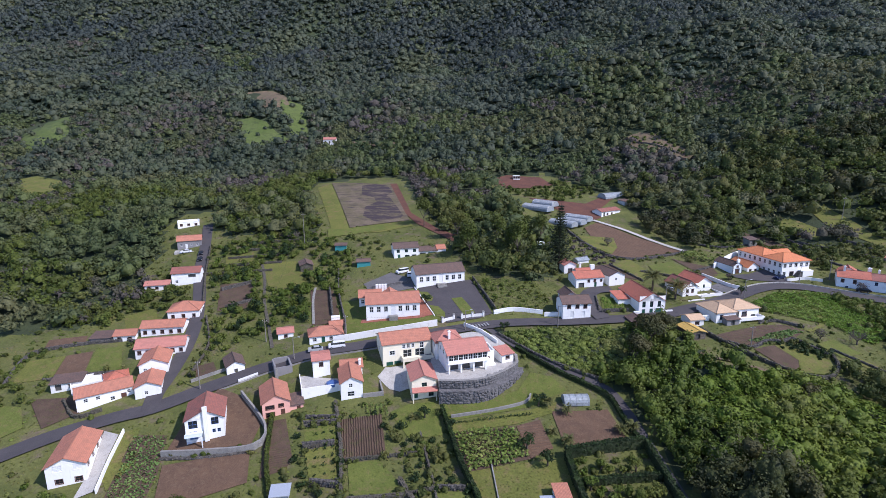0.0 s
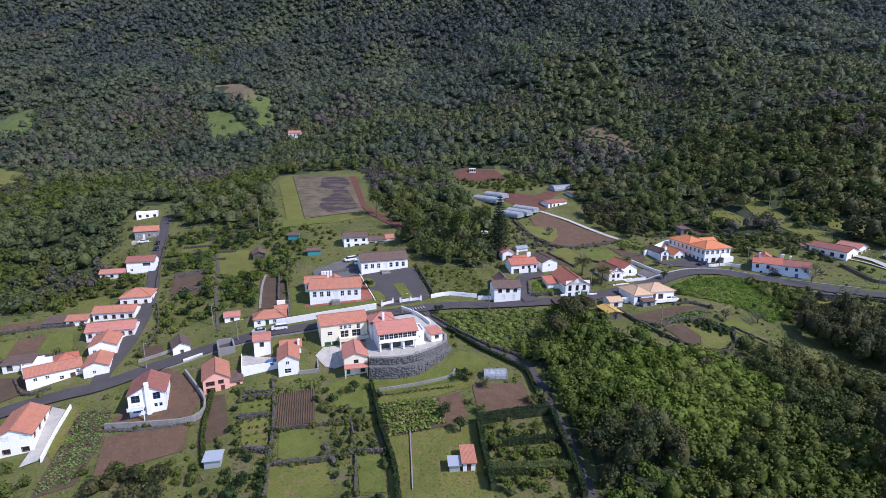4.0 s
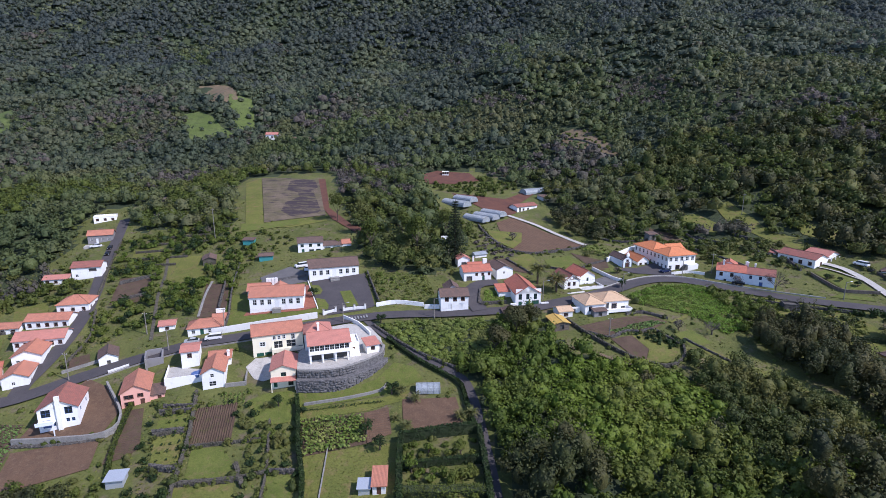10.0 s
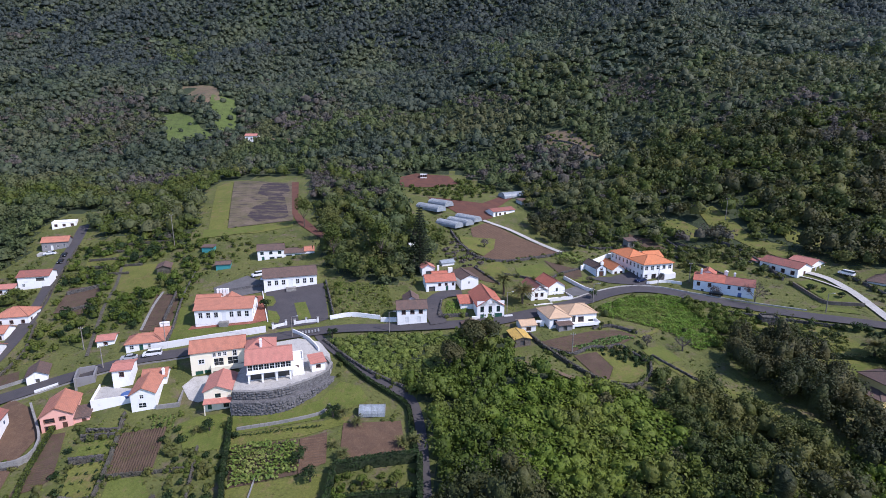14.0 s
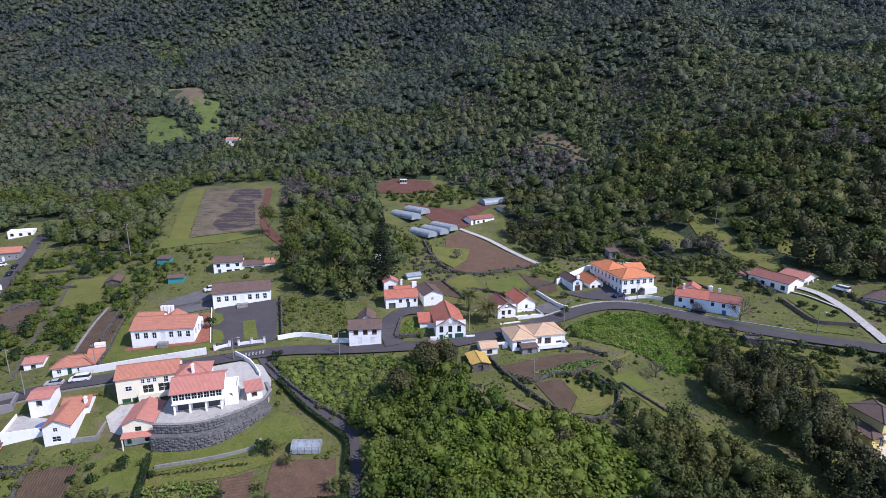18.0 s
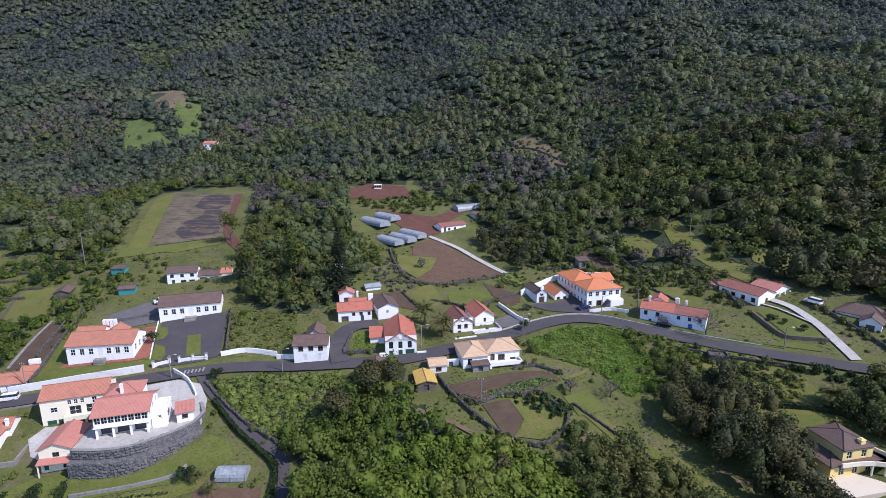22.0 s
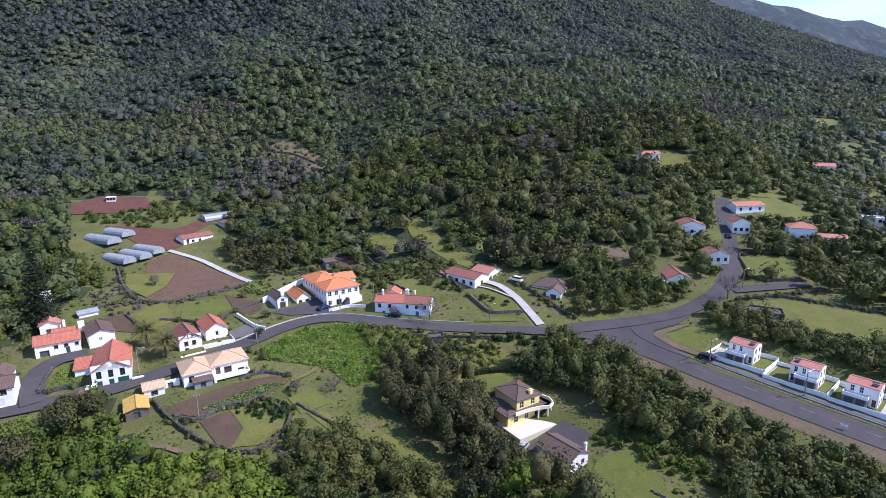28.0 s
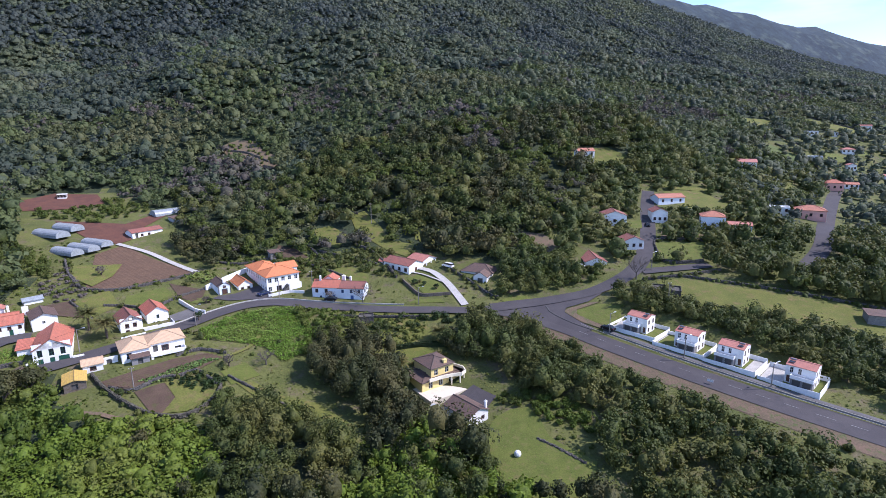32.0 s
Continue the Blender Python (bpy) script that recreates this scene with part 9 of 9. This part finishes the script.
woods("slope_scrub", "dark shrubs between the creeper bank and the tall trees", scatter([(88, 194), (98, 193), (106, 181), (98, 168), (92, 164), (94, 178)], 2.6, 233, 0.1), 1.7, 0.9, 130, 0.42, M["ravine"], 234, 0.45)

woods("villa_trees", "dark trees below the villa's yard", scatter([(106, 124), (121, 126), (126, 119), (127, 108), (124, 98), (108, 98)], 3.4, 235, 0.3), 2.7, 1.2, 240, 0.46, M["grove"], 236, 0.6)
woods("villa_trees", "dark trees behind the villa", scatter([(122, 162), (136, 164), (141, 152), (138, 145), (135.6, 150), (131, 156), (121, 159.5)], 2.9, 237, 0.3), 2.2, 1.1, 220, 0.42, M["gum"], 238, 0.55)
woods("villa_shrubs", "bright shrubs between the lawn and the roadside trees", scatter([(138, 132), (146, 128), (153, 117), (154, 100), (148, 110), (141, 120), (136, 124)], 2.3, 239, 0.2), 1.5, 0.85, 130, 0.42, M["ravine"], 240, 0.45)
woods("junction_trees", "dense trees above the road junction", scatter([(158, 178), (170, 174), (186, 171), (198, 175), (204, 182), (196, 192), (178, 198), (166, 190)], 3.4, 241, 0.8), 2.5, 1.1, 150, 0.55, M["scrub"], 242, 0.55)

woods("field_shrubs", "scattered shrubs along the field walls", scatter([(-165, 138), (-150, 144), (-138, 134), (-128, 128), (-130, 116), (-140, 108), (-160, 116)], 5.2, 245, 0.2), 1.4, 0.9, 110, 0.42, M["scrub"], 246, 0.45)
woods("walled_shrubs", "bright shrubs within the clipped hedges", scatter([(-2.4, 106.4), (13.6, 109), (12.6, 115.4), (-3, 111.6)], 2.5, 247, 0, False), 1.05, 0.9, 120, 0.36, M["ravine"], 248, 0.45)
woods("walled_shrubs", "leafy fruit bushes within the clipped hedges", scatter([(0.4, 92), (15, 93), (14, 105.6), (-1.4, 103)], 3.0, 249, 0, False), 1.5, 0.95, 160, 0.38, M["ravine"], 250, 0.5)
woods("slope_scrub", "low bright growth over the slope under the road", scatter([(97, 192), (112, 185), (128, 178), (131, 168), (122, 161), (109, 165), (101, 171)], 1.9, 260, 0.2, False, 0.8), 1.2, 0.55, 46, 0.46, M["ravine"], 261, 0.3, (0.4, 1.6), fill=0.7)
woods("slope_scrub", "dark bushes over the slope under the road", scatter([(96, 190), (110, 184), (128, 176), (126, 168), (104, 172)], 5.0, 262, 0.2, False, 0.8), 1.9, 0.9, 110, 0.46, M["grove"], 263, 0.5)

# weeds and bushes along the dry walls and over the rough grass
line = []
for k, (pts, w, hh, mt, lab) in enumerate(WALLS):
    if mt in ("lava", "brown_stone"):
        g = np.random.default_rng(300 + k)
        q = np.array([(v.x, v.y) for v in smooth_line([Vector((*v, 0)) for v in pts], 0.8)])
        line.append(q + g.normal(size=q.shape) * 0.7)
p = np.concatenate(line)
p = p[clear_of(p, -0.3)]
few, many = split(p, 0.55, 301, 0.15)
woods("wall_shrubs", "bushes and brambles along the dry-stone walls", many, 0.85, 0.85, 40, 0.4, M["scrub"], 302, 0.4)
woods("wall_shrubs", "dark shrubs grown over the dry-stone walls", few[::5], 1.25, 0.95, 70, 0.4, M["grove"], 303, 0.45)
p = scatter(village, 3.2, 304, 0.3)
p = p[~inside(p[:, 0], p[:, 1], ravine)]
few, many = split(p, 0.3, 305, 0.05)
woods("weeds", "tall weeds and young bushes in the rough grass", many, 0.75, 0.7, 28, 0.4, M["scrub"], 306, 0.3, (0.5, 1.5))
low, high = split(few, 0.12, 307, 0.06)
woods("weeds", "scattered dark bushes in the rough grass", high[::3], 1.3, 0.95, 52, 0.46, M["grove"], 308, 0.45)
woods("weeds", "low dry weeds in the rough grass", low[::3], 0.5, 0.5, 26, 0.3, M["bramble"], 309, 0.2)

woods("clearing_scrub", "low scrub on the terraced hill clearing", scatter([(58, 373), (80, 372), (84, 362), (94, 340), (80, 348), (64, 362)], 3.6, 310, 0, False), 1.3, 0.8, 40, 0.6, M["scrub"], 311, 0.4)

# creeper over the bank inside the bend, crops, hedges
bank = [(62.6, 183.5), (73.9, 192.8), (87.5, 194.8), (93.4, 191.0), (95.4, 178.0), (93.6, 166.1), (86.0, 161.6), (81, 170), (74.4, 173.5), (64, 177)]
p = scatter(bank, 0.24, 81, 0, False, 0.9)
p = p[clear_of(p, -0.6)]
g = np.random.default_rng(82)
c = np.stack([p[:, 0], p[:, 1], ground(p[:, 0], p[:, 1]) + 0.45 + 0.16 * g.normal(size=len(p)) + np.array([0.8 * noise.noise((x * 0.35, y * 0.35, 2.0)) for x, y in p])], -1)
nr = g.normal(size=c.shape) * 0.5 + np.array([0, 0, 1.0])
nr /= np.linalg.norm(nr, axis=-1, keepdims=True)
tagged(new("creeper", flat_mesh("creeper", c, nr, 0.46, g, M["ivy"], 0.16)), "bright green creeper that covers the bank", "plants", kind="stuff")
p = scatter([(-27, 192), (-6, 189), (-2, 176), (-6, 171), (-18, 171)], 0.55, 66, 0.1, loose=0.9)
c = np.stack([p[:, 0], p[:, 1], ground(p[:, 0], p[:, 1]) + 0.3 + 0.1 * g.normal(size=len(p))], -1)
nr = g.normal(size=c.shape) * 0.5 + np.array([0, 0, 1.0])
nr /= np.linalg.norm(nr, axis=-1, keepdims=True)
tagged(new("bank_grass", flat_mesh("bank_grass", c, nr, 0.46, g, M["bramble"], 0.3)), "long green grass on the bank beside the school yard", "grass", kind="stuff")


def rows_of(name, label, poly, gap, step, size, material, seed, height=0.3, turn=20.0, per=5, spread=0.22):
    """Plants in straight rows over a plot."""
    g = np.random.default_rng(seed)
    cx, cy = np.mean([q[0] for q in poly]), np.mean([q[1] for q in poly])
    r = max(np.hypot(q[0] - cx, q[1] - cy) for q in poly)
    U, V = np.meshgrid(np.arange(-r, r, step), np.arange(-r, r, gap))
    c, s = math.cos(radians(turn)), math.sin(radians(turn))
    p = np.stack([cx + U.ravel() * c - V.ravel() * s, cy + U.ravel() * s + V.ravel() * c], -1) + g.normal(size=(U.size, 2)) * 0.06
    p = np.repeat(p[inside(p[:, 0], p[:, 1], list(poly))], per, 0)
    p = p + g.normal(size=p.shape) * spread
    q = np.stack([p[:, 0], p[:, 1], ground(p[:, 0], p[:, 1]) + 0.15 + height * g.uniform(0.4, 1.2, len(p))], -1)
    n = g.normal(size=q.shape) * 0.6 + np.array([0, 0, 1.0])
    n /= np.linalg.norm(n, axis=-1, keepdims=True)
    return tagged(new(name, flat_mesh(name, q, n, size, g, material)), label, "plants", kind="stuff")


rows_of("crop", "rows of broad-leaved yams in the plot", [(-28.6, 118.8), (-14.8, 122.2), (-11.6, 112.6), (-24.2, 108.3)], 1.05, 0.7, 0.62, M["yam"], 83, 0.6, 16, 7, 0.28)
rows_of("crop", "rows of cabbages on the terrace", [(50.8, 157.6), (65, 165.4), (69.8, 165.2), (54.8, 155.6)], 0.8, 0.55, 0.55, M["crop"], 84, 0.25, 26, 6, 0.16)
rows_of("crop", "rows of cabbages below the road", [(-102.6, 112.6), (-95.2, 113.2), (-91, 102.8), (-89.6, 93), (-95.7, 89)], 0.9, 0.65, 0.5, M["crop"], 85, 0.25, 64, 4, 0.16)
rows_of("crop", "vegetables in the walled bed", [(14.0, 173.0), (20.4, 174), (22, 179.6), (14.6, 181)], 0.8, 0.5, 0.4, M["ivy"], 86, 0.25, 80, 4, 0.15)
rows_of("crop", "young vines in rows below the cottage", [(-51.6, 126), (-46.2, 127.4), (-44.6, 123.8), (-50, 122.4)], 1.1, 0.4, 0.35, M["yam"], 87, 0.5, 108, 4, 0.14)
rows_of("crop", "small bushes planted in the garden terraces", [(-63, 119), (-57, 120.4), (-52.4, 105), (-58.4, 103.6)], 2.3, 1.9, 0.4, M["hedge"], 88, 0.4, 18, 9, 0.2)
rows_of("crop", "row of small shrubs along the garden terrace", [(-29, 123), (-10, 127.2), (-10.2, 126.2), (-29, 121.8)], 1.4, 0.9, 0.4, M["hedge"], 89, 0.4, 14, 8, 0.22)
rows_of("crop", "banana plants beside the chapel", [(54, 226), (64, 220), (66, 224), (56, 231)], 1.7, 1.5, 0.8, M["yam"], 90, 1.6, 20, 10, 0.5)


def hedge(pts, w, hh, label, seed, material="hedge"):
    """A clipped hedge: a dark core and a skin of leaves."""
    g = np.random.default_rng(seed)
    line = smooth_line([Vector((*q, 0)) for q in pts], 0.22)
    base = np.array([(q.x, q.y) for q in line])
    n = len(base) * 16
    k = g.integers(0, len(base), n)
    face = g.random(n)
    side = np.where(face < 0.5, g.uniform(-1, 1, n), np.sign(g.normal(size=n)))
    up = np.where(face < 0.5, 1.0, g.uniform(0.05, 1, n))
    d = np.gradient(base, axis=0)
    d /= np.linalg.norm(d, axis=1, keepdims=True)
    s = np.stack([-d[:, 1], d[:, 0]], -1)
    p = base[k] + s[k] * (side * w / 2)[:, None] + g.normal(size=(n, 2)) * 0.07
    z = ground(base[k][:, 0], base[k][:, 1]) + up * hh + g.normal(size=n) * 0.06
    nr = np.concatenate([s[k] * (side * (face >= 0.5))[:, None], (face < 0.5)[:, None] * 1.0], 1) + g.normal(size=(n, 3)) * 0.45
    nr /= np.linalg.norm(nr, axis=1, keepdims=True)
    h = new("hedge")
    tagged(h, label, "hedge")
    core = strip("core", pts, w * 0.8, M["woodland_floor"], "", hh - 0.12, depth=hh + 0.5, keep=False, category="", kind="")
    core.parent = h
    leaves = new("leaves", quad_mesh("leaves", leaf_quads(np.stack([p[:, 0], p[:, 1], z], -1), nr, 0.34, g), M[material]))
    leaves.parent = h


hedge([(-3.9, 113.3), (4, 115.4), (13.4, 117.4)], 1.3, 2.6, "tall clipped hedge round a garden", 91)
hedge([(-3.7, 113), (-2.4, 103), (-0.6, 92)], 1.2, 2.4, "tall clipped hedge beside the meadow", 92)
hedge([(13.8, 117.2), (15, 108), (16.2, 99), (17, 90)], 1.1, 2.4, "clipped hedge along the lane", 93)
hedge([(-2.6, 104.8), (6, 106.4), (14.6, 107.6)], 1.0, 1.8, "low inner hedge across the garden", 94)
hedge([(-32, 126), (-29, 118), (-26.7, 111), (-22, 100), (-18.8, 88)], 0.9, 1.8, "dark hedge between the plots", 95)
hedge([(-13.6, 151.6), (-4.4, 143.6), (3.6, 138), (8.8, 133.6), (10.8, 126), (13, 118.6)], 0.9, 1.1, "low clipped hedge along the lane", 96)
hedge([(118.0, 161.0), (126, 160), (133, 157.5)], 1.2, 1.4, "hedge between villa lawn and slope", 97)
hedge([(-72.8, 121.6), (-68.6, 108), (-64, 99)], 0.8, 1.3, "bushy hedge beside the brown plot", 98, "scrub")
hedge([(-2.4, 97), (8, 97.6), (16, 98.2)], 2.4, 2.0, "broad shrub row across the walled garden", 99, "scrub")


# single trees, built once and set out
def tree(label, seed, r, tall, count, size, material, trunk=2.5, limbs=5, name="tree", x=0.0, y=0.0):
    """A trunk with limbs and a crown of leaf clumps."""
    g = np.random.default_rng(seed)
    t = thing(name, label, "tree", x, y, gz(x, y))
    b = add_cyl(bmesh.new(), (0, 0, -0.6), (0, 0, trunk), 0.24, 0.16, 7)
    for k in range(limbs):
        a = k * 2.4 + g.uniform(0, 0.7)
        add_cyl(b, (0, 0, trunk * g.uniform(0.7, 1.0)), (math.cos(a) * r * 0.6, math.sin(a) * r * 0.6, trunk + r * tall * g.uniform(0.3, 0.8)), 0.11, 0.04, 5)
    part("trunk", b, M["bark"], t)
    c = np.array([[0, 0, trunk + r * tall * 0.55]])
    leaves, soft = leaf_cloud(c, np.array([r]), np.array([tall]), count, size, seed, lobes=9)
    me = quad_mesh("crown", leaves, M[material], None, soft)
    o = new("crown", me)
    o.parent = t
    return t


def plant(spots, make, group, seed):
    g = np.random.default_rng(seed)
    first = make(*spots[0])
    tagged(first, group=group)
    for x, y in spots[1:]:
        copy_thing(first, pose(x, y, gz(x, y), 0, 0, g.uniform(0, 360)) @ Matrix.Scale(g.uniform(0.75, 1.25), 4))
    for x, y in spots:
        FREE.append((x, y, 1.5))


plant([(-8.6, 130), (-12.0, 115.6), (-35.8, 123.4), (6, 172), (-42, 172), (-17, 159.5), (62, 190), (-7.9, 110.7)], lambda x, y: tree("round dark-leaved garden tree", 101, 1.7, 1.0, 420, 0.34, "hedge", 1.2, x=x, y=y), "garden trees", 102)
plant([(127, 170), (123, 176), (119.5, 160.8), (140, 191), (136.6, 195), (133.5, 197), (64, 203.6)], lambda x, y: tree("low round shrub on the grass", 103, 1.2, 0.8, 300, 0.3, "hedge", 0.4, 3, "shrub", x, y), "lawn shrubs", 104)
plant([(0, 104), (5, 102.6), (10, 110), (3, 110), (9, 101.5), (12.4, 104), (6.8, 93), (2.5, 92)], lambda x, y: tree("young fruit tree in the walled garden", 105, 1.5, 1.0, 360, 0.36, "ravine", 0.9, 4, "fruit_tree", x, y), "orchard", 106)
plant([(18, 147), (24, 155), (28, 158), (23, 160)], lambda x, y: tree("broad dark tree rising from the bramble bank", 107, 4.0, 1.0, 1500, 0.5, "gum", 3.0, 6, "tree", x, y), "ravine trees", 108)
plant([(-52, 240), (-36, 226), (-20, 222), (-12, 208), (-30, 208), (-2, 226)], lambda x, y: tree("dark evergreen tree in the wooded strip", 109, 4.2, 1.5, 1100, 0.6, "scrub", 4.5, 6, "tree", x, y), "evergreen trees", 110)
plant([(72, 161.5), (26, 232), (63, 203), (103, 196)], lambda x, y: tree("leafless grey-brown shrub beside the wall", 111, 2.0, 0.9, 420, 0.26, "twig", 1.0, 8, "bare_tree", x, y), "bare trees", 112)



def leafless(label, x, y, hgt, seed):
    """A bare spreading tree: trunk and three orders of branches."""
    g = np.random.default_rng(seed)
    t = thing("bare_tree", label, "tree", x, y, gz(x, y), 0, "bare trees")
    trunk = bmesh.new()
    add_cyl(trunk, (0, 0, -0.5), (0, 0, hgt * 0.3), 0.24, 0.17, 7)

    def grow(limbs, p, d, length, r, order):
        q = p + d * length
        add_cyl(limbs, p, q, r, r * 0.6, 4)
        if order:
            for k in range(4):
                e = (d + Vector(g.normal(size=3)) * 0.55 + Vector((0, 0, 0.12))).normalized()
                grow(limbs, p + d * (length * g.uniform(0.5, 1.0)), e, length * g.uniform(0.55, 0.8), r * 0.55, order - 1)

    for k in range(6):
        a = k * 1.05 + g.uniform(0, 0.5)
        limbs = bmesh.new()
        grow(limbs, Vector((0, 0, hgt * g.uniform(0.2, 0.3))), Vector((math.cos(a) * 0.8, math.sin(a) * 0.8, 0.75)).normalized(), hgt * 0.34, 0.1, 3)
        part("branch", limbs, M["twig"], t)
    part("trunk", trunk, M["twig"], t)


leafless("large leafless tree beside the long white house", 113.5, 190.6, 7.5, 251)
leafless("tall leafless tree at the road junction", 206.5, 168.0, 9.0, 252)
leafless("leafless grey tree on the slope above the terraces", 81.5, 161.0, 5.0, 253)

# the tall araucaria
t = thing("araucaria", "tall conical araucaria with tiers of dark drooping branches", "tree", 3.0, 203.4, gz(3, 203.4))
part("trunk", add_cyl(bmesh.new(), (0, 0, -0.5), (0, 0, 23.5), 0.42, 0.05, 8), M["bark"], t)
g = np.random.default_rng(113)
ps, ns = [], []
for tier in range(22):
    zt = 2.5 + tier * 0.95
    reach = 4.9 * (1 - tier / 23.5) ** 0.85 + 0.25
    for k in range(9):
        a = k * 0.698 + tier * 0.37 + g.uniform(-0.12, 0.12)
        m = int(6 + reach * 7)
        f = g.uniform(0.12, 1, m)
        rr = reach * f * g.uniform(0.85, 1.1)
        ps.append(np.stack([np.cos(a) * rr + g.normal(size=m) * 0.16, np.sin(a) * rr + g.normal(size=m) * 0.16, zt - 0.5 * f + 0.55 * f ** 2 + g.normal(size=m) * 0.12], -1))
        ns.append(np.stack([g.normal(size=m) * 0.5, g.normal(size=m) * 0.5, np.ones(m)], -1))
ps, ns = np.concatenate(ps), np.concatenate(ns)
ns /= np.linalg.norm(ns, axis=-1, keepdims=True)
o = new("crown", quad_mesh("crown", leaf_quads(ps, ns, 0.5, g), M["conifer"]))
o.parent = t


def palm(label, x, y, trunk, reach, fronds, name="palm_tree", rad=0.35, width=0.55, per=10):
    """A palm: ringed trunk and arching fronds with cut leaflets."""
    g = np.random.default_rng(abs(int(x * 7 + y)))
    t = thing(name, label, "palm", x, y, gz(x, y))
    part("trunk", add_cyl(bmesh.new(), (0, 0, -0.4), (0, 0, trunk), rad, rad * 0.8, 9), M["bark"], t)
    vs, fs = [], []
    for k in range(fronds):
        a, up = g.uniform(0, 2 * math.pi), g.uniform(-0.2, 1.3)
        d = Vector((math.cos(a), math.sin(a), 0))
        s = Vector((-d.y, d.x, 0))
        L = reach * g.uniform(0.85, 1.1)
        prev = None
        for j in range(per + 1):
            f = j / per
            p = Vector((0, 0, trunk)) + d * (L * f * math.cos(up * (1 - 0.4 * f))) + Vector((0, 0, L * (math.sin(up) * f - 0.42 * f ** 2.4)))
            if prev is not None:
                w = width * (0.35 + 0.65 * math.sin(math.pi * min(1, f * 0.9 + 0.1)))
                for sg in (-1, 1):
                    q = len(vs)
                    vs += [tuple(prev), tuple(prev.lerp(p, 0.7)), tuple(prev.lerp(p, 0.95) + s * (sg * w) - Vector((0, 0, 0.28 * w))), tuple(prev.lerp(p, 0.45) + s * (sg * w) - Vector((0, 0, 0.22 * w)))]
                    fs.append((q, q + 1, q + 2, q + 3))
            prev = p
    mesh_ob("fronds", vs, fs, M["palm"], t)
    return t


palm("tall date palm with a wide grey-green crown", 32.8, 188.6, 5.2, 4.0, 110, width=0.36)
palm("stout date palm with a wide grey-green crown", 38.6, 182.8, 4.6, 4.2, 115, width=0.36)
palm("date palm beside the lower villa", 131.5, 161.0, 3.2, 3.6, 70)
palm("palm on the villa lawn", 117.0, 151.5, 2.6, 3.0, 60)
for x, y in ((-3.0, 117.4), (9.2, 121.6), (-2.0, 127.6), (12.0, 122.6), (-6.6, 130.2)):
    palm("bushy dracaena with strap leaves at the plot's edge", x, y, 1.4, 1.9, 46, "dracaena", 0.16, 0.3, 5)
for x, y in ((-6, 121), (135.5, 197.5), (-38.5, 122.8), (120.8, 152.4), (129.5, 155)):
    palm("small green garden palm in the lawn", x, y, 0.7, 1.6, 34, "small_palm", 0.15, 0.26, 5)
